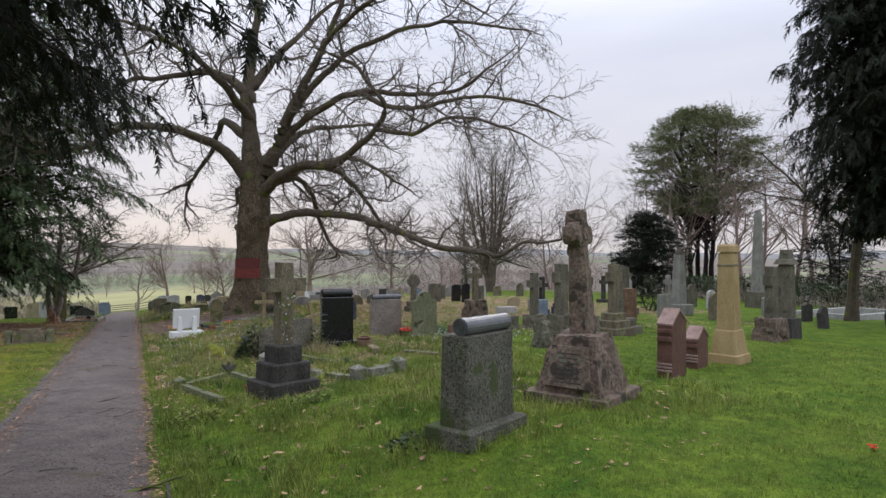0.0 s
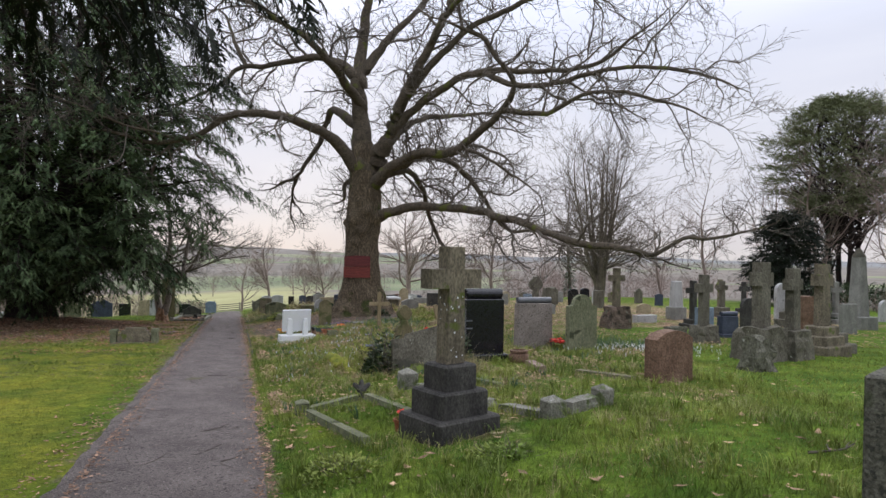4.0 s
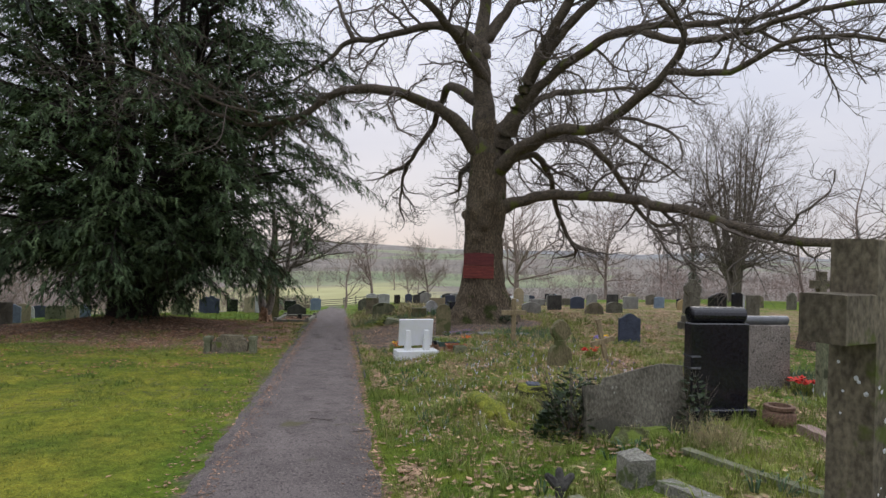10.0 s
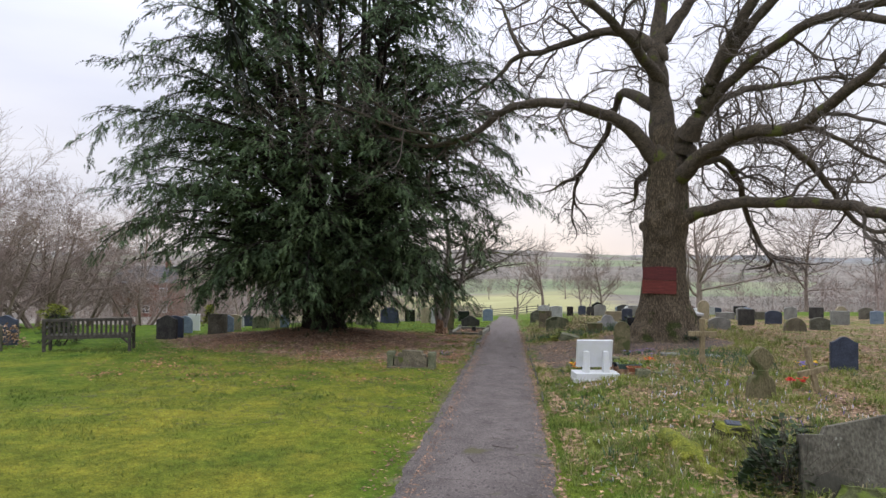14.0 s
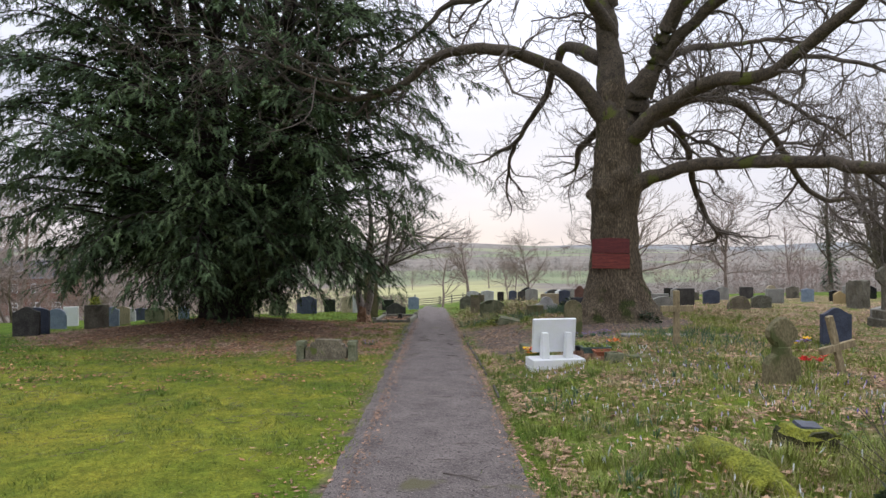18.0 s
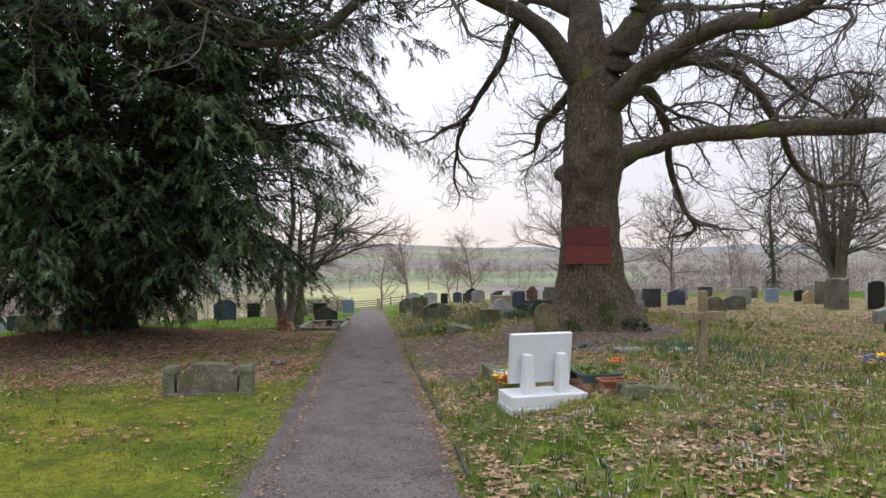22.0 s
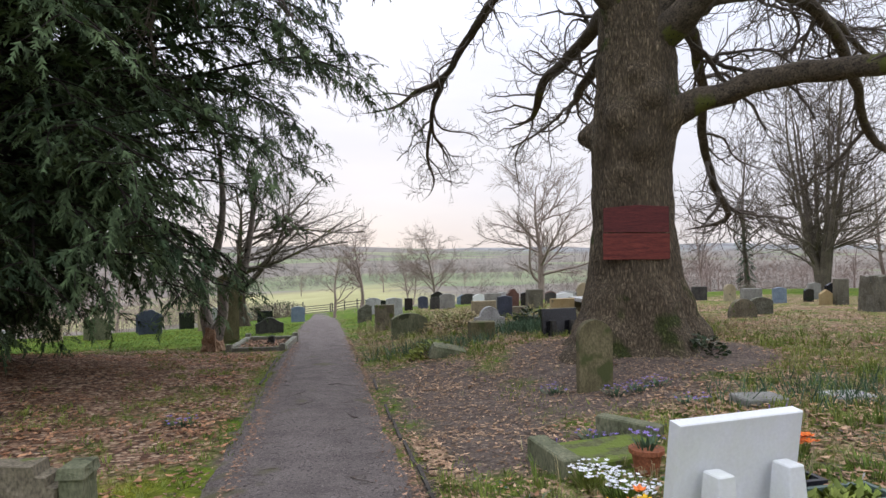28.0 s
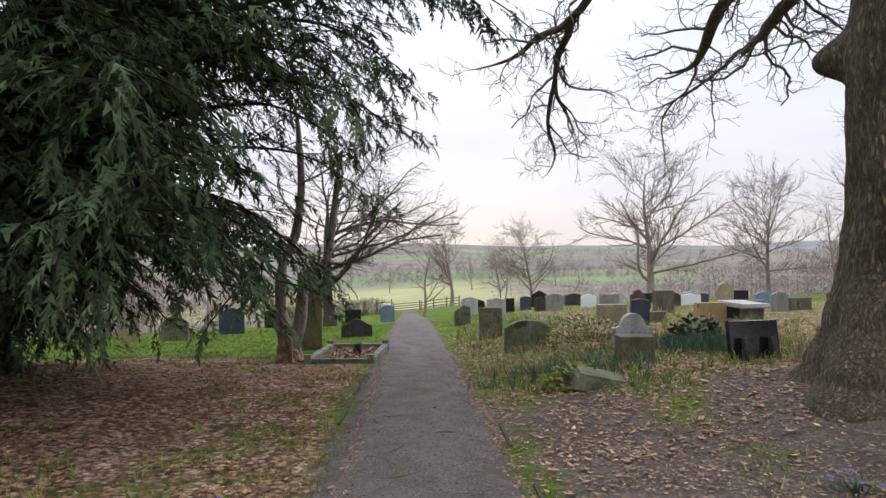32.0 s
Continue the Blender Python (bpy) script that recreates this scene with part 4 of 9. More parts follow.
part("shaft", block_bm(0.31, 0.31, 1.30, z=0.62, taper=0.80, bev=0.03), M["yellowstone"], col)
part("necking", block_bm(0.27, 0.27, 0.04, z=1.68, bev=0.012), M["brownstone"], col)
part("cap", block_bm(0.29, 0.29, 0.13, z=1.92, taper=0.92, bev=0.03), M["yellowstone"], col)

cross_stone(7.75, 14.9, 1.75, "oldstone", "grey lichened stone cross on a rock-faced plinth", 35, 0.40, 0.24, plinth=(0.72, 0.6, 0.55), seed=2.0, plinth_mat="rusticred", thick=0.2)
dk = thing("memorial_column", 8.75, 16.1, land(8.75, 16.1) - 0.05, 35, "dark grey stone memorial column with a moulded cap", "gravestone", STONES)
part("pedestal", block_bm(0.56, 0.56, 0.58, bev=0.02, taper=0.93), M["darkstone"], dk)
part("shaft", block_bm(0.36, 0.36, 1.35, z=0.58, taper=0.86, bev=0.04), M["oldstone"], dk)
part("cap", block_bm(0.46, 0.46, 0.14, z=1.93, taper=0.8, bev=0.03), M["oldstone"], dk)
part("urn", rock_bm(0.26, 0.26, 0.24, 9.0, 0.05, 0.8, 4, z=2.06), M["oldstone"], dk)
pl = thing("obelisk", 16.4, 32.9, land(16.4, 32.9) - 0.05, 30, "tall thin grey stone obelisk on a stepped pedestal", "gravestone", STONES)
part("pedestal", block_bm(0.9, 0.9, 0.9, bev=0.03, taper=0.9), M["oldstone"], pl)
part("shaft", block_bm(0.5, 0.5, 3.9, z=0.9, taper=0.6, bev=0.03), M["greystone"], pl)
part("tip", block_bm(0.36, 0.36, 0.4, z=4.75, taper=0.5, bev=0.03), M["greystone"], pl)
headstone(11.95, 19.8, 0.42, 0.70, "darkstone", "half", "small dark slate stump standing in the grass", 25, 0.12, tip=-6)
kb = thing("kerb_surround", 17.4, 26.9, land(17.4, 26.9) - 0.05, 30, "pale stone kerb round a wide grave plot", "grave kerb")
for kx, ky, lx, ly in ((0, -1.1, 4.4, 0.18), (0, 1.1, 4.4, 0.18), (-2.1, 0, 0.18, 2.0), (2.1, 0, 0.18, 2.0)):
    part("kerb_stone", block_bm(lx, ly, 0.32, x=kx, y=ky, bev=0.015), M["palestone"], kb)

pc = thing("stone_cross", -2.06, 8.2, land(-2.06, 8.2) - 0.05, 46, "grey stone Latin cross with white lichen on dark steps", "gravestone", STONES)
z = 0.0
for sw, sh in ((0.70, 0.21), (0.53, 0.20), (0.37, 0.20)):
    part("step", block_bm(sw, sw * 0.9, sh + 0.03, z=z, bev=0.018), M["darkstone"], pc)
    z += sh + 0.03 - 0.006
part("cross", slab_bm([(px, pz + z) for px, pz in cross_outline(0.58, 1.06, 0.178, 0.175, 0.77)], 0.168, 0.012), M["brownstone"], pc)
rnd = random.Random(5)
for k in range(26):
    lz, lx, rr = z + rnd.uniform(0.05, 0.62), rnd.uniform(-0.07, 0.07), rnd.uniform(0.004, 0.011)
    front = rnd.random() < 0.65
    bm = bmesh.new()
    ring_v = [bm.verts.new(((lx if front else -0.092) + (rr * math.cos(a) if front else 0), (-0.087 if front else lx) + (0 if front else rr * math.cos(a)), lz + rr * math.sin(a) * rnd.uniform(0.8, 1.2))) for a in [2 * math.pi * i / 7 for i in range(7)]]
    top_v = bm.verts.new(((lx if front else -0.095), (-0.090 if front else lx), lz))
    for i in range(7):
        bm.faces.new((ring_v[i], ring_v[(i + 1) % 7], top_v))
    part("lichen_spot", bm, M["whitepetal"], pc)

scroll_stone(-2.08, 12.45, 0.63, 0.98, "black", "black", "polished black granite headstone with a scroll top and notched edge", yaw=25, thick=0.16, base=0.12, r=0.085, groove=True, taper=1.0)
scroll_stone(-1.30, 14.5, 0.74, 0.86, "pinkgranite", "polished", "speckled pink granite headstone with a pale scroll top", yaw=28, thick=0.18, r=0.06)
headstone(-0.42, 14.45, 0.60, 1.00, "greenstone", "shoulder", "grey-green weathered headstone with a shouldered round top", 28, 0.12)
st = headstone(0.42, 10.95, 0.68, 0.66, "redgranite", "low", "rough red granite headstone with a curved top", 38, 0.2)

# the leaning broken slab with ivy
sl = thing("broken_headstone", -2.85, 11.55, land(-2.85, 11.55) - 0.06, 22, "broken grey slab leaning back over moss, hung with ivy", "gravestone", STONES, tip=-14)
part("slab", slab_bm(outline("broken", 0.98, 0.70), 0.10, 0.012), M["oldstone"], sl)
part("moss_cushion", rock_bm(0.62, 0.22, 0.14, 4.0, 0.3, 0.7, 6, y=-0.16), M["mossy"], sl, "green moss cushion")

# plot kerbs and corner posts near the cross
POSTS = "grave plot corner posts"


def corner_post(x, y, w, h, mat="kerb", label="worn stone corner post with a pyramid top", yaw=30):
    st = thing("corner_post", x, y, land(x, y) - 0.04, yaw, label, "grave kerb", POSTS)
    part("post", block_bm(w, w, h, bev=0.012), M[mat], st)
    part("cap", block_bm(w * 1.02, w * 1.02, h * 0.22, z=h, taper=0.25, bev=0.006), M[mat], st)
    return st


def kerb_stone(x0, y0, x1, y1, h=0.11, w=0.13, mat="kerb", label="low mossy kerb stone along a grave"):
    ln = math.hypot(x1 - x0, y1 - y0)
    z0, z1 = land(x0, y0), land(x1, y1)
    ob = part("kerb_stone", rock_bm(ln, w, h + 0.05, x0 * 3.1, 0.10, 0.93, 6), M[mat])
    ob.matrix_world = pose((x0 + x1) / 2, (y0 + y1) / 2, (z0 + z1) / 2 - 0.05, 0, -math.degrees(math.atan2(z1 - z0, ln)), math.degrees(math.atan2(y1 - y0, x1 - x0)))
    return tagged(ob, label, "grave kerb", "kerb stones")


corner_post(-2.86, 10.3, 0.21, 0.24)
corner_post(-1.12, 8.5, 0.19, 0.20)
corner_post(-0.62, 9.0, 0.17, 0.20)
corner_post(-3.92, 9.45, 0.15, 0.17, "greenstone")
kerb_stone(-2.7, 10.2, -1.7, 9.0, 0.07, 0.15)
kerb_stone(-1.62, 8.9, -1.2, 8.55, 0.06, 0.14)
kerb_stone(-1.0, 8.6, -0.7, 8.95, 0.11, 0.15)
kerb_stone(-0.71, 11.4, -0.01, 10.85, 0.05, 0.12, "brownstone", "sunken kerb stone half hidden in long grass")
kerb_stone(-2.5, 11.05, -1.66, 10.05, 0.05, 0.10, "greenstone", "sunken mossy kerb stone in long grass")
kerb_stone(-1.36, 12.1, -1.18, 11.4, 0.08, 0.14, "dullred", "low reddish kerb stone below a headstone")
kerb_stone(-3.3, 9.95, -2.4, 8.7, 0.07, 0.10, "greenstone")
kerb_stone(-3.85, 9.4, -2.75, 7.95, 0.07, 0.10, "greenstone")
kerb_stone(-3.85, 9.45, -3.38, 9.9, 0.07, 0.10, "greenstone")
fl = thing("fleur_finial", -3.36, 9.97, land(-3.36, 9.97) - 0.02, 20, "dark broken fleur-de-lis cross finial lying on a kerb", "grave ornament", tip=-20)
part("stem", block_bm(0.07, 0.06, 0.12, bev=0.01), M["darkstone"], fl)
for a in (-48, 0, 48):
    bm = block_bm(0.085, 0.07, 0.14, taper=0.55, bev=0.014)
    bmesh.ops.rotate(bm, verts=bm.verts, cent=(0, 0, 0), matrix=Matrix.Rotation(radians(a), 3, "Y"))
    bmesh.ops.translate(bm, verts=bm.verts, vec=(0, 0, 0.11))
    part("petal", bm, M["darkstone"], fl)

# ---- the old crosses east of the path ----
cross_stone(2.70, 14.4, 1.72, "oldstone", "tall grey stone cross on a rough-hewn plinth", 38, 0.42, 0.24, plinth=(0.86, 0.7, 0.58), seed=11.0, thick=0.2)
cross_stone(3.30, 14.6, 1.62, "oldstone", "slender grey stone cross on a rough plinth", 38, 0.36, 0.19, plinth=(0.62, 0.5, 0.52), seed=13.0, thick=0.17)
cross_stone(4.25, 15.7, 1.76, "brownstone", "brown stone cross on three square steps", 38, 0.46, 0.22, steps=((0.86, 0.2), (0.66, 0.18), (0.5, 0.18)), thick=0.18)
rk = part("rough_boulder_stone", rock_bm(0.46, 0.36, 0.58, 21.0, 0.18, 0.74, 7), M["rock"])
rk.matrix_world = pose(2.05, 12.6, land(2.05, 12.6) - 0.07, 0, 0, 30)
tagged(rk, "rough boulder gravestone blotched with white lichen", "gravestone", STONES)
rb = part("rough_red_stone", rock_bm(0.52, 0.42, 1.15, 23.0, 0.08, 0.9, 5), M["redgranite"])
rb.matrix_world = pose(6.5, 22.2, land(6.5, 22.2) - 0.05, 0, 0, 30)
tagged(rb, "tall rough red granite block", "gravestone", STONES)
headstone(2.95, 19.1, 0.50, 0.76, "bluestone", "flat", "plain blue-grey granite headstone with a flat top", 30, 0.14)
scroll_stone(3.6, 19.4, 0.56, 0.54, "slate", "slate", "dark slate headstone with a scroll top", yaw=30, thick=0.2, base=0.1, r=0.06)
headstone(5.1, 22.6, 0.52, 0.98, "darkstone", "arch", "dark round-topped headstone", 28, 0.12)
headstone(8.4, 29.0, 0.62, 1.5, "palestone", "arch", "tall pale round-topped headstone beside a bush", 28, 0.16)
cross_stone(3.6, 22.9, 1.46, "darkstone", "dark stone cross on two steps", 32, 0.50, 0.17, steps=((0.66, 0.14), (0.46, 0.14)))
cross_stone(7.5, 34.0, 1.6, "brownstone", "brown Celtic cross with a ring head", 30, 0.52, 0.22, steps=((0.7, 0.25),), ring=0.24)
ob = thing("obelisk", 4.05, 27.3, land(4.05, 27.3) - 0.05, 28, "short grey stone pillar on a block", "gravestone", STONES)
part("pedestal", block_bm(0.58, 0.5, 0.52, bev=0.02), M["greystone"], ob)
part("shaft", block_bm(0.42, 0.34, 0.98, z=0.52, taper=0.8, bev=0.03), M["palestone"], ob)
rk = part("broken_stone", rock_bm(0.52, 0.3, 0.42, 31.0, 0.14, 0.85, 6), M["rock"])
rk.matrix_world = pose(1.76, 16.9, land(1.76, 16.9) - 0.05, 0, 0, 30)
tagged(rk, "broken stub of an old headstone", "gravestone", STONES)
headstone(3.5, 31.0, 0.70, 0.44, "sandstone", "low", "small buff sandstone headstone", 28, 0.14)
headstone(2.5, 24.9, 0.80, 0.26, "palestone", "flat", "low pale stone block", 28, 0.3)
cross_stone(1.1, 21.4, 1.75, "brownstone", "dark stone cross on a tapered rough base", 28, 0.50, 0.18, plinth=(0.74, 0.6, 0.64), seed=17.0, plinth_mat="rusticred")
cross_stone(9.0, 35.4, 1.5, "darkstone", "dark stone cross far back in the churchyard", 25, 0.50, 0.2, steps=((0.6, 0.2),))
headstone(1.25, 34.4, 0.46, 1.02, "black", "low", "narrow black headstone with a curved top", 25, 0.12)
headstone(2.05, 35.6, 0.58, 0.92, "oldstone", "flat", "upright grey stone slab", 25, 0.14)
headstone(5.95, 40.5, 0.50, 0.68, "slate", "low", "dark slate headstone", 25, 0.12)
cross_stone(4.55, 16.3, 1.75, "oldstone", "old grey cross on stepped base", 34, 0.44, 0.2, steps=((0.95, 0.2), (0.7, 0.2)), seed=41.0)
cross_stone(2.55, 17.6, 1.55, "oldstone", "old grey stone cross on a rough base", 34, 0.46, 0.2, plinth=(0.6, 0.5, 0.4), seed=43.0)
cross_stone(-1.2, 26.0, 1.5, "oldstone", "dark Celtic cross with a wheel head", 22, 0.52, 0.2, steps=((0.66, 0.2), (0.5, 0.2)), ring=0.25)
cross_stone(7.4, 25.5, 1.9, "oldstone", "slender tall grey cross", 28, 0.46, 0.2, steps=((0.8, 0.25), (0.55, 0.25)))
cross_stone(6.6, 30.5, 1.5, "oldstone", "grey stone cross on two steps", 28, 0.5, 0.2, steps=((0.7, 0.2), (0.5, 0.2)))
cross_stone(10.2, 28.6, 1.6, "greystone", "pale grey stone cross", 28, 0.5, 0.2, steps=((0.8, 0.2), (0.55, 0.2)))
ob = thing("obelisk", 9.5, 25.4, land(9.5, 25.4) - 0.05, 28, "tall grey tapered obelisk on a plinth", "gravestone", STONES)
part("pedestal", block_bm(0.8, 0.8, 0.5, bev=0.02), M["greystone"], ob)
part("shaft", block_bm(0.46, 0.46, 2.0, z=0.5, taper=0.66, bev=0.02), M["greystone"], ob)
part("tip", block_bm(0.34, 0.34, 0.3, z=2.48, taper=0.4, bev=0.04), M["oldstone"], ob)

# ---- the white memorial and its plot ----
wm = thing("white_memorial", -7.05, 17.42, land(-7.05, 17.42) - 0.03, 34, "new white marble memorial panel leaning on two supports", "gravestone", STONES)
part("plinth", block_bm(0.84, 0.42, 0.17, z=0.0, bev=0.008), M["white"], wm)
part("footing", block_bm(0.86, 0.44, 0.16, z=-0.11, bev=0.006), M["white"], wm)
panel = slab_bm([(-0.345, 0.0), (0.345, 0.0), (0.345, 0.53), (-0.345, 0.53)], 0.07, 0.006)
bmesh.ops.rotate(panel, verts=panel.verts, cent=(0, 0, 0), matrix=Matrix.Rotation(radians(8), 3, "X"))
bmesh.ops.translate(panel, verts=panel.verts, vec=(0, 0.10, 0.25))
part("panel", panel, M["white"], wm, "plain white marble panel")
for sx in (-0.19, 0.19):
    part("support", block_bm(0.12, 0.16, 0.40, x=sx, y=-0.06, z=0.17, taper=0.72, bev=0.006, taper_y=0.62), M["white"], wm)

# ---- round the oak ----
headstone(-7.84, 21.9, 0.40, 0.82, "algaebuff", "arch", "algae-stained buff round-topped headstone at the foot of the oak", 20, 0.13)
bs = headstone(-8.62, 26.5, 0.74, 0.52, "black", "flat", "black granite headstone leaning back on stone props", 35, 0.09, tip=-8)
for px in (-0.2, 0.2):
    part("prop", block_bm(0.11, 0.16, 0.34, x=px, y=-0.13, taper=0.85, taper_y=0.35, bev=0.008), M["darkstone"], bs, "dark stone prop")
headstone(-12.4, 28.8, 0.86, 0.58, "greenstone", "low", "green algae-stained headstone with a curved top", 30, 0.16)
headstone(-14.05, 31.5, 0.56, 0.74, "brownstone", "flat", "square dark brown headstone", 30, 0.14)
headstone(-10.2, 26.75, 0.50, 0.36, "algaebuff", "flat", "low mossy stone block", 25, 0.3)
headstone(-10.5, 29.1, 0.74, 0.44, "palestone", "shoulder", "pale headstone with a shouldered arch", 28, 0.12)
headstone(-11.4, 32.8, 0.74, 0.52, "sandstone", "flat", "olive-stained sandstone headstone", 28, 0.16)
headstone(-10.7, 32.4, 0.44, 0.64, "slate", "peak", "blue slate headstone", 28, 0.1)
headstone(-11.3, 37.6, 0.46, 0.74, "redsand", "shoulder", "small terracotta-red arched headstone", 28, 0.14)
headstone(-10.6, 38.4, 0.58, 0.72, "oldstone", "flat", "square weathered stone block", 28, 0.3)
headstone(-9.2, 34.0, 0.76, 0.50, "yellowstone", "flat", "yellow sandstone headstone", 28, 0.16)
headstone(-8.8, 39.0, 0.54, 0.94, "sandstone", "arch", "tall buff arched headstone", 28, 0.14)
headstone(-16.9, 36.9, 0.54, 0.68, "rock", "half", "rough grey stone with lichen", 28, 0.16)
headstone(-18.5, 41.8, 0.70, 0.78, "palestone", "low", "pale grey headstone", 28, 0.12)
headstone(-15.7, 36.9, 0.62, 0.74, "palestone", "peak", "pale grey headstone with a slight peak", 28, 0.12)
headstone(-16.5, 41.0, 0.36, 0.54, "black", "flat", "small black headstone", 28, 0.1)
headstone(-16.2, 42.2, 0.46, 0.58, "slate", "low", "dark slate headstone", 28, 0.1)
headstone(-15.3, 41.1, 0.46, 0.54, "darkstone", "low", "dark grey headstone", 28, 0.1)
headstone(-14.8, 41.3, 0.68, 0.66, "greystone", "low", "grey headstone", 28, 0.12)
headstone(-17.0, 47.5, 0.8, 0.8, "black", "ogee", "black headstone with an ogee top", 28, 0.1)
headstone(-15.5, 48.5, 0.9, 0.6, "darkstone", "low", "dark stone headstone", 28, 0.1)
headstone(-14.2, 45.3, 0.70, 0.56, "white", "low", "white headstone near the lower fence", 28, 0.1)
headstone(-12.9, 44.6, 0.60, 0.60, "palestone", "low", "pale headstone near the lower fence", 28, 0.1)
headstone(-10.1, 47.8, 0.95, 0.55, "palestone", "peak", "wide pale headstone", 28, 0.12)
headstone(-10.8, 46.4, 0.55, 0.55, "redsand", "low", "dull red headstone", 28, 0.12)
headstone(-19.5, 45.5, 0.7, 0.55, "black", "low", "black headstone close to the gate", 28, 0.1)
headstone(-12.6, 40.5, 0.7, 0.6, "greystone", "flat", "grey block headstone", 28, 0.14)
fs = part("fallen_headstone", rock_bm(0.66, 0.4, 0.2, 51.0, 0.15, 0.9, 5), M["greenstone"])
fs.matrix_world = pose(-10.45, 25.0, land(-10.45, 25.0) - 0.02, 8, 12, 25)
tagged(fs, "fallen mossy stone block among leaves", "gravestone", STONES)

headstone(-6.85, 30.9, 0.78, 0.46, "greystone", "low", "broad grey headstone", 26, 0.14)
headstone(-6.35, 34.5, 0.62, 0.68, "darkstone", "flat", "dark stone block headstone", 26, 0.2)
headstone(-4.45, 32.2, 0.78, 0.50, "brownstone", "arch", "low brown arched headstone", 26, 0.14)
headstone(-3.7, 33.8, 0.72, 0.48, "rock", "low", "lichen-blotched grey headstone", 26, 0.14)
headstone(-3.05, 38.5, 0.78, 0.62, "greystone", "flat", "grey headstone", 26, 0.14)
headstone(-1.6, 41.0, 0.56, 0.62, "bluestone", "peak", "blue-grey headstone with a peaked top", 26, 0.12)
headstone(-0.55, 41.2, 0.40, 0.50, "black", "low", "small black headstone", 26, 0.1)
headstone(-0.6, 39.0, 0.48, 0.54, "yellowstone", "gable", "small cream gabled headstone", 26, 0.12)
tl = part("rough_pillar_stone", rock_bm(0.62, 0.45, 1.08, 61.0, 0.10, 0.85, 5), M["oldstone"])
tl.matrix_world = pose(-0.45, 35.2, land(-0.45, 35.2) - 0.05, 0, 0, 30)
tagged(tl, "rough upright stone pillar", "gravestone", STONES)
headstone(-0.1, 39.1, 0.48, 0.90, "oldstone", "flat", "upright brown-grey stone slab", 26, 0.2)
headstone(0.75, 35.5, 0.55, 0.95, "black", "low", "tall black headstone", 26, 0.1)
headstone(-0.75, 28.8, 0.76, 0.42, "greystone", "half", "low rough grey headstone", 26, 0.2)
headstone(-2.98, 20.0, 0.50, 0.66, "slate", "ogee", "blue slate headstone with an ogee top", 26, 0.08)
headstone(-5.5, 36.5, 0.7, 0.6, "slate", "low", "slate headstone", 26, 0.1)
headstone(-7.18, 39.99, 0.53, 0.63, "greystone", "low", "upright grey headstone on the slope", 26, 0.12)
headstone(-6.6, 40.6, 0.84, 0.40, "oldstone", "flat", "low brown-grey stone block", 26, 0.18)
headstone(-11.5, 42.2, 0.38, 0.58, "black", "low", "narrow black headstone on the slope", 28, 0.1)
headstone(-10.6, 44.5, 0.54, 0.52, "darkstone", "low", "dark headstone beside a pale one", 28, 0.1)
headstone(-10.0, 45.1, 0.86, 0.48, "white", "peak", "wide white headstone with a peaked top", 28, 0.1)
headstone(-8.1, 46.9, 0.74, 0.55, "black", "flat", "black block headstone by the lower hedge", 28, 0.12)
headstone(-9.57, 48.2, 0.53, 0.45, "slate", "low", "small blue-grey headstone by the lower hedge", 28, 0.1)
headstone(-13.7, 49.3, 0.64, 0.52, "palestone", "low", "pale low headstone by the lower hedge", 28, 0.1)
headstone(-16.3, 50.4, 0.7, 0.58, "bluestone", "ogee", "blue-grey headstone by the lower hedge", 28, 0.1)
headstone(-12.2, 50.6, 0.62, 0.5, "darkstone", "flat", "dark low headstone by the lower hedge", 28, 0.12)
headstone(-10.5, 33.9, 0.55, 0.26, "brownstone", "flat", "low sunken brown stone among weeds", 26, 0.2)
for x, y, w, h, mt, shape, lb in (
        (-5.2, 42.5, 0.62, 0.66, "greystone", "low", "grey headstone far down the slope"), (-4.1, 44.0, 0.7, 0.6, "darkstone", "flat", "dark headstone far down the slope"),
        (-3.0, 43.2, 0.52, 0.72, "sandstone", "arch", "buff arched headstone far down the slope"), (-1.9, 45.5, 0.66, 0.62, "oldstone", "low", "weathered headstone far down the slope"),
        (0.4, 44.0, 0.58, 0.7, "greystone", "peak", "grey peaked headstone far down the slope"), (1.6, 46.0, 0.6, 0.66, "black", "ogee", "black headstone far down the slope"),
        (2.7, 43.5, 0.56, 0.8, "palestone", "arch", "pale arched headstone far down the slope"), (3.9, 45.2, 0.64, 0.7, "brownstone", "low", "brown headstone far down the slope"),
        (5.4, 44.2, 0.55, 0.9, "oldstone", "shoulder", "old shouldered headstone far down the slope"), (-7.4, 43.6, 0.66, 0.56, "bluestone", "low", "blue-grey headstone far down the slope"),
        (9.81, 22.7, 0.62, 0.98, "brownstone", "arch", "brown arched headstone beneath the trees"), (10.5, 23.2, 0.55, 0.8, "oldstone", "flat", "square weathered headstone beneath the trees"),
        (13.9, 27.0, 0.7, 0.82, "greystone", "low", "grey headstone beneath the trees"), (12.8, 32.5, 0.7, 1.1, "oldstone", "shoulder", "tall old headstone beneath the trees"),
        (13.5, 23.4, 0.5, 0.66, "darkstone", "low", "dark small headstone beneath the trees"), (8.05, 22.95, 0.6, 0.9, "greystone", "flat", "plain grey headstone beneath the trees"),
        (11.7, 25.9, 0.62, 0.86, "brownstone", "gable", "brown gabled headstone beneath the trees"), (13.3, 31.3, 0.6, 0.9, "palestone", "arch", "pale headstone beneath the trees")):
    headstone(x, y, w, h, mt, shape, lb, 27, 0.13)
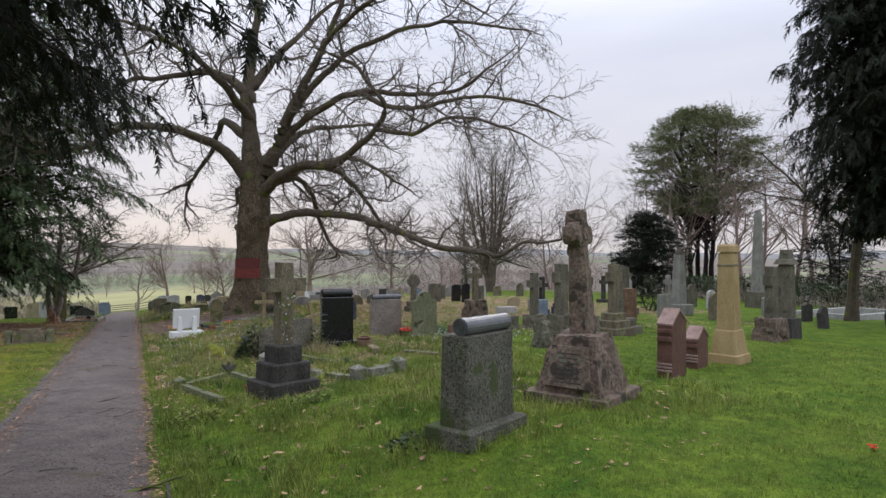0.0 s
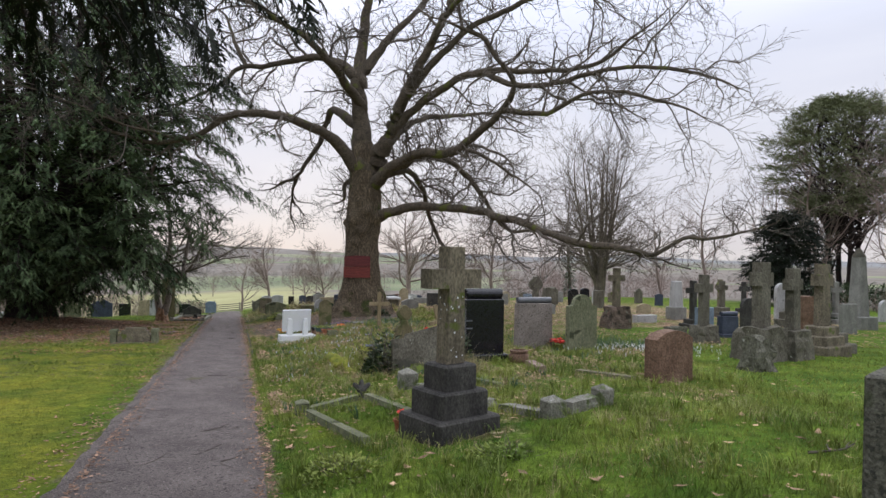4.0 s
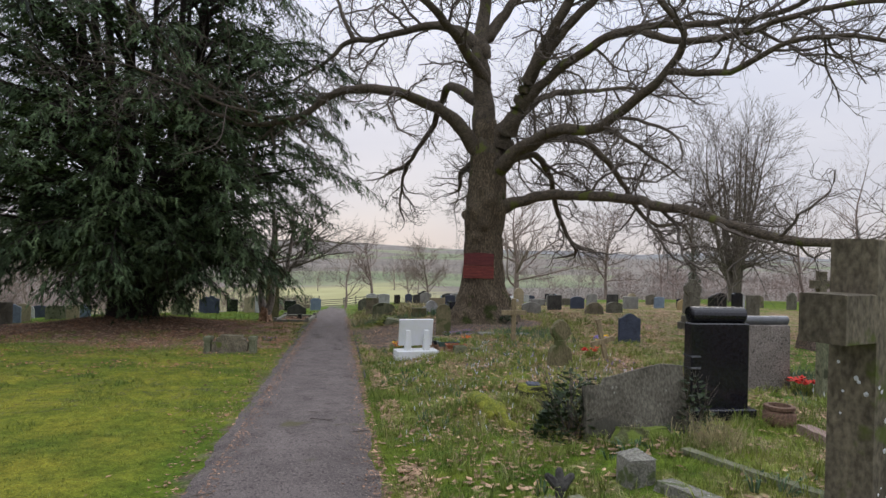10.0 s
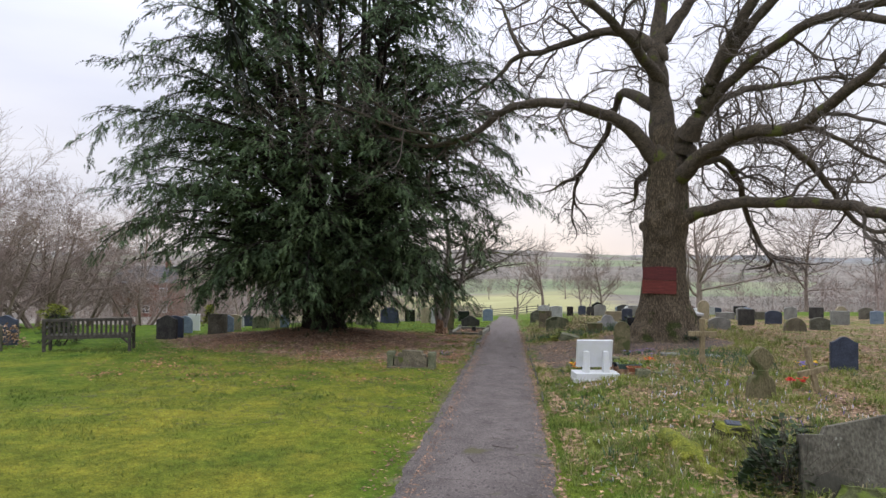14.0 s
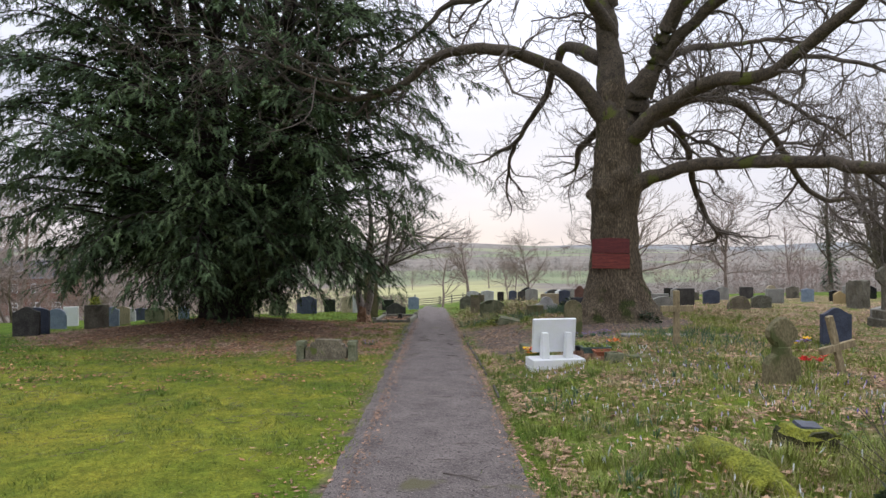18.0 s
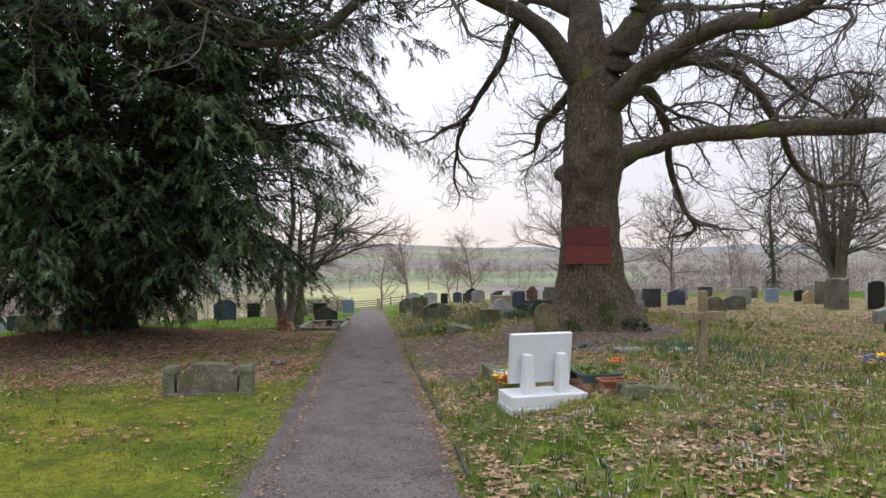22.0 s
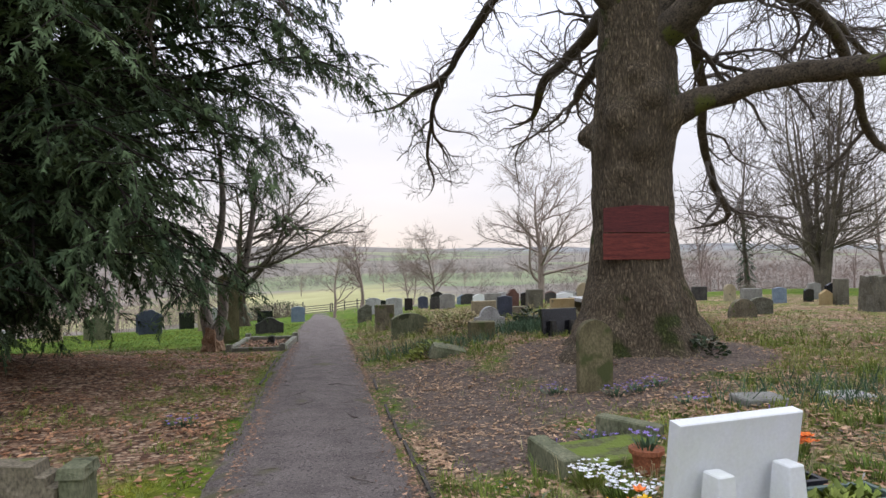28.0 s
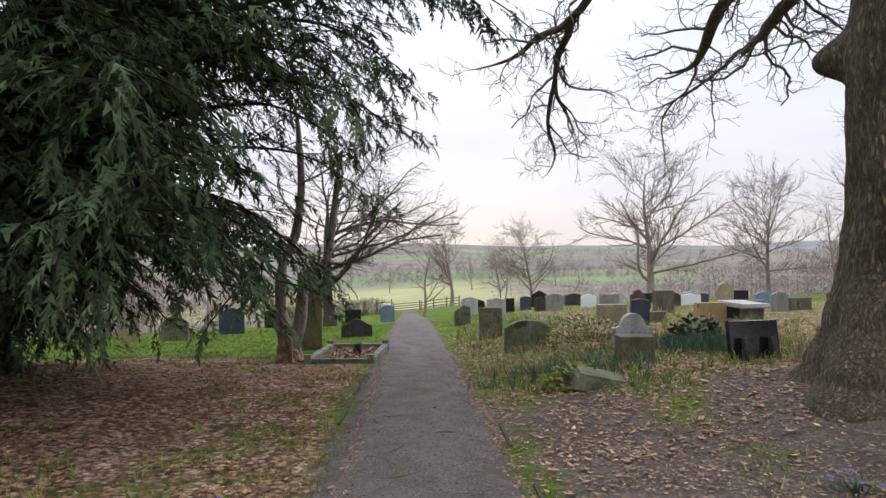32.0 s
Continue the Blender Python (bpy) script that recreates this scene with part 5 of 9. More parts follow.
# table tomb: a slab on two upright end stones
tt = thing("table_tomb", -8.48, 34.3, land(-8.48, 34.3) - 0.05, 118, "grey stone table tomb on two upright end slabs", "tomb", STONES)
part("tabletop", slab_bm([(-0.62, 0.44), (0.62, 0.44), (0.64, 0.47), (0.62, 0.55), (-0.62, 0.55), (-0.64, 0.47)], 0.66, 0.012), M["palestone"], tt)
part("support", block_bm(0.16, 0.52, 0.44, x=-0.42, bev=0.012), M["oldstone"], tt)
part("support", block_bm(0.16, 0.52, 0.44, x=0.42, bev=0.012), M["oldstone"], tt)
part("base_slab", block_bm(1.34, 0.74, 0.10, bev=0.012), M["oldstone"], tt)
headstone(-8.0, 40.4, 0.9, 0.34, "greystone", "flat", "low wide grey stone slab", 26, 0.2)

# small wheel-headed cross stone, mottled with lichen
sc = thing("stone_cross", -4.01, 15.66, land(-4.01, 15.66) - 0.05, 28, "small mossy wheel-headed cross stone with white lichen", "gravestone", STONES)
part("slab", slab_bm([(-0.20, 0.0), (0.20, 0.0), (0.185, 0.24), (0.15, 0.31), (0.085, 0.345), (0.075, 0.42), (-0.075, 0.42), (-0.085, 0.345), (-0.15, 0.31), (-0.185, 0.24)], 0.15, 0.012), M["algaebuff"], sc)
wheel = []
for q in range(4):
    for off, rr in ((-30, 0.15), (-12, 0.165), (12, 0.165), (30, 0.15), (40, 0.125), (50, 0.125)):
        wheel.append((rr * math.cos(radians(90 * q + off)), 0.55 + rr * math.sin(radians(90 * q + off))))
part("cross", slab_bm(wheel, 0.12, 0.012), M["algaebuff"], sc)
part("ring", ring_bm(bmesh.new(), 0.15, 0.11, 0.09, 0.55), M["algaebuff"], sc)
for ob in sc.children:
    ob.data.transform(Matrix.Diagonal((0.98, 1.0, 1.10, 1.0)))


def timber_cross(x, y, h, w, yaw, lean, label, up=0.72, t=0.075):
    st = thing("wooden_cross", x, y, land(x, y) - 0.05, yaw, label, "grave cross", "wooden crosses", lean)
    part("post", block_bm(t * 1.25, t, h + 0.05, bev=0.008), M["crosswood"], st)
    part("crossbar", block_bm(w, t * 0.9, t * 1.3, y=-0.012, z=h * up, bev=0.008), M["crosswood"], st)
    return st


timber_cross(-5.4, 19.1, 0.95, 0.56, 28, 0.0, "plain pale timber grave cross", 0.68)
timber_cross(-3.31, 16.5, 0.74, 0.44, 30, -14.0, "leaning timber grave cross", 0.50, 0.062)

# ---- west of the path ----
bk = thing("broken_memorial", -11.5, 17.6, land(-11.5, 17.6) - 0.05, 22, "low broken stone memorial of three mossy blocks", "gravestone", STONES)
part("slab", weathered(slab_bm([(-0.40, 0), (0.40, 0), (0.40, 0.30), (0.33, 0.31), (0.32, 0.37), (0.26, 0.38), (0.25, 0.45), (-0.20, 0.46), (-0.215, 0.39), (-0.30, 0.385), (-0.31, 0.32), (-0.40, 0.31)], 0.2, 0.012), 0.02, 4.0), M["brownstone"], bk, "brown slab with a broken stepped top")
for px, ph, sd in ((-0.49, 0.36, 71.0), (0.49, 0.37, 73.0)):
    pier = part("pier", rock_bm(0.15, 0.24, ph, sd, 0.10, 0.96, 4, x=px), M["greenstone"], bk, "green mossy pier")
    part("cap", rock_bm(0.18, 0.27, 0.07, sd + 1, 0.10, 0.86, 4, x=px, z=ph - 0.01), M["greenstone"], pier)
part("base_slab", rock_bm(1.16, 0.36, 0.09, 75.0, 0.10, 0.95, 5), M["brownstone"], bk)
headstone(-26.35, 31.8, 0.62, 0.88, "sandstone", "low", "square buff sandstone headstone", 32, 0.16)
st = thing("stone_cross", -24.9, 32.25, land(-24.9, 32.25) - 0.05, 35, "grey-green arched headstone topped with a ringed cross", "gravestone", STONES)
part("slab", slab_bm(outline("arch", 0.82, 0.85), 0.2, 0.015), M["greenstone"], st)
part("cross", slab_bm([(px, pz + 0.80) for px, pz in cross_outline(0.50, 0.45, 0.15, 0.14, 0.25)], 0.14, 0.01), M["greenstone"], st)
part("ring", ring_bm(bmesh.new(), 0.17, 0.11, 0.1, 1.05), M["greenstone"], st)
headstone(-25.55, 35.6, 0.86, 0.98, "slate", "ogee", "deep blue slate headstone with an ogee top", 32, 0.1)
headstone(-26.9, 36.9, 0.75, 0.98, "slate", "ogee", "deep blue slate headstone", 32, 0.1)
headstone(-28.0, 41.0, 0.7, 0.82, "black", "flat", "small black headstone with a pale picture tile", 32, 0.1)
headstone(-18.15, 29.95, 0.56, 1.95, "algaebuff", "low", "tall dark green algae-covered slab behind a stump", 40, 0.2)
headstone(-19.2, 33.9, 0.94, 0.56, "darkstone", "ogee", "low dark green granite headstone with an ogee top", 30, 0.14)
headstone(-24.2, 45.2, 0.72, 0.85, "bluestone", "low", "blue-grey headstone near the gate", 30, 0.12)
headstone(-25.6, 44.2, 0.8, 0.7, "black", "flat", "black headstone with white panels", 30, 0.12)
headstone(-23.0, 36.5, 0.55, 0.95, "palestone", "flat", "pale narrow headstone", 30, 0.12)
headstone(-24.0, 37.2, 0.85, 0.95, "sandstone", "low", "broad buff headstone", 30, 0.14)
headstone(-28.2, 26.6, 0.5, 0.58, "palestone", "arch", "small white arched headstone", 35, 0.1)
headstone(-28.6, 27.5, 0.5, 0.56, "slate", "peak", "blue headstone", 35, 0.1)
headstone(-26.1, 26.1, 0.74, 0.6, "greenstone", "low", "green stained headstone", 35, 0.12)
headstone(-25.6, 26.5, 0.5, 0.6, "sandstone", "flat", "sandstone headstone", 35, 0.12)
headstone(-26.1, 27.5, 0.6, 0.64, "bluestone", "ogee", "blue-grey headstone with an ogee top", 35, 0.1)
headstone(-28.4, 14.1, 0.72, 0.98, "slate", "low", "large blue slate headstone", 45, 0.12)
headstone(-26.0, 13.6, 0.75, 0.62, "palestone", "arch", "pale arched headstone", 45, 0.12)
headstone(-23.4, 12.95, 0.5, 0.80, "sandstone", "low", "buff sandstone headstone", 60, 0.14)
headstone(-21.9, 13.1, 0.78, 0.78, "oldstone", "low", "weathered grey-brown headstone near the bench", 45, 0.14)
headstone(-23.8, 14.4, 0.66, 0.88, "slate", "ogee", "blue-black headstone with an ogee top", 45, 0.12)
headstone(-22.4, 18.7, 0.66, 0.82, "darkstone", "ogee", "dark plum-grey headstone", 40, 0.14)
headstone(-22.9, 19.3, 0.66, 0.78, "slate", "low", "dark blue headstone", 40, 0.12)
headstone(-25.2, 21.4, 0.6, 0.68, "bluestone", "arch", "round-topped blue-grey headstone", 40, 0.12)
headstone(-23.2, 21.4, 0.7, 0.76, "oldstone", "flat", "square grey headstone", 40, 0.14)
headstone(-24.6, 23.0, 0.5, 0.7, "bluestone", "ogee", "blue-grey headstone", 40, 0.12)
headstone(-25.6, 24.2, 0.55, 0.7, "sandstone", "low", "buff headstone under the yew", 40, 0.12)
headstone(-26.8, 23.0, 0.5, 0.72, "white", "flat", "white headstone", 40, 0.1)
headstone(-28.9, 32.0, 0.46, 0.46, "palestone", "flat", "small pale headstone in sunlit grass", 38, 0.12)

# ---- bench ----
bn = thing("bench", -20.3, 14.95, land(-20.3, 14.95) - 0.02, 47, "weathered dark timber memorial bench with a slatted back, on the lawn", "bench")
BW = 2.15
for sx in (-1, 1):
    part("back_leg", block_bm(0.075, 0.075, 0.90, x=sx * (BW / 2 - 0.04), y=-0.24, bev=0.006), M["benchwood"], bn)
    part("front_leg", block_bm(0.075, 0.075, 0.62, x=sx * (BW / 2 - 0.04), y=0.26, bev=0.006), M["benchwood"], bn)
    part("armrest", block_bm(0.10, 0.62, 0.04, x=sx * (BW / 2 - 0.04), y=0.02, z=0.62, bev=0.008), M["benchwood"], bn)
    part("side_rail", block_bm(0.05, 0.5, 0.09, x=sx * (BW / 2 - 0.04), z=0.34, bev=0.005), M["benchwood"], bn)
    bm = block_bm(0.05, 0.05, 0.24, bev=0.005)
    bmesh.ops.rotate(bm, verts=bm.verts, cent=(0, 0, 0), matrix=Matrix.Rotation(radians(-sx * 45), 3, "Y"))
    bmesh.ops.translate(bm, verts=bm.verts, vec=(sx * (BW / 2 - 0.08), -0.24, 0.22))
    part("brace", bm, M["benchwood"], bn)
part("top_rail", block_bm(BW - 0.08, 0.06, 0.075, y=-0.25, z=0.83, bev=0.008), M["benchwood"], bn)
part("lower_rail", block_bm(BW - 0.08, 0.05, 0.10, y=-0.24, z=0.36, bev=0.006), M["benchwood"], bn)
for k in range(17):
    part("back_slat", block_bm(0.06, 0.02, 0.375, x=-BW / 2 + 0.17 + k * (BW - 0.34) / 16, y=-0.25, z=0.457, bev=0.004), M["benchwood"], bn)
for k in range(5):
    part("seat_slat", block_bm(BW - 0.02, 0.085, 0.025, y=-0.17 + k * 0.105, z=0.43, bev=0.005), M["benchwood"], bn)

# ---- trees ----
def perp(d):
    a = Vector((0, 0, 1)) if abs(d.z) < 0.9 else Vector((1, 0, 0))
    x = d.cross(a).normalized()
    return x, d.cross(x).normalized()


def tube(V, F, pts, radii, sides, cap=True, ridge=0.0):
    """Adds a tapered tube along pts to the vertex and face lists."""
    start = len(V)
    n = len(pts)
    for i in range(n):
        d = (pts[min(i + 1, n - 1)] - pts[max(i - 1, 0)])
        d = d.normalized() if d.length > 1e-6 else Vector((0, 0, 1))
        x, y = perp(d)
        for k in range(sides):
            a = 2 * math.pi * k / sides
            r = radii[i]
            if ridge:
                r *= 1 + ridge * noise.noise((pts[i] * 1.7) + Vector((math.cos(a) * 2, math.sin(a) * 2, 0)))
            V.append(tuple(pts[i] + x * (r * math.cos(a)) + y * (r * math.sin(a))))
    for i in range(n - 1):
        for k in range(sides):
            a, b = start + i * sides + k, start + i * sides + (k + 1) % sides
            F.append((a, b, b + sides, a + sides))
    if cap:
        F.append(tuple(start + (n - 1) * sides + k for k in range(sides)))


def resample(pts, radii, step):
    """A smooth curve through control points, with points about step apart."""
    out, rad = [], []
    P = [Vector(p) for p in pts]
    for i in range(len(P) - 1):
        p0, p1, p2, p3 = P[max(i - 1, 0)], P[i], P[i + 1], P[min(i + 2, len(P) - 1)]
        n = max(2, int((p2 - p1).length / step))
        for k in range(n):
            t = k / n
            out.append(0.5 * (2 * p1 + (p2 - p0) * t + (2 * p0 - 5 * p1 + 4 * p2 - p3) * t * t + (3 * p1 - p0 - 3 * p2 + p3) * t ** 3))
            rad.append(radii[i] + (radii[i + 1] - radii[i]) * t)
    out.append(P[-1])
    rad.append(radii[-1])
    return out, rad


def shoot(rnd, p, d, length, r, segs, wander, lift):
    """A wandering shoot from p: its points and radii."""
    pts, rad = [p.copy()], [r]
    d = d.normalized()
    for i in range(segs):
        d = (d + Vector((rnd.gauss(0, wander), rnd.gauss(0, wander), rnd.gauss(0, wander) + lift))).normalized()
        p = p + d * (length / segs)
        pts.append(p.copy())
        rad.append(r * (1 - 0.62 * (i + 1) / segs))
    return pts, rad


def side_way(rnd, d, spread_deg):
    x, y = perp(d)
    a = rnd.uniform(0, 2 * math.pi)
    s = radians(spread_deg) * rnd.uniform(0.7, 1.25)
    return d * math.cos(s) + (x * math.cos(a) + y * math.sin(a)) * math.sin(s)


def ramify(rnd, lists, pts, rad, level, spec, thin=0.0065):
    """Hangs side shoots along a limb. spec[level] = spacing, length range, segments, sides, spread, wander, lift, start fraction."""
    if level >= len(spec):
        return
    gap, lo, hi, segs, sides, fan, wander, lift, begin = spec[level]
    total = sum((b - a).length for a, b in zip(pts, pts[1:]))
    at, walked = begin * total + rnd.uniform(0, gap), 0.0
    for i in range(len(pts) - 1):
        seg = (pts[i + 1] - pts[i]).length
        while at <= walked + seg and seg > 0:
            f = (at - walked) / seg
            p = pts[i].lerp(pts[i + 1], f)
            d = (pts[i + 1] - pts[i]).normalized()
            r = (rad[i] + (rad[i + 1] - rad[i]) * f)
            ln = rnd.uniform(lo, hi) * (1.0 - 0.35 * at / total)
            w, q = shoot(rnd, p, side_way(rnd, d, fan), ln, max(min(r * 0.6, 0.018 * ln + 0.006), thin), segs, wander, lift)
            V, F = lists[min(level, len(lists) - 1)]
            tube(V, F, w, q, sides, cap=False)
            ramify(rnd, lists, w, q, level + 1, spec, thin)
            at += gap * rnd.uniform(0.6, 1.4)
        walked += seg


# ---- the great oak ----
OX, OY = -7.3, 24.3
OZ = land(OX, OY) - 0.25
AX, AY = Vector((0.993, 0.118, 0)), Vector((-0.118, 0.993, 0))


def oakp(x, d, z):
    """Oak places: x across, d away from the path's start, z above its foot."""
    v = AX * x + AY * d
    return (v.x, v.y, z + 0.1)


oak = thing("oak_tree", OX, OY, OZ, 0, "great bare spreading oak with ridged bark, moss on its limbs and a red board on its trunk", "tree")
oak["label"] = "great bare spreading oak with ridged bark and mossy limbs"
tv, tf = [], []
rings, around = 44, 72
HEIGHT = 6.6
prof = ((0.0, 1.30), (0.12, 1.16), (0.35, 0.98), (0.8, 0.80), (1.4, 0.66), (2.1, 0.575), (2.8, 0.55), (3.3, 0.595), (3.7, 0.60), (4.3, 0.56), (5.0, 0.50), (5.8, 0.43), (6.6, 0.27))


def girth(z):
    for (z0, r0), (z1, r1) in zip(prof, prof[1:]):
        if z <= z1:
            f = (z - z0) / (z1 - z0)
            return r0 + (r1 - r0) * (f * f * (3 - 2 * f))
    return prof[-1][1]


for i in range(rings * 3 + 1):
    z = HEIGHT * i / (rings * 3)
    for k in range(around):
        a = 2 * math.pi * k / around
        r = girth(z)
        flare = max(0.0, 1 - z / 1.3)
        r *= 1 + flare * (0.16 * math.sin(5 * a + 0.6) + 0.10 * math.sin(3 * a + 2.1)) + 0.05 * noise.noise((math.cos(a) * 1.6, math.sin(a) * 1.6, z * 0.9))
        w = a * 11 + 2.6 * noise.noise((math.cos(a) * 3, math.sin(a) * 3, z * 1.1))
        r += 0.020 * abs(math.sin(w)) ** 0.7 * (1 + noise.noise((a * 4, z * 3.0, 1))) + 0.028 * noise.noise((math.cos(a) * 7, math.sin(a) * 7, z * 3.2))
        for bz, ba, bs, bh in ((3.45, 2.6, 0.21, 0.34), (3.55, 4.4, 0.22, 0.13), (3.1, 4.9, 0.16, 0.09), (3.85, 5.1, 0.18, 0.12), (4.15, 4.75, 0.13, 0.08), (2.75, 4.5, 0.14, 0.07), (3.6, 5.9, 0.25, 0.12)):
            da = (a - ba + math.pi) % (2 * math.pi) - math.pi
            r += bh * math.exp(-(((da * girth(z) / bs) ** 2 + ((z - bz) / bs) ** 2) ** 1.5))
        lean = -0.03 * min(z, 2.8) + 0.12 * min(max(z - 2.8, 0.0), 1.2) - 0.11 * max(z - 4.6, 0.0)
        tv.append((r * math.cos(a) + lean * 0.5, r * math.sin(a), z))
for i in range(rings * 3):
    for k in range(around):
        a, b = i * around + k, i * around + (k + 1) % around
        tf.append((a, b, b + around, a + around))
mesh_of("trunk", tv, tf, M["bark"], oak, "furrowed grey-brown trunk with burls", True)

OAK_SPEC = (
    (0.37, 1.0, 3.2, 9, 5, 55, 0.28, 0.012, 0.22),
    (0.22, 0.5, 1.6, 6, 3, 50, 0.32, 0.01, 0.10),
    (0.15, 0.22, 0.75, 3, 3, 45, 0.24, 0.0, 0.08),
)

HANG_SPEC = (
    (0.30, 0.7, 2.0, 8, 4, 55, 0.32, -0.015, 0.22),
    (0.20, 0.3, 1.0, 5, 3, 52, 0.32, 0.0, 0.10),
    (0.15, 0.15, 0.5, 3, 3, 48, 0.26, 0.0, 0.08),
)


def oak_limb(seed, points, r0, r1, spec=OAK_SPEC, swell=1.35):
    rnd = random.Random(seed)
    r0, r1 = 0.88 * r0, 0.88 * r1
    n = len(points)
    radii = [r0 * (swell if i == 0 else 1) + (r1 - r0) * (i / (n - 1)) ** 0.85 for i in range(n)]
    first = points[0]
    if math.hypot(first[0], first[1]) < 0.6:
        points = ((first[0] * 0.1, first[1] * 0.1, first[2] - 0.45),) + tuple(points)
        radii = [r0 * 0.9] + radii
    radii[-1] *= 0.45
    pts, rad = resample([oakp(*p) for p in points], radii, 0.16)
    for k in range(1, min(7, len(rad))):
        rad[-k] *= 0.25 + 0.11 * k
    pts = [p + sum((amp * Vector((noise.noise(p * fq), noise.noise(p * fq + Vector((9, 0, 0))), noise.noise(p * fq + Vector((0, 9, 0))))) for amp, fq in ((0.09, 0.9), (0.05, 2.3))), Vector()) for p in pts]
    V, F = [], []
    tube(V, F, pts, rad, 12, ridge=0.22)
    limb = mesh_of("limb", V, F, M["limb"], oak, "", True)
    gap, lo, hi, segs, sides, fan, wander, lift, begin = spec[0]
    i = int(len(pts) * begin)
    while i < len(pts) - 1:
        d = (pts[i + 1] - pts[i]).normalized()
        f = i / len(pts)
        ln = rnd.uniform(lo, hi) * (1.0 - 0.35 * f)
        w, q = shoot(rnd, pts[i], side_way(rnd, d, fan), ln, max(min(rad[i] * 0.6, 0.018 * ln + 0.006), 0.006), segs, wander, lift)
        V, F = [], []
        tube(V, F, w, q, sides, cap=False)
        ramify(rnd, [(V, F)], w, q, 1, spec)
        mesh_of("branch", V, F, M["twig"], limb)
        i += max(1, round(gap * rnd.uniform(0.6, 1.4) / 0.16))


oak_limb(1, ((0.0, 0.0, 5.2), (-0.15, 0.0, 6.8), (-0.3, 0.0, 8.3), (-0.2, 0.3, 10.0), (0.1, 0.2, 12.0), (-0.2, -0.3, 14.5)), 0.44, 0.08, swell=1.25)
oak_limb(2, ((0.25, 0.0, 4.9), (0.9, -0.5, 6.4), (1.5, -1.0, 7.7), (2.4, -1.6, 9.3), (3.2, -2.0, 11.0), (4.2, -2.8, 13.0)), 0.33, 0.06, swell=1.4)
oak_limb(3, ((-0.3, -0.2, 5.3), (-1.1, -0.8, 6.25), (-2.0, -1.6, 6.65), (-2.9, -2.2, 6.73), (-4.1, -2.2, 6.6), (-5.15, -2.1, 6.03), (-6.4, -2.6, 5.7), (-7.6, -3.4, 5.9), (-9.0, -4.2, 5.7)), 0.23, 0.03)
oak_limb(4, ((-0.4, 0.3, 6.9), (-1.5, 1.5, 7.7), (-1.9, 2.2, 7.2), (-2.4, 3.1, 6.5), (-3.1, 4.0, 5.95), (-3.67, 4.55, 5.5), (-4.2, 4.5, 5.2), (-4.6, 4.8, 5.0), (-5.7, 5.0, 4.95)), 0.17, 0.03, HANG_SPEC)
oak_limb(5, ((-3.6, 4.5, 5.55), (-3.85, 5.0, 5.05), (-4.0, 5.45, 4.62), (-3.85, 6.4, 4.2), (-3.75, 7.2, 3.8)), 0.09, 0.02, HANG_SPEC, swell=1.0)
oak_limb(21, ((-4.0, 5.4, 4.65), (-4.2, 6.0, 4.0), (-4.15, 6.5, 3.4), (-4.5, 6.9, 2.9)), 0.06, 0.015, HANG_SPEC, swell=1.0)
oak_limb(22, ((-0.1, 0.5, 5.55), (-0.7, 2.25, 5.33), (-1.31, 3.48, 4.97), (-1.54, 4.43, 4.5), (-2.0, 4.24, 4.35)), 0.14, 0.07, HANG_SPEC)
oak_limb(23, ((0.0, 0.5, 5.1), (-0.53, 2.75, 4.85), (-0.65, 4.4, 4.78), (-0.71, 5.16, 4.66)), 0.13, 0.06, HANG_SPEC)
oak_limb(24, ((-0.62, 4.2, 4.8), (-0.9, 5.5, 4.75), (-1.77, 5.73, 4.22), (-2.36, 6.2, 4.15)), 0.05, 0.015, HANG_SPEC, swell=1.0)
oak_limb(25, ((-1.77, 5.73, 4.22), (-2.0, 6.4, 3.9), (-1.95, 6.7, 3.2), (-1.9, 6.9, 2.6)), 0.025, 0.01, HANG_SPEC, swell=1.0)
oak_limb(6, ((-0.3, 0.0, 8.5), (-1.2, 0.3, 9.2), (-2.1, 0.6, 9.4), (-3.4, 0.8, 9.2), (-4.9, 1.0, 9.1), (-5.4, 1.0, 8.6), (-6.6, 1.2, 8.1), (-8.0, 1.4, 7.4)), 0.2, 0.03)
oak_limb(7, ((-4.6, 1.0, 9.1), (-5.1, 1.2, 10.0), (-5.6, 1.5, 11.2), (-6.6, 1.6, 12.0)), 0.10, 0.03, swell=1.0)
oak_limb(8, ((0.3, 0.0, 3.5), (1.1, -0.4, 3.74), (2.3, -0.8, 3.86), (3.7, -2.0, 3.68), (4.8, -3.6, 3.35), (5.7, -5.0, 2.95), (6.6, -6.0, 2.6), (7.7, -6.2, 2.45), (8.3, -6.2, 2.35), (9.0, -6.3, 2.7), (10.0, -6.5, 2.8), (11.2, -6.8, 3.2)), 0.205, 0.03, swell=1.5)
oak_limb(9, ((0.3, 0.4, 5.0), (1.3, 2.2, 5.5), (1.9, 3.6, 5.0), (2.1, 4.5, 4.0), (2.5, 5.2, 3.0), (2.9, 5.65, 2.35), (2.6, 5.7, 2.1), (1.9, 5.6, 1.95)), 0.15, 0.05)
oak_limb(10, ((0.3, -0.2, 4.6), (1.2, -1.0, 5.3), (2.2, -2.0, 5.5), (2.97, -2.5, 5.4), (3.9, -3.2, 5.9), (4.6, -3.8, 6.5), (4.9, -4.3, 7.2), (4.3, -4.6, 8.0), (3.4, -4.8, 8.6), (2.2, -5.0, 8.9)), 0.22, 0.04)
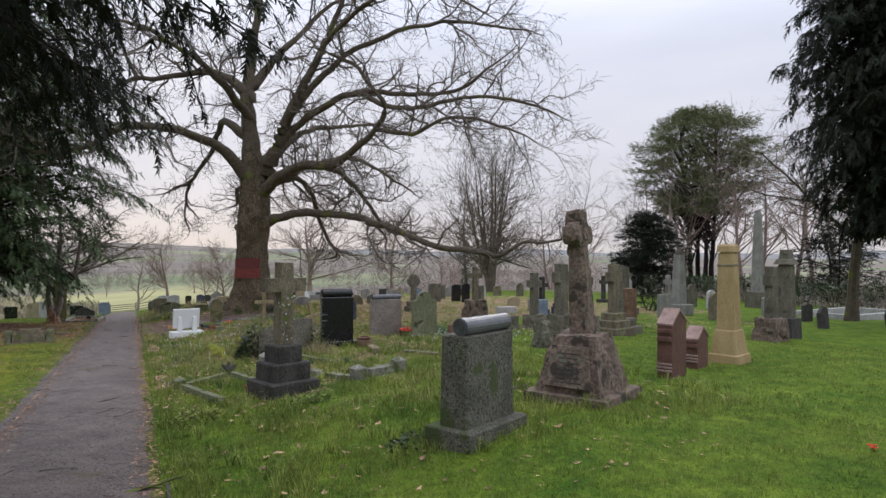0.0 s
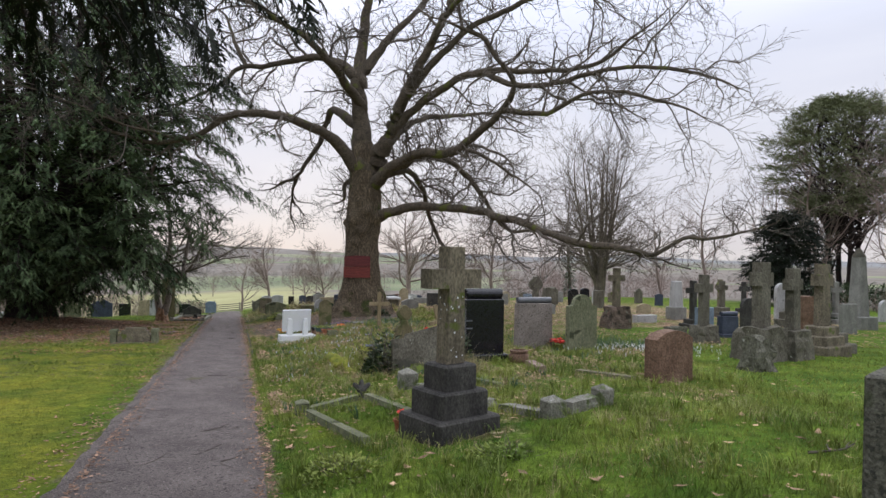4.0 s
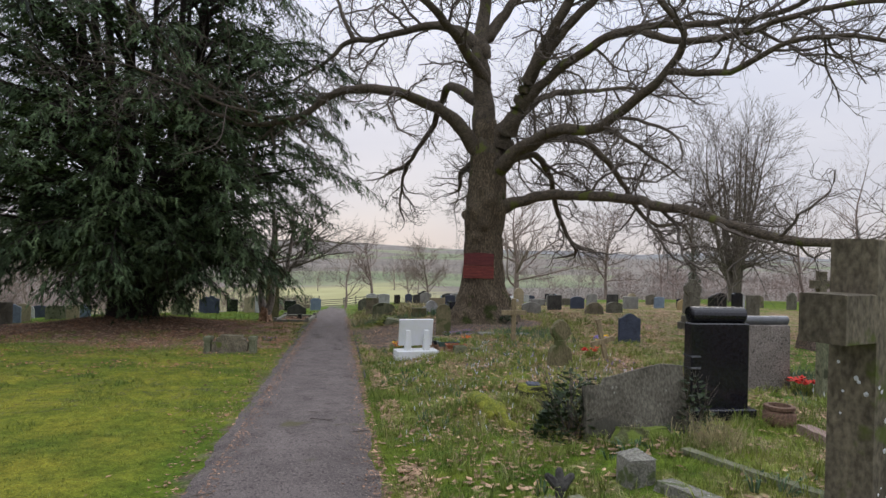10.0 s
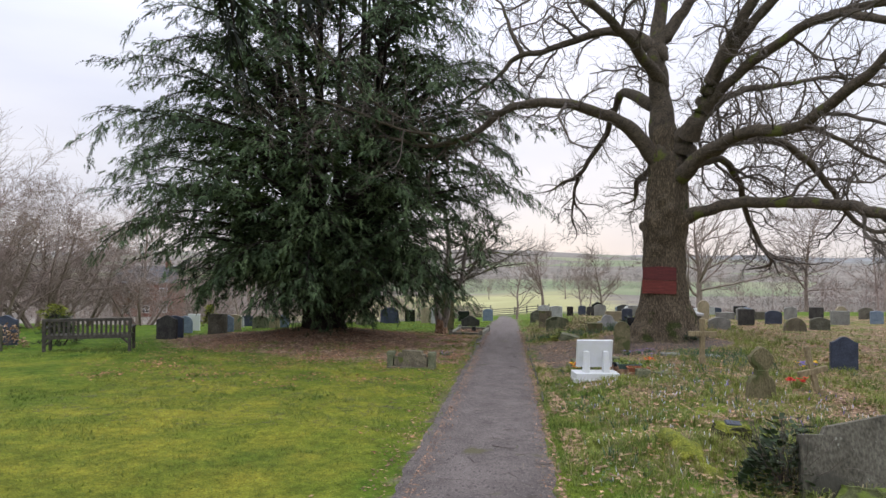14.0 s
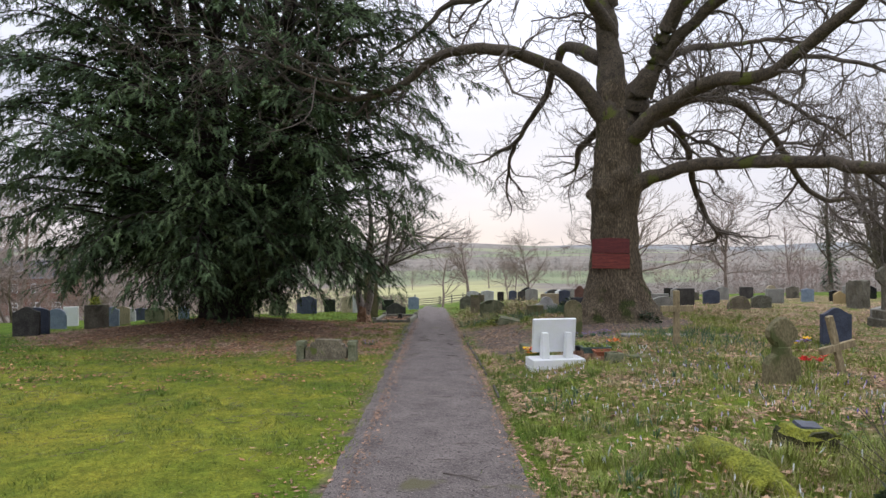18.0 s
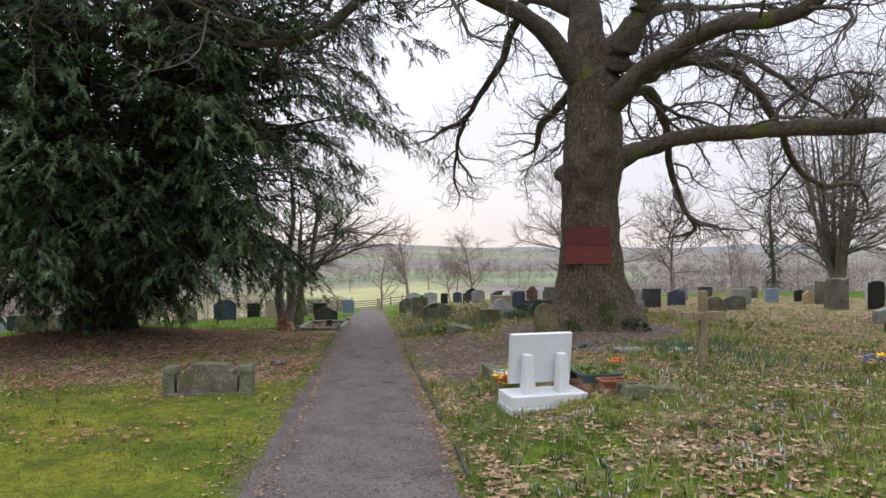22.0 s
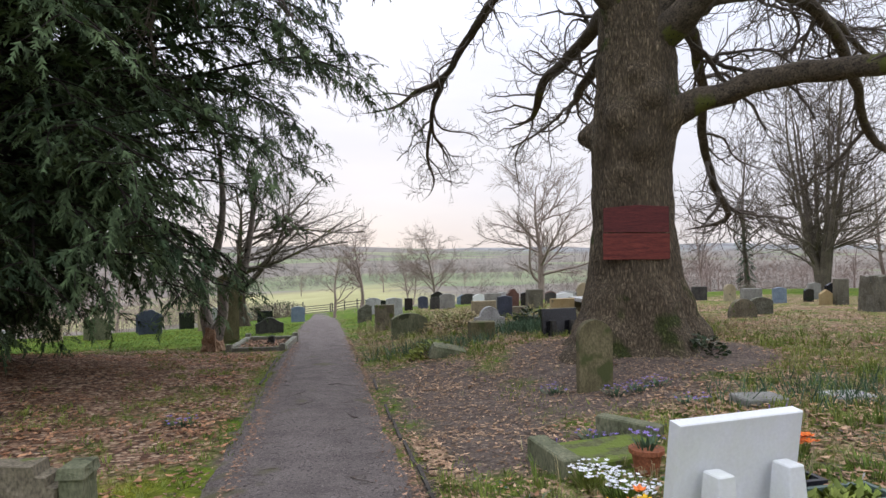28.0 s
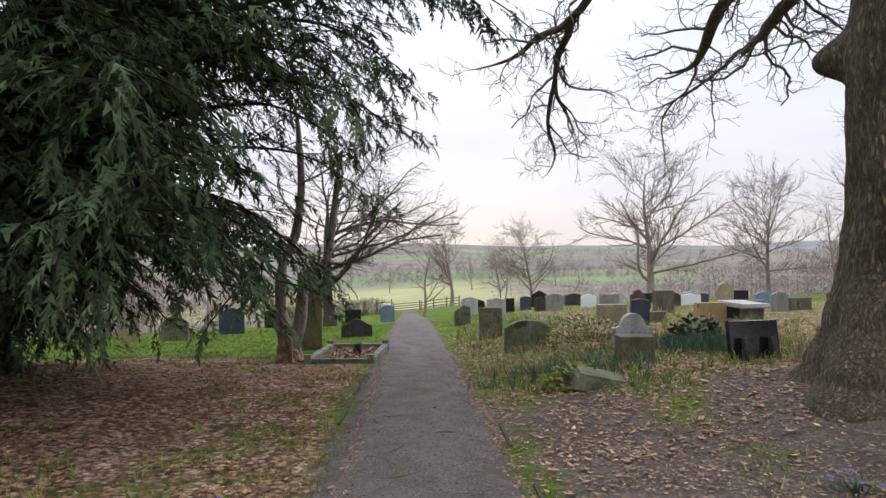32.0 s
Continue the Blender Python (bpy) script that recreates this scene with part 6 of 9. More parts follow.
oak_limb(11, ((0.3, 0.3, 4.9), (1.4, 1.0, 5.75), (2.53, 1.63, 5.92), (3.44, 1.94, 5.51), (4.19, 2.52, 4.83), (4.91, 3.49, 3.83), (5.6, 3.7, 3.3), (6.6, 4.2, 3.25), (7.0, 4.6, 2.5)), 0.17, 0.05)
oak_limb(12, ((0.5, -0.2, 5.9), (1.6, -0.8, 7.0), (2.9, -1.4, 7.9), (4.2, -2.0, 8.2), (5.7, -2.5, 8.1), (7.2, -3.0, 8.0), (8.3, -3.6, 8.6), (9.6, -4.0, 9.6)), 0.2, 0.03)
oak_limb(13, ((1.5, -1.0, 7.6), (3.0, -1.5, 9.2), (4.8, -2.0, 10.2), (6.6, -2.6, 10.6), (8.6, -3.2, 10.4), (10.4, -4.0, 9.9)), 0.16, 0.03, swell=1.0)
oak_limb(14, ((0.2, 0.3, 5.6), (1.5, 2.5, 7.5), (3.0, 4.5, 8.2), (5.0, 6.0, 8.6), (7.0, 7.0, 8.2)), 0.18, 0.03)
oak_limb(15, ((-0.1, 0.2, 8.8), (1.4, 1.0, 11.0), (3.0, 1.5, 12.8), (5.0, 1.5, 14.0)), 0.17, 0.03)
oak_limb(16, ((-0.2, -0.2, 7.6), (-1.5, -2.5, 9.0), (-2.8, -4.5, 9.4), (-4.0, -6.0, 9.0)), 0.15, 0.03)
oak_limb(17, ((0.3, 0.3, 5.1), (1.8, 2.0, 5.9), (3.2, 3.4, 6.6), (4.6, 4.4, 6.4), (6.0, 5.4, 5.6), (7.2, 6.0, 5.0)), 0.17, 0.03)
oak_limb(18, ((4.2, -2.0, 8.15), (5.2, -3.2, 7.4), (6.4, -4.4, 7.2), (7.8, -5.4, 7.4), (9.2, -6.4, 6.9), (10.4, -7.2, 6.2)), 0.12, 0.03, swell=1.0)
oak_limb(19, ((4.6, -3.8, 6.5), (5.8, -4.6, 6.3), (7.0, -5.6, 6.6), (8.4, -6.4, 6.2), (9.6, -7.2, 5.4)), 0.10, 0.025, swell=1.0)
oak_limb(20, ((2.3, -1.6, 9.2), (3.4, -3.2, 10.2), (5.0, -4.6, 10.8), (6.8, -5.6, 10.4), (8.4, -6.2, 9.4)), 0.12, 0.03, swell=1.0)

oak_limb(26, ((-6.2, -2.6, 5.75), (-7.4, -3.5, 6.7), (-8.6, -4.4, 8.0), (-9.4, -5.0, 9.4)), 0.06, 0.015, swell=1.0)
oak_limb(27, ((-5.6, -2.3, 5.9), (-6.8, -3.6, 6.0), (-8.2, -4.8, 6.6), (-10.0, -5.6, 6.8)), 0.055, 0.015, swell=1.0)

# the red board fixed across the trunk
bd = thing("red_board", -7.31, 23.62, 0.50, 8, "red-stained board of two planks fixed to the oak", "board")
part("plank", slab_bm([(-0.455, 0.0), (0.455, 0.0), (0.455, 0.36), (-0.455, 0.375)], 0.035, 0.006), M["mahogany"], bd)
part("plank", slab_bm([(-0.445, 0.388), (0.45, 0.374), (0.45, 0.735), (0.0, 0.765), (-0.445, 0.73)], 0.03, 0.006, y=0.006), M["darkmahogany"], bd)
part("batten", block_bm(0.07, 0.24, 0.6, x=-0.2, y=0.13, z=0.05, bev=0.004), M["wood"], bd)
part("batten", block_bm(0.07, 0.24, 0.6, x=0.2, y=0.13, z=0.05, bev=0.004), M["wood"], bd)


# ---- evergreens ----
def spray(V, F, rnd, p, d, size, droop):
    """A flat plume of needles: narrow leaflets in two rows along a drooping axis."""
    d = Vector((d.x, d.y, d.z - droop)).normalized()
    side = d.cross(Vector((rnd.gauss(0, 0.35), rnd.gauss(0, 0.35), 1))).normalized()
    q = p.copy()
    n = 4
    for i in range(n):
        d = (d + Vector((0, 0, -0.13))).normalized()
        q2 = q + d * (size / n)
        w = size * 0.34 * (1 - 0.6 * i / n)
        for s in (-1, 1):
            tip = q2 + side * (s * w) + d * (size * 0.16) + Vector((0, 0, -0.10 * size))
            b = len(V)
            V.extend((tuple(q), tuple(q2), tuple(tip)))
            F.append((b, b + 1, b + 2))
        q = q2
    b = len(V)
    V.extend((tuple(q - side * size * 0.05), tuple(q + side * size * 0.05), tuple(q + d * size * 0.35)))
    F.append((b, b + 1, b + 2))


def sprig(V, F, rnd, p, d, size):
    """A fine feathery shoot: a thin axis with three narrow leaflets."""
    d = d.normalized()
    x, y = perp(d)
    a = rnd.uniform(0, 6.283)
    side = x * math.cos(a) + y * math.sin(a)
    b = len(V)
    V.extend((tuple(p - side * (size * 0.05)), tuple(p + side * (size * 0.05)), tuple(p + d * size)))
    F.append((b, b + 1, b + 2))
    for f, s in ((0.12, 1), (0.28, -1), (0.45, 1)):
        q = p + d * (size * f)
        b = len(V)
        w = size * (0.27 - 0.14 * f)
        V.extend((tuple(q), tuple(q + d * (size * 0.14)), tuple(q + d * (size * 0.38) + side * (s * w))))
        F.append((b, b + 1, b + 2))


def evergreen(name, x, y, label, height, reach, low, seed, pads, needles, stems=5, size=0.28, trunk_r=0.3, spread_stem=0.5, sink=0.1, bias=None, hang=0.5, pad=0.9, each=60, inner=0.35, stem_top=0.95, rise=0.3, limb_r=0.03):
    """An evergreen tree: dark stems, thin boughs, and pads of fine sprigs that droop from the bough ends through the whole crown.
    reach(f, a): crown radius at the height fraction f, in the direction a."""
    rnd = random.Random(seed)
    tree = thing(name, x, y, land(x, y) - sink, 0, label, "tree")
    TV, TF, BV, BF = [], [], [], []
    tops = []
    for k in range(stems):
        a = 2 * math.pi * k / stems + rnd.uniform(-0.3, 0.3)
        foot = Vector((math.cos(a), math.sin(a), 0)) * (spread_stem * (0.9 if stems > 1 else 0))
        top = foot * rnd.uniform(1.0, 2.4) + Vector((0, 0, height * stem_top * rnd.uniform(0.78, 1.0)))
        mid = foot.lerp(top, 0.5) + Vector((rnd.gauss(0, 0.15), rnd.gauss(0, 0.15), 0))
        pts, rad = resample((foot, foot.lerp(mid, 0.4), mid, top), (trunk_r * 1.3, trunk_r, trunk_r * 0.7, trunk_r * 0.15), 0.5)
        tube(TV, TF, pts, rad, 9, ridge=0.35)
        tops.append(pts)
    mesh_of("trunk", TV, TF, M["yewbark"], tree, "", True)
    LV, LF = [], []
    for k in range(pads):
        f = (k + rnd.random()) / pads
        a = rnd.uniform(0, 2 * math.pi) if bias is None or rnd.random() > bias[1] else bias[0] + rnd.gauss(0, 0.7)
        full = reach(f, a)
        r = full * (inner + (1 - inner) * math.sqrt(rnd.random()))
        h = low + (height - low) * f + 0.3 * pad * rnd.uniform(-1, 1)
        if r > 0.5 * full and noise.noise((math.cos(a) * 2.3 + seed, math.sin(a) * 2.3, h * 0.55)) < -0.22:
            r *= 0.72
        out = Vector((math.cos(a), math.sin(a), 0))
        side = Vector((-math.sin(a), math.cos(a), 0))
        head = out * r + Vector((0, 0, h))
        root = min(tops[k % stems], key=lambda q: abs(q.z - max(h - r * rise * rnd.uniform(0.5, 1.5), 0.9)))
        mid = root.lerp(head, 0.55) + Vector((rnd.gauss(0, 0.05), rnd.gauss(0, 0.05), rnd.uniform(0.0, 0.12))) * r
        pts, rad = resample((root, mid, head), (limb_r + 0.006 * r, limb_r * 0.6 + 0.002 * r, 0.008), 0.7)
        tube(BV, BF, pts, rad, 4, cap=False)
        big = pad * rnd.uniform(0.6, 1.25)
        turn = rnd.gauss(0, 0.5)
        o = out * math.cos(turn) + side * math.sin(turn)
        s = side * math.cos(turn) - out * math.sin(turn)
        for _ in range(int(each * big / pad)):
            u, v = rnd.uniform(-0.7, 0.95), rnd.gauss(0, 0.36)
            sag = hang * (0.25 * u + 0.55 * (u * u + v * v)) * (1 if rnd.random() < 0.8 else 1.5)
            p = head + (o * u + s * v + Vector((0, 0, rnd.gauss(0.05, 0.13) - sag))) * big
            d = o * (0.35 + 0.6 * u) + s * (v * 1.2) + Vector((rnd.gauss(0, 0.6), rnd.gauss(0, 0.6), rnd.gauss(0.05, 0.4) - hang * rnd.uniform(0.1, 1.3)))
            sprig(LV, LF, rnd, p, d, size * rnd.uniform(0.6, 1.4))
        for _ in range(3):
            v = rnd.gauss(0, 0.4)
            e = head + (o * rnd.uniform(0.4, 0.9) + s * v + Vector((0, 0, -0.4 * hang))) * big
            tube(BV, BF, [head, head.lerp(e, 0.5) + Vector((0, 0, 0.06)), e], [0.012, 0.009, 0.004], 3, cap=False)
    tagged(mesh_of("branchwork", BV, BF, M["yewbark"], tree), kind="stuff")
    tagged(mesh_of("foliage", LV, LF, M[needles], tree), kind="stuff")
    return tree


def plume(V, F, rnd, p, d, size, pairs=4):
    """A flat feathery yew shoot: uneven leaflets in two rows along one drooping axis, all in one piece."""
    d = d.normalized()
    side = d.cross(Vector((rnd.gauss(0, 0.5), rnd.gauss(0, 0.5), 1))).normalized()
    b, q = len(V), p
    pts, tips = [p], []
    for i in range(pairs):
        d = (d + Vector((rnd.gauss(0, 0.10), rnd.gauss(0, 0.10), -0.13))).normalized()
        q = q + d * (size / pairs)
        pts.append(q)
        for k in (-1, 1):
            w = size * rnd.uniform(0.10, 0.34) * (1.05 - 0.16 * i)
            tips.append(q + side * (k * w) + d * (size * rnd.uniform(0.05, 0.2)) + Vector((0, 0, rnd.uniform(-0.14, 0.03) * size)))
    V.extend(tuple(v) for v in pts + tips)
    for i in range(pairs):
        F.append((b + i, b + i + 1, b + pairs + 1 + 2 * i))
        F.append((b + i, b + i + 1, b + pairs + 2 + 2 * i))


def yew(name, x, y, label, needles, reach, lo, hi, seed, boughs, stems=8, stem_r=0.2, foot_r=0.5, size=0.22, gap=0.2, sink=0.1, toward=None, hang=0.5, every=0.05, bark="yewbark", power=1.0, core=0.55, skirt=0):
    """A yew of many stems. Boughs rise from the stems and arch over; boughlets along them carry drooping plumes.
    reach(h, a): how far the crown goes at height h in the direction a; toward = (direction, spread) for a one-sided crown."""
    rnd = random.Random(seed)
    tree = thing(name, x, y, land(x, y) - sink, 0, label, "tree")
    lines = []
    for k in range(stems):
        a = 2 * math.pi * k / stems + rnd.uniform(-0.3, 0.3)
        out = Vector((math.cos(a), math.sin(a), 0))
        top = hi * rnd.uniform(0.72, 0.94)
        fan = rnd.uniform(0.12, 0.34)
        pts, rad = resample((out * foot_r, out * foot_r * 0.95 + Vector((0, 0, top * 0.12)), out * (foot_r + fan * top * 0.35) + Vector((rnd.gauss(0, 0.2), rnd.gauss(0, 0.2), top * 0.5)), out * (foot_r + fan * top * 0.5) + Vector((0, 0, top))),
                            (stem_r * 1.5, stem_r * 1.1, stem_r * 0.7, 0.03), 0.4)
        V, F = [], []
        tube(V, F, pts, rad, 10, ridge=0.45)
        mesh_of("trunk", V, F, M[bark], tree, "", True)
        lines.append(pts)
    LV, LF, BV, BF = [], [], [], []
    for k in range(boughs):
        h = lo + (hi - lo) * ((k + rnd.random()) / boughs) ** power
        a = 2.39996 * k + rnd.uniform(-0.35, 0.35) if toward is None else toward[0] + rnd.gauss(0, toward[1])
        r = reach(h, a) * rnd.uniform(0.74, 1.04)
        out, side = Vector((math.cos(a), math.sin(a), 0)), Vector((-math.sin(a), math.cos(a), 0))
        start = max(min(h - r * rnd.uniform(0.10, 0.36), hi * 0.9), 1.3 + 1.1 * rnd.random())
        stem = max(lines, key=lambda ln: ln[len(ln) // 3].dot(out) + rnd.uniform(0, 0.5))
        root = min(stem, key=lambda q: abs(q.z - start))
        tip = out * r + side * rnd.gauss(0, 0.08) * r + Vector((0, 0, h))
        mid = root.lerp(tip, 0.55) + Vector((0, 0, 0.10 * r + 0.25)) + side * rnd.gauss(0, 0.05) * r
        near = mid.lerp(tip, 0.6) + Vector((0, 0, 0.05 * r))
        pts, rad = resample((root, root.lerp(mid, 0.5) + Vector((rnd.gauss(0, 0.1), rnd.gauss(0, 0.1), 0.05 * r)), mid, near, tip), (0.035 + 0.008 * r, 0.028 + 0.006 * r, 0.03, 0.018, 0.006), 0.25)
        V, F = [], []
        tube(V, F, pts, rad, 6, cap=False, ridge=0.3)
        mesh_of("bough", V, F, M[bark], tree, "", True)
        n = len(pts)
        at = int(n * 0.16)
        turn = rnd.choice((-1, 1))
        while at < n:
            f = at / n
            d = (pts[min(at + 1, n - 1)] - pts[max(at - 1, 0)]).normalized()
            turn = -turn
            way = d * rnd.uniform(0.35, 0.9) + side * (turn * rnd.uniform(0.3, 1.0)) + Vector((0, 0, rnd.uniform(-0.25, 0.28)))
            ln = (0.7 + 0.14 * r) * rnd.uniform(0.6, 1.25) * (1.05 - 0.4 * f)
            deep = smooth(0.62, 0.45, f)
            w, q = shoot(rnd, pts[at], way, ln, 0.013, 5, 0.12, -0.10 * hang)
            tube(BV, BF, w, q, 3, cap=False)
            steps = max(4, int(ln / (every * (1 + 1.1 * deep))))
            for j in range(steps):
                t = (j + 0.6) / steps * (len(w) - 1.001)
                g = w[int(t)].lerp(w[int(t) + 1], t % 1)
                e = (w[int(t) + 1] - w[int(t)]).normalized()
                x2 = e.cross(Vector((0, 0, 1)))
                sd = x2 * (rnd.choice((-1, 1)) * rnd.uniform(0.15, 1.0))
                plume(LV, LF, rnd, g + Vector((rnd.gauss(0, 0.05), rnd.gauss(0, 0.05), rnd.gauss(0, 0.06))), e * rnd.uniform(0.3, 0.9) + sd + Vector((0, 0, rnd.uniform(-0.9, 0.22) * hang)), size * rnd.uniform(0.5, 1.25) * (1 + core * deep), 5 if deep < 0.5 else 3)
            plume(LV, LF, rnd, w[-1], w[-1] - w[-2], size)
            at += max(1, round(gap * rnd.uniform(0.6, 1.4) / 0.25 * (0.8 + 0.4 * f)))
    for _ in range(skirt):                                 # thin shoots hanging low round the stems
        a, r = rnd.uniform(0, 6.283), foot_r + 0.1 + 1.7 * rnd.random() ** 1.5
        out = Vector((math.cos(a), math.sin(a), 0))
        w, q = shoot(rnd, out * r + Vector((0, 0, rnd.uniform(1.2, 3.0))), out * rnd.uniform(-0.1, 0.7) + Vector((rnd.gauss(0, 0.3), rnd.gauss(0, 0.3), -0.5)), rnd.uniform(0.8, 1.7), 0.012, 6, 0.16, -0.08)
        tube(BV, BF, w, q, 3, cap=False)
        for k in range(26):
            t = rnd.uniform(0.2, len(w) - 1.001)
            g, e = w[int(t)].lerp(w[int(t) + 1], t % 1), w[int(t) + 1] - w[int(t)]
            way = e.normalized() * 0.6 + Vector((rnd.gauss(0, 0.6), rnd.gauss(0, 0.6), rnd.gauss(-0.1, 0.3)))
            if k % 3 == 0:
                tw, tq = shoot(rnd, g, way, rnd.uniform(0.2, 0.45), 0.005, 3, 0.2, -0.03)
                tube(BV, BF, tw, tq, 3, cap=False)
                plume(LV, LF, rnd, tw[-1], tw[-1] - tw[-2], size * 0.7)
            else:
                plume(LV, LF, rnd, g, way, size * rnd.uniform(0.5, 1.0), 3)
    tagged(mesh_of("branchwork", BV, BF, M[bark], tree), kind="stuff")
    tagged(mesh_of("foliage", LV, LF, M[needles], tree), kind="stuff")
    return tree


YEW_FORM = ((1.5, 5.6), (2.6, 6.7), (4.2, 7.4), (5.8, 7.6), (8.0, 7.3), (9.8, 6.9), (11.0, 6.2), (12.2, 5.2), (14.0, 3.6), (16.0, 1.2), (17.0, 0.5))


def profile(rows, h):
    for (h0, r0), (h1, r1) in zip(rows, rows[1:]):
        if h <= h1:
            return r0 + (r1 - r0) * (h - h0) / (h1 - h0)
    return rows[-1][1]


def yew_reach(h, a):
    off = abs((a - 1.3 + math.pi) % (2 * math.pi) - math.pi)
    clear = 0.56 * smooth(0.75, 0.3, off) * smooth(5.2, 3.4, h)      # cut back over the forked tree
    side = abs((a - 0.5 + math.pi) % (2 * math.pi) - math.pi)
    bulge = 1 + 0.10 * smooth(0.9, 0.3, side) * smooth(4.2, 5.4, h) * smooth(11.0, 9.0, h)
    return 0.87 * bulge * profile(YEW_FORM, h) * (1 - clear) * (1 + 0.07 * math.sin(3 * a + 1.0) + 0.05 * math.sin(7 * a + 1.3 * h))


def path_yew_reach(h, a):
    side = smooth(0.95, 0.5, abs((a - 0.78 + math.pi) % (2 * math.pi) - math.pi))
    return (2.0 + 4.0 * side) * (1 - (max(h - 2.6, 0) / 8.0) ** 1.8) + 0.3


def dark_conifer_reach(h, a):
    return profile(((3.0, 1.0), (4.2, 1.9), (6.0, 2.8), (9.0, 3.2), (13.0, 2.8), (17.0, 1.0)), h)


yew("yew_tree", -18.6, 22.3, "broad dark green yew with drooping feathery boughs and many dark stems", "yew", yew_reach, 1.2, 15.8, 101, 310, stems=10, stem_r=0.22, foot_r=0.5, size=0.28, every=0.062, power=1.42, skirt=230)
# the path-side yew gets its backlit shade from the near-black needle colour
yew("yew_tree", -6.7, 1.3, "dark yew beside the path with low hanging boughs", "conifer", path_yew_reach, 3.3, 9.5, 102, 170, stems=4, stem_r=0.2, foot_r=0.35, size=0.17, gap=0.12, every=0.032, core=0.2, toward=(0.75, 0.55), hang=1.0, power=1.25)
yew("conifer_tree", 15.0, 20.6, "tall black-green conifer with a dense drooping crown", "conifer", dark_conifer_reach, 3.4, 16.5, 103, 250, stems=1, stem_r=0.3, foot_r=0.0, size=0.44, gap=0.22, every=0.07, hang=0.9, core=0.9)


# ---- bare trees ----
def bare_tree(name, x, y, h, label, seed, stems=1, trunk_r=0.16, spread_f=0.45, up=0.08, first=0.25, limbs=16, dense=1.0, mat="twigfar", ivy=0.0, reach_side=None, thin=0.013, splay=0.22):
    """A leafless tree: a trunk or several, limbs, branches and twigs."""
    rnd = random.Random(seed)
    tree = thing(name, x, y, land(x, y) - 0.1, 0, label, "tree")
    TV, TF = [], []
    lists = [([], []), ([], [])]
    IV, IF = [], []
    k_h = h / 8.0
    for s in range(stems):
        lean = Vector((rnd.gauss(0, 0.08), rnd.gauss(0, 0.08), 1)) if stems == 1 else Vector((math.cos(6.28 * s / stems) * splay, math.sin(6.28 * s / stems) * splay, 1))
        pts, rad = shoot(rnd, Vector((lean.x * 0.8, lean.y * 0.8, 0)), lean, h * 0.86, trunk_r, 10, 0.06, 0.04)
        rad = [trunk_r * (1 - 0.93 * k / 10) for k in range(11)]
        rad[0] *= 1.4
        tube(TV, TF, pts, rad, 8, ridge=0.2)
        for k in range(limbs // stems):
            f = first + (1 - first) * (k + rnd.random()) / (limbs / stems)
            i = min(int(f * 10), 9)
            p = pts[i].lerp(pts[i + 1], f * 10 - i)
            a = rnd.uniform(0, 6.28)
            d = Vector((math.cos(a), math.sin(a), rnd.uniform(0.25, 1.0)))
            if reach_side and rnd.random() < 0.6:
                d = Vector((reach_side[0] + rnd.gauss(0, 0.3), reach_side[1] + rnd.gauss(0, 0.3), rnd.uniform(0.1, 0.6)))
            ln = h * spread_f * rnd.uniform(0.6, 1.1) * (1.15 - 0.6 * f)
            w, q = shoot(rnd, p, d, ln, rad[i] * 0.45, 7, 0.15, up)
            tube(TV, TF, w, q, 5, cap=False)
            ramify(rnd, lists, w, q, 0, (
                (0.36 * k_h / dense, 0.7 * k_h, 2.0 * k_h, 4, 3, 40, 0.13, up, 0.12),
                (0.20 * k_h / dense, 0.35 * k_h, 1.0 * k_h, 2, 3, 36, 0.12, up, 0.12)), thin)
        if ivy:
            for _ in range(int(500 * ivy)):
                f = rnd.uniform(0.02, 0.6)
                i = min(int(f * 10), 9)
                p = pts[i].lerp(pts[i + 1], f * 10 - i)
                a = rnd.uniform(0, 6.28)
                q = p + Vector((math.cos(a), math.sin(a), 0)) * (rad[i] + rnd.uniform(0, 0.35))
                spray(IV, IF, rnd, q, Vector((math.cos(a), math.sin(a), 0.2)), 0.4, 0.5)
    mesh_of("trunk", TV, TF, M["limb" if mat == "twig" else mat], tree)
    V, F = lists[0]
    off = len(V)
    mesh_of("crown", V + lists[1][0], F + [tuple(i + off for i in f) for f in lists[1][1]], M[mat], tree)
    if ivy:
        mesh_of("ivy", IV, IF, M["ivy"], tree)
    return tree


bare_tree("bare_tree", -37.4, 85.5, 10.5, "bare spreading tree standing beside the field gate", 201, 1, 0.24, 0.46, 0.06, 0.22, limbs=26, dense=1.2, thin=0.014)
bare_tree("bare_tree", -20.6, 60.0, 6.2, "small round-headed bare tree below the graves", 202, 1, 0.14, 0.62, 0.0, 0.25, limbs=24, dense=1.15, thin=0.011)
bare_tree("bare_tree", -13.2, 61.5, 10.4, "bare tree with a pale trunk forking low into a wide fan", 203, 1, 0.27, 0.62, 0.05, 0.18, limbs=26, dense=1.3)
bare_tree("bare_tree", -31.0, 86.0, 8.0, "slender bare birch beyond the lower fence", 208, 1, 0.10, 0.32, 0.08, 0.25, limbs=18, dense=1.0, thin=0.011)
bare_tree("bare_tree", -5.4, 68.0, 9.6, "bare spreading tree below the churchyard", 204, 1, 0.18, 0.5, 0.05, limbs=26, dense=1.3)
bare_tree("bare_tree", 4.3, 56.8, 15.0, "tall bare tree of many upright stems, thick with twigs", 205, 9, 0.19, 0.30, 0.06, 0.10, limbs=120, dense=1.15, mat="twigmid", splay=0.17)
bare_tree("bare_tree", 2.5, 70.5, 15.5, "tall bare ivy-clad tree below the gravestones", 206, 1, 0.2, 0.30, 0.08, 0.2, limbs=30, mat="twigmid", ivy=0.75)
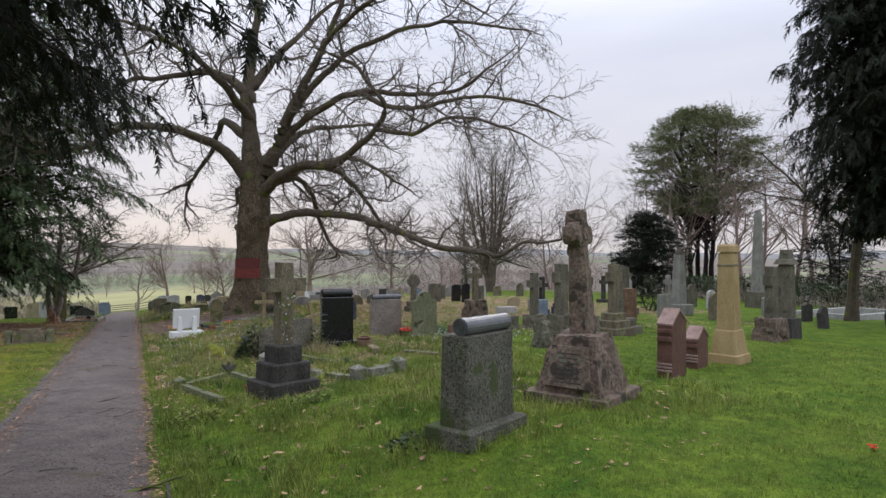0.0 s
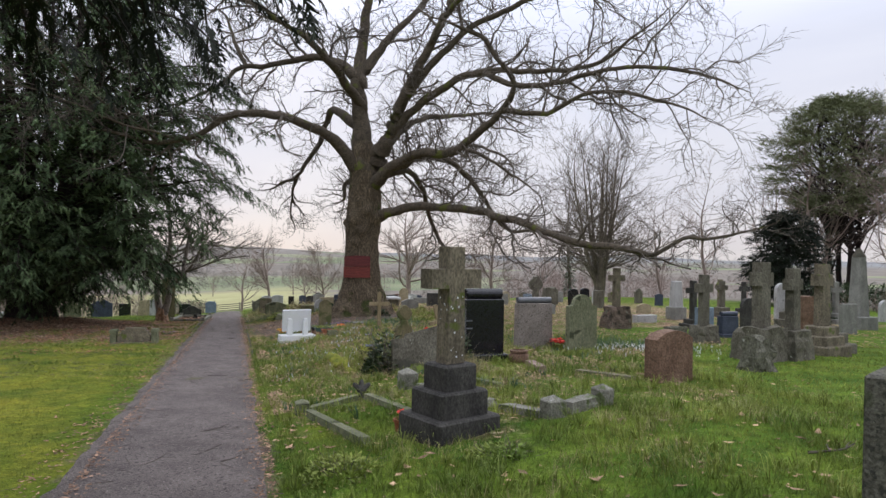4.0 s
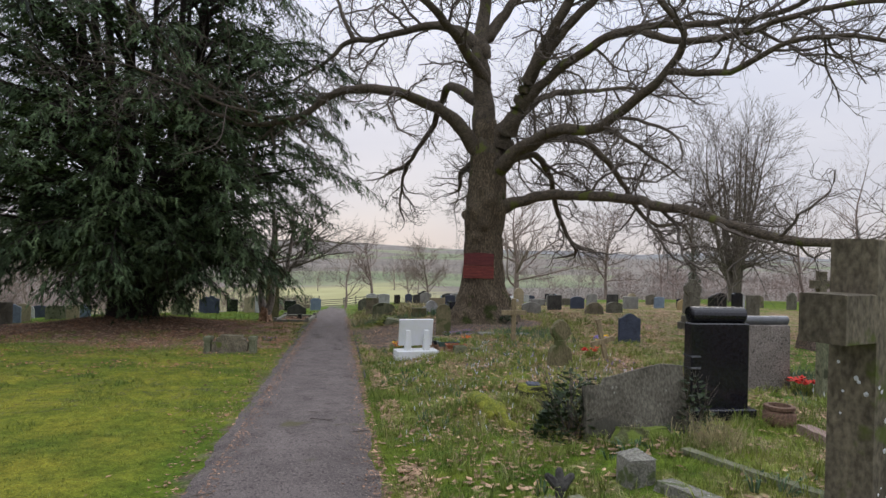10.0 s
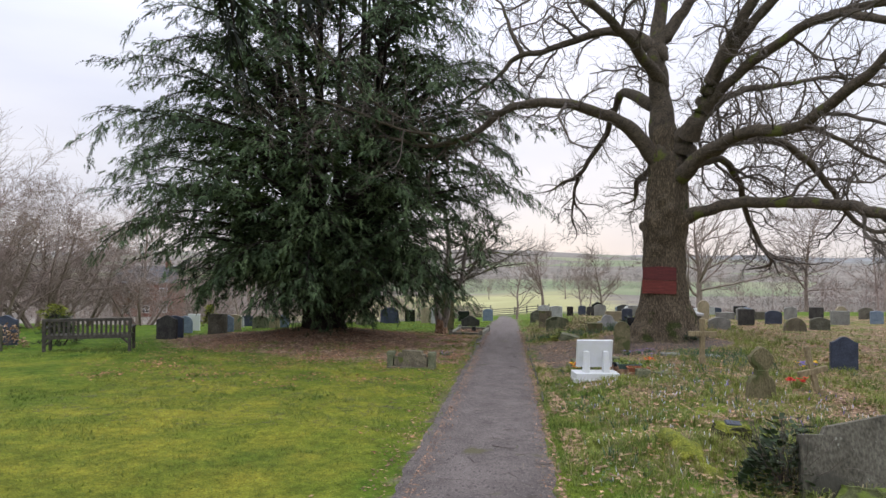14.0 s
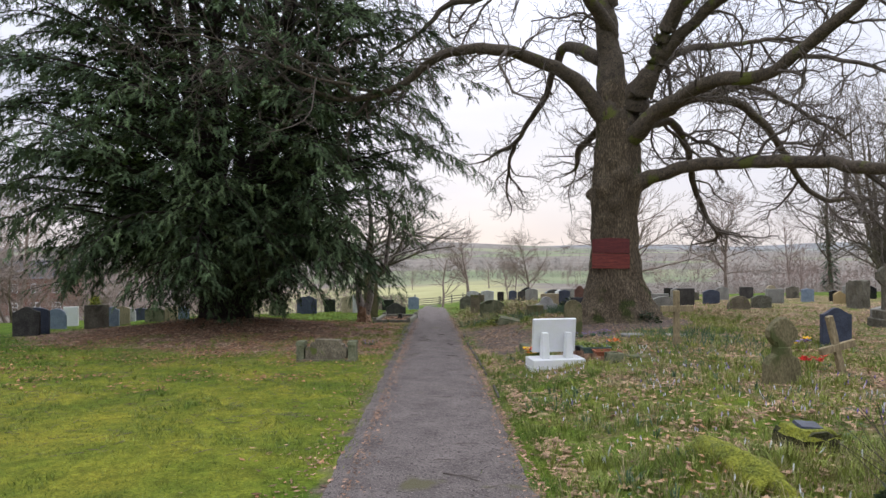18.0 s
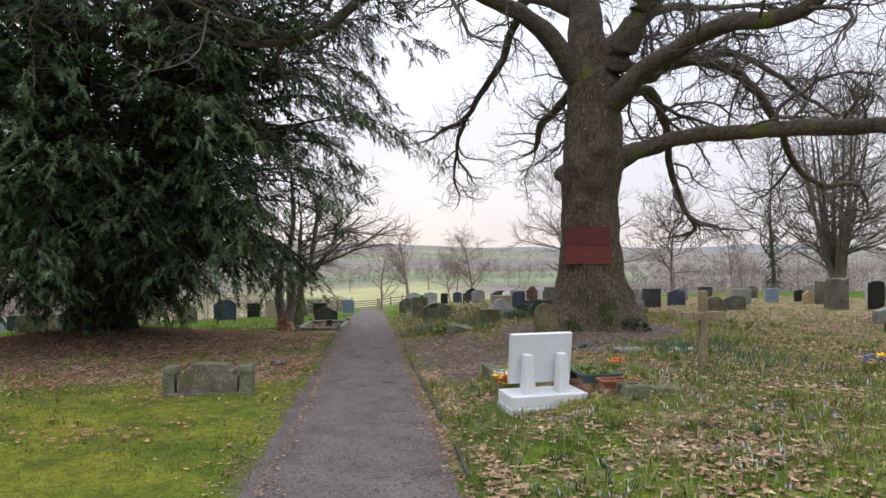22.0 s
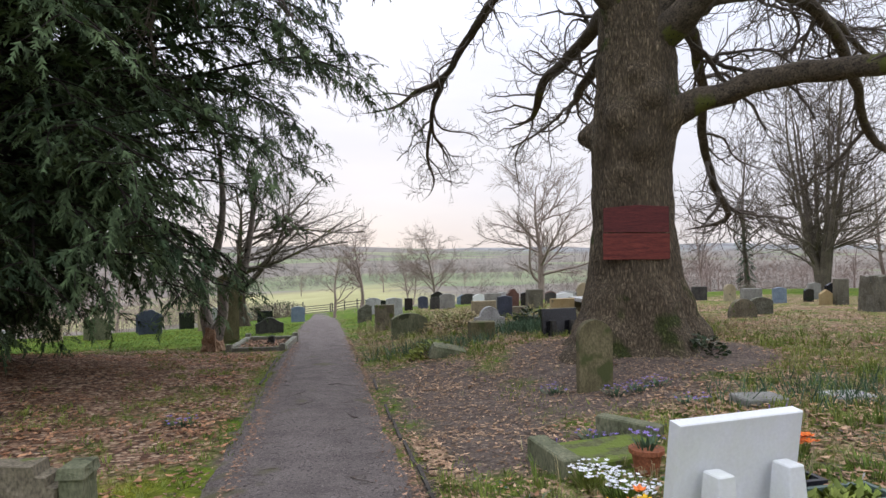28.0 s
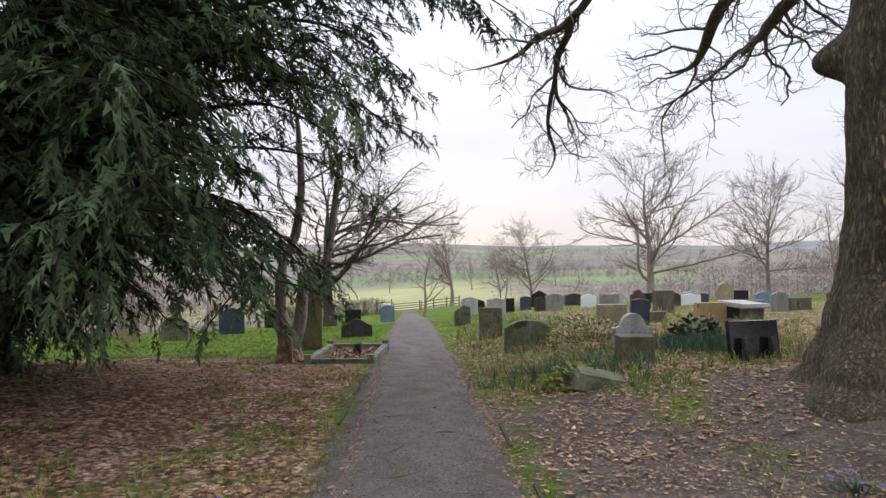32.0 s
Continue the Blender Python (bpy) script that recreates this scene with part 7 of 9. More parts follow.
bare_tree("bare_tree", -24.6, 40.8, 7.2, "bare spreading tree with an ivy tuft, leaning over the path", 207, 1, 0.26, 1.05, 0.0, 0.28, limbs=24, dense=1.0, mat="twig", ivy=0.12, reach_side=(0.98, 0.1), thin=0.009)

bare_tree("bare_tree", 15.8, 24.4, 11.0, "bare tree with an orange-brown trunk and a long arching limb", 209, 1, 0.22, 0.5, 0.05, 0.3, limbs=12, dense=0.8, mat="limb", reach_side=(-0.6, 0.7), thin=0.008)

# the scarred forked stump tree beside the path
sp = thing("forked_tree", -17.1, 27.7, land(-17.1, 27.7) - 0.08, 0, "small forked tree with a scarred orange-brown foot and broken twigs", "tree")
V, F = [], []
for pts, rs in ((((0, 0, 0), (-0.05, 0, 0.5), (-0.22, 0.05, 1.2), (-0.20, 0.1, 2.0), (0.15, 0.1, 2.7), (0.22, 0.2, 3.8), (0.05, 0.3, 5.2)), (0.27, 0.18, 0.115, 0.10, 0.095, 0.08, 0.04)),
                (((0.05, 0, 0.3), (0.30, 0, 0.9), (0.38, 0, 1.5), (0.55, 0.1, 1.95), (0.85, 0.1, 2.05), (0.95, 0.2, 2.8), (1.15, 0.2, 4.2)), (0.20, 0.13, 0.11, 0.105, 0.095, 0.075, 0.035))):
    p, r = resample(pts, rs, 0.12)
    tube(V, F, p, r, 10, ridge=0.3)
mesh_of("trunk", V, F, M["palebark"], sp, "", True)
bm = rock_bm(0.46, 0.44, 0.66, 81.0, 0.22, 0.5, 7, x=0.10, y=-0.08)
part("scar", bm, material("raw_scarred_wood", (0.22, 0.125, 0.075), (0.40, 0.27, 0.18), 8, 0.9, 0.8, None, 50), sp, "torn orange-brown wood at the foot")
rnd = random.Random(9)
lists = [([], []), ([], [])]
for z0, x0 in ((2.0, -0.2), (2.4, 0.0), (3.0, 0.2), (3.6, 0.22), (4.4, 0.1), (2.2, 0.9), (3.0, 1.0), (3.8, 1.1), (1.9, 0.6), (4.9, 0.1), (4.0, 1.1)):
    w, q = shoot(rnd, Vector((x0, 0.1, z0)), Vector((rnd.uniform(-1, 1), rnd.uniform(-1, 1), 0.6)), rnd.uniform(1.0, 2.2), 0.03, 7, 0.2, 0.04)
    tube(lists[0][0], lists[0][1], w, q, 5, cap=False)
    ramify(rnd, lists, w, q, 1, ((0, 0, 0, 0, 0, 0, 0, 0, 0), (0.14, 0.3, 0.9, 4, 3, 45, 0.18, 0.02, 0.1)))
tagged(mesh_of("branchwork", lists[0][0], lists[0][1], M["palebark"], sp), kind="stuff")
tagged(mesh_of("twiggery", lists[1][0], lists[1][1], M["twig"], sp), kind="stuff")

# a wood of bare trees behind and to the east, and scrub to the west
WOOD = "bare trees of the wood"
protos = [
    bare_tree("woodland_tree", 24.5, 51.0, 15.0, "tall bare woodland tree at the churchyard's edge", 301, 1, 0.18, 0.36, 0.08, 0.2, 22, 0.95, thin=0.008),
    bare_tree("woodland_tree", 30.0, 47.5, 14.0, "tall bare ivy-clad woodland tree", 302, 2, 0.2, 0.34, 0.09, 0.25, 20, 0.8, ivy=0.45),
    bare_tree("woodland_tree", 18.5, 60.0, 13.0, "bare round-crowned woodland tree", 303, 1, 0.17, 0.47, 0.04, 0.2, 22, 0.95, thin=0.008),
    bare_tree("scrub_tree", -34.5, 18.5, 6.5, "low arching bare scrub tree with reddish twigs", 304, 5, 0.08, 0.8, -0.04, 0.12, 45, 1.2, thin=0.007, splay=0.75),
    bare_tree("woodland_tree", -30.0, 62.0, 7.0, "small bare tree down in the valley", 305, 1, 0.14, 0.45, 0.06, 0.2, 14, 0.62),
]
for p in protos:
    p["group"] = WOOD


def plant(k, x, y, s, turn):
    t = copy_thing(protos[k], pose(x, y, land(x, y) - 0.1, 0, 0, turn))
    t.scale = (s, s, s)
    return t


rnd = random.Random(77)
for x, y, k, s in ((27, 53, 0, 1.0), (33, 45, 0, 1.05), (22, 58, 1, 1.0), (36, 50, 2, 1.1), (15, 64, 0, 0.9), (11.5, 67, 2, 0.85), (31, 56, 0, 1.1), (38, 42, 1, 1.0),
                   (26, 44, 0, 0.95), (28, 38, 1, 0.9), (33, 36, 0, 1.0), (37, 33, 2, 1.05), (22, 48, 2, 0.85), (20, 54, 0, 0.9), (40, 55, 0, 1.2), (44, 46, 1, 1.2), (30, 31, 0, 0.9), (36, 26, 1, 1.0), (0, 76, 2, 0.7), (-26, 70, 2, 0.5),
                   (-47, 20, 2, 0.95), (-52, 36, 0, 0.9), (-39, 36, 2, 0.5), (-47, 44, 0, 0.7), (-36, 45, 2, 0.5)):
    plant(k, x, y, s, rnd.uniform(0, 360))
for x, y, s in ((-36.5, 17.5, 1.15), (-38.5, 22.0, 1.25), (-35.5, 21.0, 0.95), (-41, 25.5, 1.2), (-37, 27, 0.9), (-36, 31, 0.6), (-43, 18, 1.5), (-34, 38, 0.5), (-37, 42, 0.55), (-34, 50, 0.5)):
    plant(3, x, y, s, rnd.uniform(0, 360))
for _ in range(50):
    s = rnd.uniform(66, 90) if rnd.random() < 0.2 else rnd.uniform(150, 300)
    u = rnd.uniform(-0.75, 0.75) * (s + 20)
    if s < 170 and -26 < u < 12:
        continue
    x, y = path_point(s, u)
    plant(4, x, y, rnd.uniform(0.6, 1.1), rnd.uniform(0, 360))

# olive pine with a flat dense head, and dark evergreens behind the stones
evergreen("pine_tree", 23.5, 57.5, "tall olive-green pine with an airy domed head", 16.5, lambda f, a: (5.4 if f > 0.2 else 3.8) * (1 - max(f - 0.5, 0) ** 1.7 * 2.6) + 0.3, 7.0, 401, 300, "pine", stems=4, trunk_r=0.2, size=0.42, hang=-0.1, spread_stem=0.9, pad=1.3, each=110, inner=0.4, rise=0.9, limb_r=0.05)
evergreen("holly_tree", 14.8, 46.0, "dark evergreen holly behind the gravestones", 6.0, lambda f, a: 1.9 * (1 - f ** 2) + 0.4, 0.6, 402, 130, "conifer", stems=2, trunk_r=0.15, size=0.46, spread_stem=0.3, hang=0.3, pad=1.0, each=70, inner=0.15)
evergreen("holly_tree", 25.5, 41.0, "dark evergreen shrub at the edge of the wood", 5.0, lambda f, a: 2.8 * (1 - f ** 2) + 0.5, 0.3, 403, 70, "conifer", stems=3, trunk_r=0.1, size=0.42, spread_stem=0.5, hang=0.2, pad=0.9, each=40)
evergreen("holly_tree", 29.5, 35.0, "low glossy evergreen shrub under bare trees", 3.2, lambda f, a: 3.2 * (1 - f ** 2) + 0.5, 0.2, 404, 60, "ivy", stems=3, trunk_r=0.1, size=0.36, spread_stem=0.6, hang=0.1, pad=0.8, each=40)
evergreen("shrub", 9.4, 28.6, "green leafy bush beside a pale headstone", 1.5, lambda f, a: 0.6 * (1 - f ** 2) + 0.1, 0.15, 405, 36, "ivy", stems=3, trunk_r=0.03, size=0.18, spread_stem=0.15, hang=0.1, pad=0.28, each=30, limb_r=0.008)
evergreen("clipped_bush", -27.6, 17.6, "small round yellow-green clipped conifer", 1.2, lambda f, a: 0.45 * math.sqrt(max(1 - (2 * f - 1) ** 2, 0.05)), 0.2, 406, 60, "gorse", stems=2, trunk_r=0.03, size=0.13, spread_stem=0.1, hang=0.0, pad=0.18, each=26, limb_r=0.006)
evergreen("clipped_bush", -30.2, 26.4, "small pointed yellow-green conifer", 1.2, lambda f, a: 0.35 * (1 - f) + 0.03, 0.15, 407, 50, "gorse", stems=1, trunk_r=0.03, size=0.13, spread_stem=0.0, hang=0.0, pad=0.16, each=24, limb_r=0.006)
evergreen("shrub", -22.8, 15.4, "low grey-leaved shrub behind the bench", 0.9, lambda f, a: 0.5 * (1 - f ** 2) + 0.05, 0.1, 408, 36, "ivy", stems=3, trunk_r=0.02, size=0.15, spread_stem=0.15, hang=0.0, pad=0.22, each=24, limb_r=0.006)

# ---- gate, fence and hedge at the foot of the path ----
def rail_run(name, s0, u0, s1, u1, label, height=1.15, rails=3, gap=1.8, category="fence"):
    x0, y0 = path_point(s0, u0)
    x1, y1 = path_point(s1, u1)
    ln = math.hypot(x1 - x0, y1 - y0)
    yaw = math.degrees(math.atan2(y1 - y0, x1 - x0))
    st = thing(name, x0, y0, land(x0, y0), yaw, label, category)
    n = max(2, round(ln / gap) + 1)
    base = land(x0, y0)
    hs = []
    for i in range(n):
        f = i / (n - 1)
        dz = land(x0 + (x1 - x0) * f, y0 + (y1 - y0) * f) - base
        hs.append((ln * f, dz))
        part("post", block_bm(0.13, 0.13, height + 0.2, x=ln * f, z=dz - 0.1, bev=0.012), M["fence"], st)
    for (xa, za), (xb, zb) in zip(hs, hs[1:]):
        for k in range(rails):
            bm = block_bm(xb - xa, 0.05, 0.09, bev=0.006)
            bmesh.ops.rotate(bm, verts=bm.verts, cent=(0, 0, 0), matrix=Matrix.Rotation(-math.atan2(zb - za, xb - xa), 3, "Y"))
            bmesh.ops.translate(bm, verts=bm.verts, vec=((xa + xb) / 2, -0.08, (za + zb) / 2 + height * (k + 0.6) / (rails + 0.2)))
            part("rail", bm, M["fence"], st)
    return st


rail_run("field_gate", 94.6, -2.2, 94.6, 0.9, "pale timber barred field gate across the foot of the path", 1.1, 4, 3.1, "gate")
rail_run("fence", 94.6, 1.1, 93.8, 5.6, "grey timber post and rail fence beside the gate", 1.05, 3)
rail_run("fence", 94.6, -2.4, 94.2, -4.2, "grey timber post and rail fence beside the hedge", 1.5, 3)


def hedge(name, s0, u0, s1, u1, h, depth, mat, label, seed, n, leaf=0.22):
    """A hedge or bank of scrub: stems and many small leafy or twiggy sprays with an uneven top."""
    rnd = random.Random(seed)
    V, F, SV, SF = [], [], [], []
    x0, y0 = path_point(s0, u0)
    st = thing(name, x0, y0, land(x0, y0), 0, label, "hedge")
    for k in range(n):
        f = rnd.random()
        x, y = path_point(s0 + (s1 - s0) * f, u0 + (u1 - u0) * f)
        x, y = x + rnd.gauss(0, depth / 3), y + rnd.gauss(0, depth / 3)
        top = h * (0.75 + 0.35 * noise.noise((f * 14, seed, 0)))
        z = land(x, y) + top * math.sqrt(rnd.random())
        p = Vector((x - x0, y - y0, z - land(x0, y0)))
        sprig(V, F, rnd, p, Vector((rnd.gauss(0, 1), rnd.gauss(0, 1), rnd.uniform(0, 1.5))), leaf * rnd.uniform(0.9, 1.7))
        if k % 12 == 0:
            g = Vector((x - x0, y - y0, land(x, y) - land(x0, y0) - 0.05))
            w, q = shoot(rnd, g, Vector((rnd.gauss(0, 0.3), rnd.gauss(0, 0.3), 1)), top * 1.1, 0.025, 4, 0.15, 0.0)
            tube(SV, SF, w, q, 3, cap=False)
    tagged(mesh_of("foliage", V, F, M[mat], st), kind="stuff")
    tagged(mesh_of("stems", SV, SF, M["twigfar"], st), kind="stuff")
    return st


def thicket(name, s0, u0, s1, u1, h, depth, n, label, seed, mat="twigfar", wide=0.010, lean=0.35):
    """A strip of leafless scrub or far woodland: many thin upright shoots with side twigs, uneven in height."""
    rnd = random.Random(seed)
    V, F = [], []
    x0, y0 = path_point(s0, u0)
    base = land(x0, y0)
    for k in range(n):
        f = rnd.random()
        x, y = path_point(s0 + (s1 - s0) * f, u0 + (u1 - u0) * f)
        x, y = x + rnd.gauss(0, depth / 2.5), y + rnd.gauss(0, depth / 2.5)
        top = h * (0.6 + 0.6 * max(0.0, noise.noise((x * 0.14 * 2 / h, y * 0.14 * 2 / h, seed)) + 0.4)) * rnd.uniform(0.5, 1.0)
        p = Vector((x - x0, y - y0, land(x, y) - base - 0.1))
        d = Vector((rnd.gauss(0, lean), rnd.gauss(0, lean), 1)).normalized() * top
        sd = Vector((rnd.gauss(0, 1), rnd.gauss(0, 1), 0)).normalized()
        b = len(V)
        V.extend((tuple(p - sd * wide), tuple(p + sd * wide), tuple(p + d)))
        F.append((b, b + 1, b + 2))
        for _ in range(4):
            q = p + d * rnd.uniform(0.3, 0.9)
            e = (d + Vector((rnd.gauss(0, 0.5), rnd.gauss(0, 0.5), rnd.gauss(0, 0.3))) * top * 0.9) * rnd.uniform(0.25, 0.5)
            b = len(V)
            V.extend((tuple(q - sd * wide * 0.6), tuple(q + sd * wide * 0.6), tuple(q + e)))
            F.append((b, b + 1, b + 2))
    ob = mesh_of(name, V, F, M[mat])
    ob.location = (x0, y0, base)
    return tagged(ob, label, "scrub", kind="stuff")


hedge("hedge", 93.0, -3.6, 84.0, -10.5, 2.3, 1.6, "ivy", "clipped dark hedge beside the gate", 501, 5200, 0.14)
hedge("undergrowth", 34.0, 36.0, 8.0, 33.0, 1.7, 3.0, "ivy", "dark laurel undergrowth below the wood", 505, 6000, 0.3)
thicket("scrub", 60.0, 14.0, 59.0, 40.0, 1.2, 2.5, 1500, "brown winter scrub beyond the lower fence", 521, lean=0.8)


def tree_belt(name, label, seed, n, s0, u0, s1, u1, depth, lo, hi, mat, pieces=46, fine=1.0):
    """Far bare trees in a belt: each a short trunk and a rounded, ragged crown of many small twig clusters."""
    rnd = random.Random(seed)
    V, F = [], []
    x0, y0 = path_point(s0, u0)
    base = land(x0, y0)
    for _ in range(n):
        f = rnd.random()
        x, y = path_point(s0 + (s1 - s0) * f + rnd.gauss(0, depth / 2.5), u0 + (u1 - u0) * f + rnd.gauss(0, depth / 2.5))
        h = rnd.uniform(lo, hi) * rnd.uniform(0.6, 1.0)
        w = h * rnd.uniform(0.28, 0.5)
        p = Vector((x - x0, y - y0, land(x, y) - base - 0.3))
        b = len(V)
        V.extend((tuple(p + Vector((-0.007 * h, 0, 0))), tuple(p + Vector((0.007 * h, 0, 0))), tuple(p + Vector((0, 0, h * 0.8)))))
        F.append((b, b + 1, b + 2))
        for _ in range(pieces):
            a, e = rnd.uniform(0, 6.283), rnd.random() ** 0.45
            c = rnd.uniform(-1, 1)
            q = p + Vector((math.cos(a) * w * e * math.sqrt(1 - c * c), math.sin(a) * w * e * math.sqrt(1 - c * c), h * 0.48 + c * e * h * 0.46))
            g = ((q - p - Vector((0, 0, h * 0.3))).normalized() + 0.55 * Vector((rnd.gauss(0, 1), rnd.gauss(0, 1), rnd.gauss(0, 0.6)))).normalized() * (h * rnd.uniform(0.10, 0.24) * fine ** 0.5)
            t = Vector((rnd.gauss(0, 1), rnd.gauss(0, 1), rnd.gauss(0, 1))).normalized() * (h * rnd.uniform(0.008, 0.022) * fine)
            b = len(V)
            V.extend((tuple(q - g * 0.5 - t), tuple(q - g * 0.5 + t), tuple(q + g * 0.5)))
            F.append((b, b + 1, b + 2))
    ob = mesh_of(name, V, F, M[mat])
    ob.location = (x0, y0, base)
    return tagged(ob, label, "woodland", kind="stuff")


# the belts carry their distance haze in the material colours
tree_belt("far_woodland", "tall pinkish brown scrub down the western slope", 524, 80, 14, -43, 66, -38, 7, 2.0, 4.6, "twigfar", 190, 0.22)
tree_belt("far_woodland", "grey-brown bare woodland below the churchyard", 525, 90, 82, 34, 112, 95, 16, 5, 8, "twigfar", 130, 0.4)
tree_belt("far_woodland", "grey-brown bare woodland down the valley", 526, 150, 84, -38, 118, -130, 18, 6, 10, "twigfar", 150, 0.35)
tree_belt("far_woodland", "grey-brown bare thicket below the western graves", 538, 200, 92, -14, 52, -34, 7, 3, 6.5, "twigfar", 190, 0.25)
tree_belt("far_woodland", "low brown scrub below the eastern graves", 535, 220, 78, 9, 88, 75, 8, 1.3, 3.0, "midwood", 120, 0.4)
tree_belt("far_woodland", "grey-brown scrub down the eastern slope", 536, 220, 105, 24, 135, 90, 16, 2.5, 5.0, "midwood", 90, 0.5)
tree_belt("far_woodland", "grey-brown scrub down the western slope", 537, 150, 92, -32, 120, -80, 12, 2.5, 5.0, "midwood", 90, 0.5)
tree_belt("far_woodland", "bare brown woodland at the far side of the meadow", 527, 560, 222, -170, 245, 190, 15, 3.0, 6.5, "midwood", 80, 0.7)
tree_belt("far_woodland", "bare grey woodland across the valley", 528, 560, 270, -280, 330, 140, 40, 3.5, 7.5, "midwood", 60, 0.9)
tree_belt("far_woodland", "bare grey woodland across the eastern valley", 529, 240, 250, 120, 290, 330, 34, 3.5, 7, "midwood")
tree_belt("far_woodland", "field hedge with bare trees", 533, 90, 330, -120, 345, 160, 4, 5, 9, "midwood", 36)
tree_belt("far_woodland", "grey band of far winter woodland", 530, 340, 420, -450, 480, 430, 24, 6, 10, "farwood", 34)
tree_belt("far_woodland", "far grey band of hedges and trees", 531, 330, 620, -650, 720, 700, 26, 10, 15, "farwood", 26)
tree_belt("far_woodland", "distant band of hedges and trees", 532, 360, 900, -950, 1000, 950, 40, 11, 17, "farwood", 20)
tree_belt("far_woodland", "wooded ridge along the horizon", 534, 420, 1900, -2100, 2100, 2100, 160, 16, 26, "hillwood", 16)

# ---- a brick house down the valley to the west ----
hx, hy = -96.0, 66.0
hz = land(hx, hy)
hs = thing("house", hx, hy, hz - 0.3, 40, "red brick house with white windows among bare trees", "house")
part("wall", block_bm(9.0, 6.5, 5.6, bev=0.02), M["brick"], hs)
bm = bmesh.new()
rv = [bm.verts.new(v) for v in ((-4.8, -3.6, 5.6), (4.8, -3.6, 5.6), (4.8, 3.6, 5.6), (-4.8, 3.6, 5.6), (-4.8, 0, 8.2), (4.8, 0, 8.2))]
for f in ((0, 1, 5, 4), (2, 3, 4, 5), (1, 2, 5), (3, 0, 4), (3, 2, 1, 0)):
    bm.faces.new([rv[i] for i in f])
part("roof", bm, M["roof"], hs)
part("chimney", block_bm(0.7, 0.7, 1.6, x=2.6, z=7.4), M["brick"], hs)
for wx in (-2.6, 0.2, 2.8):
    for wz in (1.0, 3.6):
        wd = part("window", block_bm(1.2, 0.12, 1.3, x=wx, y=-3.25, z=wz, bev=0.02), M["whitepaint"], hs)
        for px in (-0.28, 0.28):
            for pz in (0.1, 0.7):
                part("pane", block_bm(0.46, 0.02, 0.46, x=wx + px, y=-3.325, z=wz + pz, bev=0.004), M["glass"], wd)

# ---- the white memorial's plot: kerbs, planters and flowers ----
def bar(name, x, y, lx, ly, h, yaw, mat, label, category="grave kerb", z=0.0):
    ob = part(name, block_bm(lx, ly, h + 0.04, bev=0.012), M[mat])
    ob.matrix_world = pose(x, y, land(x, y) - 0.04 + z, 0, 0, yaw)
    return tagged(ob, label, category)


def petal_head(bm, rnd, p, r, n=6, tilt=0.6):
    a0 = rnd.uniform(0, 6.28)
    for k in range(n):
        a = a0 + 6.283 * k / n
        d = Vector((math.cos(a), math.sin(a), tilt * rnd.uniform(0.4, 1.2)))
        sd = Vector((-math.sin(a), math.cos(a), 0)) * (r * 0.36)
        v = [bm.verts.new(q) for q in (p, p + d * (r * 0.55) + sd, p + d * r, p + d * (r * 0.55) - sd)]
        bm.faces.new(v)


def bouquet(name, x, y, label, seed, colours, h=0.2, spread_r=0.12, heads=16, size=0.035, z=0.0, leaf_mat="blade"):
    """Flowers on stems with strap leaves."""
    rnd = random.Random(seed)
    st = thing(name, x, y, land(x, y) - 0.01 + z, 0, label, "flowers")
    bm = bmesh.new()
    for _ in range(heads * 3):
        a, r = rnd.uniform(0, 6.28), spread_r * math.sqrt(rnd.random())
        foot = Vector((math.cos(a) * r * 0.7, math.sin(a) * r * 0.7, 0))
        tip = Vector((math.cos(a) * r * 1.4, math.sin(a) * r * 1.4, h * rnd.uniform(0.5, 1.0)))
        sd = Vector((-math.sin(a), math.cos(a), 0)) * 0.007
        bm.faces.new([bm.verts.new(q) for q in (foot - sd, foot + sd, foot.lerp(tip, 0.6) + sd, tip, foot.lerp(tip, 0.6) - sd)])
    tagged(part("leafage", bm, M[leaf_mat], st), kind="stuff")
    for c in colours:
        bm = bmesh.new()
        for _ in range(max(3, heads // len(colours))):
            a, r = rnd.uniform(0, 6.28), spread_r * math.sqrt(rnd.random())
            petal_head(bm, rnd, Vector((math.cos(a) * r * 1.2, math.sin(a) * r * 1.2, h * rnd.uniform(0.75, 1.1))), size * rnd.uniform(0.8, 1.3))
        tagged(part("blossom", bm, M[c], st), kind="stuff")
    return st


def ring_flat(r_out, r_in, z, n=20):
    """A flat raised rim round a hole."""
    bm = bmesh.new()
    rs = [[bm.verts.new((r * math.cos(6.2832 * k / n), r * math.sin(6.2832 * k / n), h)) for k in range(n)] for r, h in ((r_out, z - 0.01), (r_out, z + 0.006), (r_in, z + 0.006), (r_in, z - 0.03))]
    for a, b in zip(rs, rs[1:]):
        for k in range(n):
            bm.faces.new((a[k], a[(k + 1) % n], b[(k + 1) % n], b[k]))
    return bm


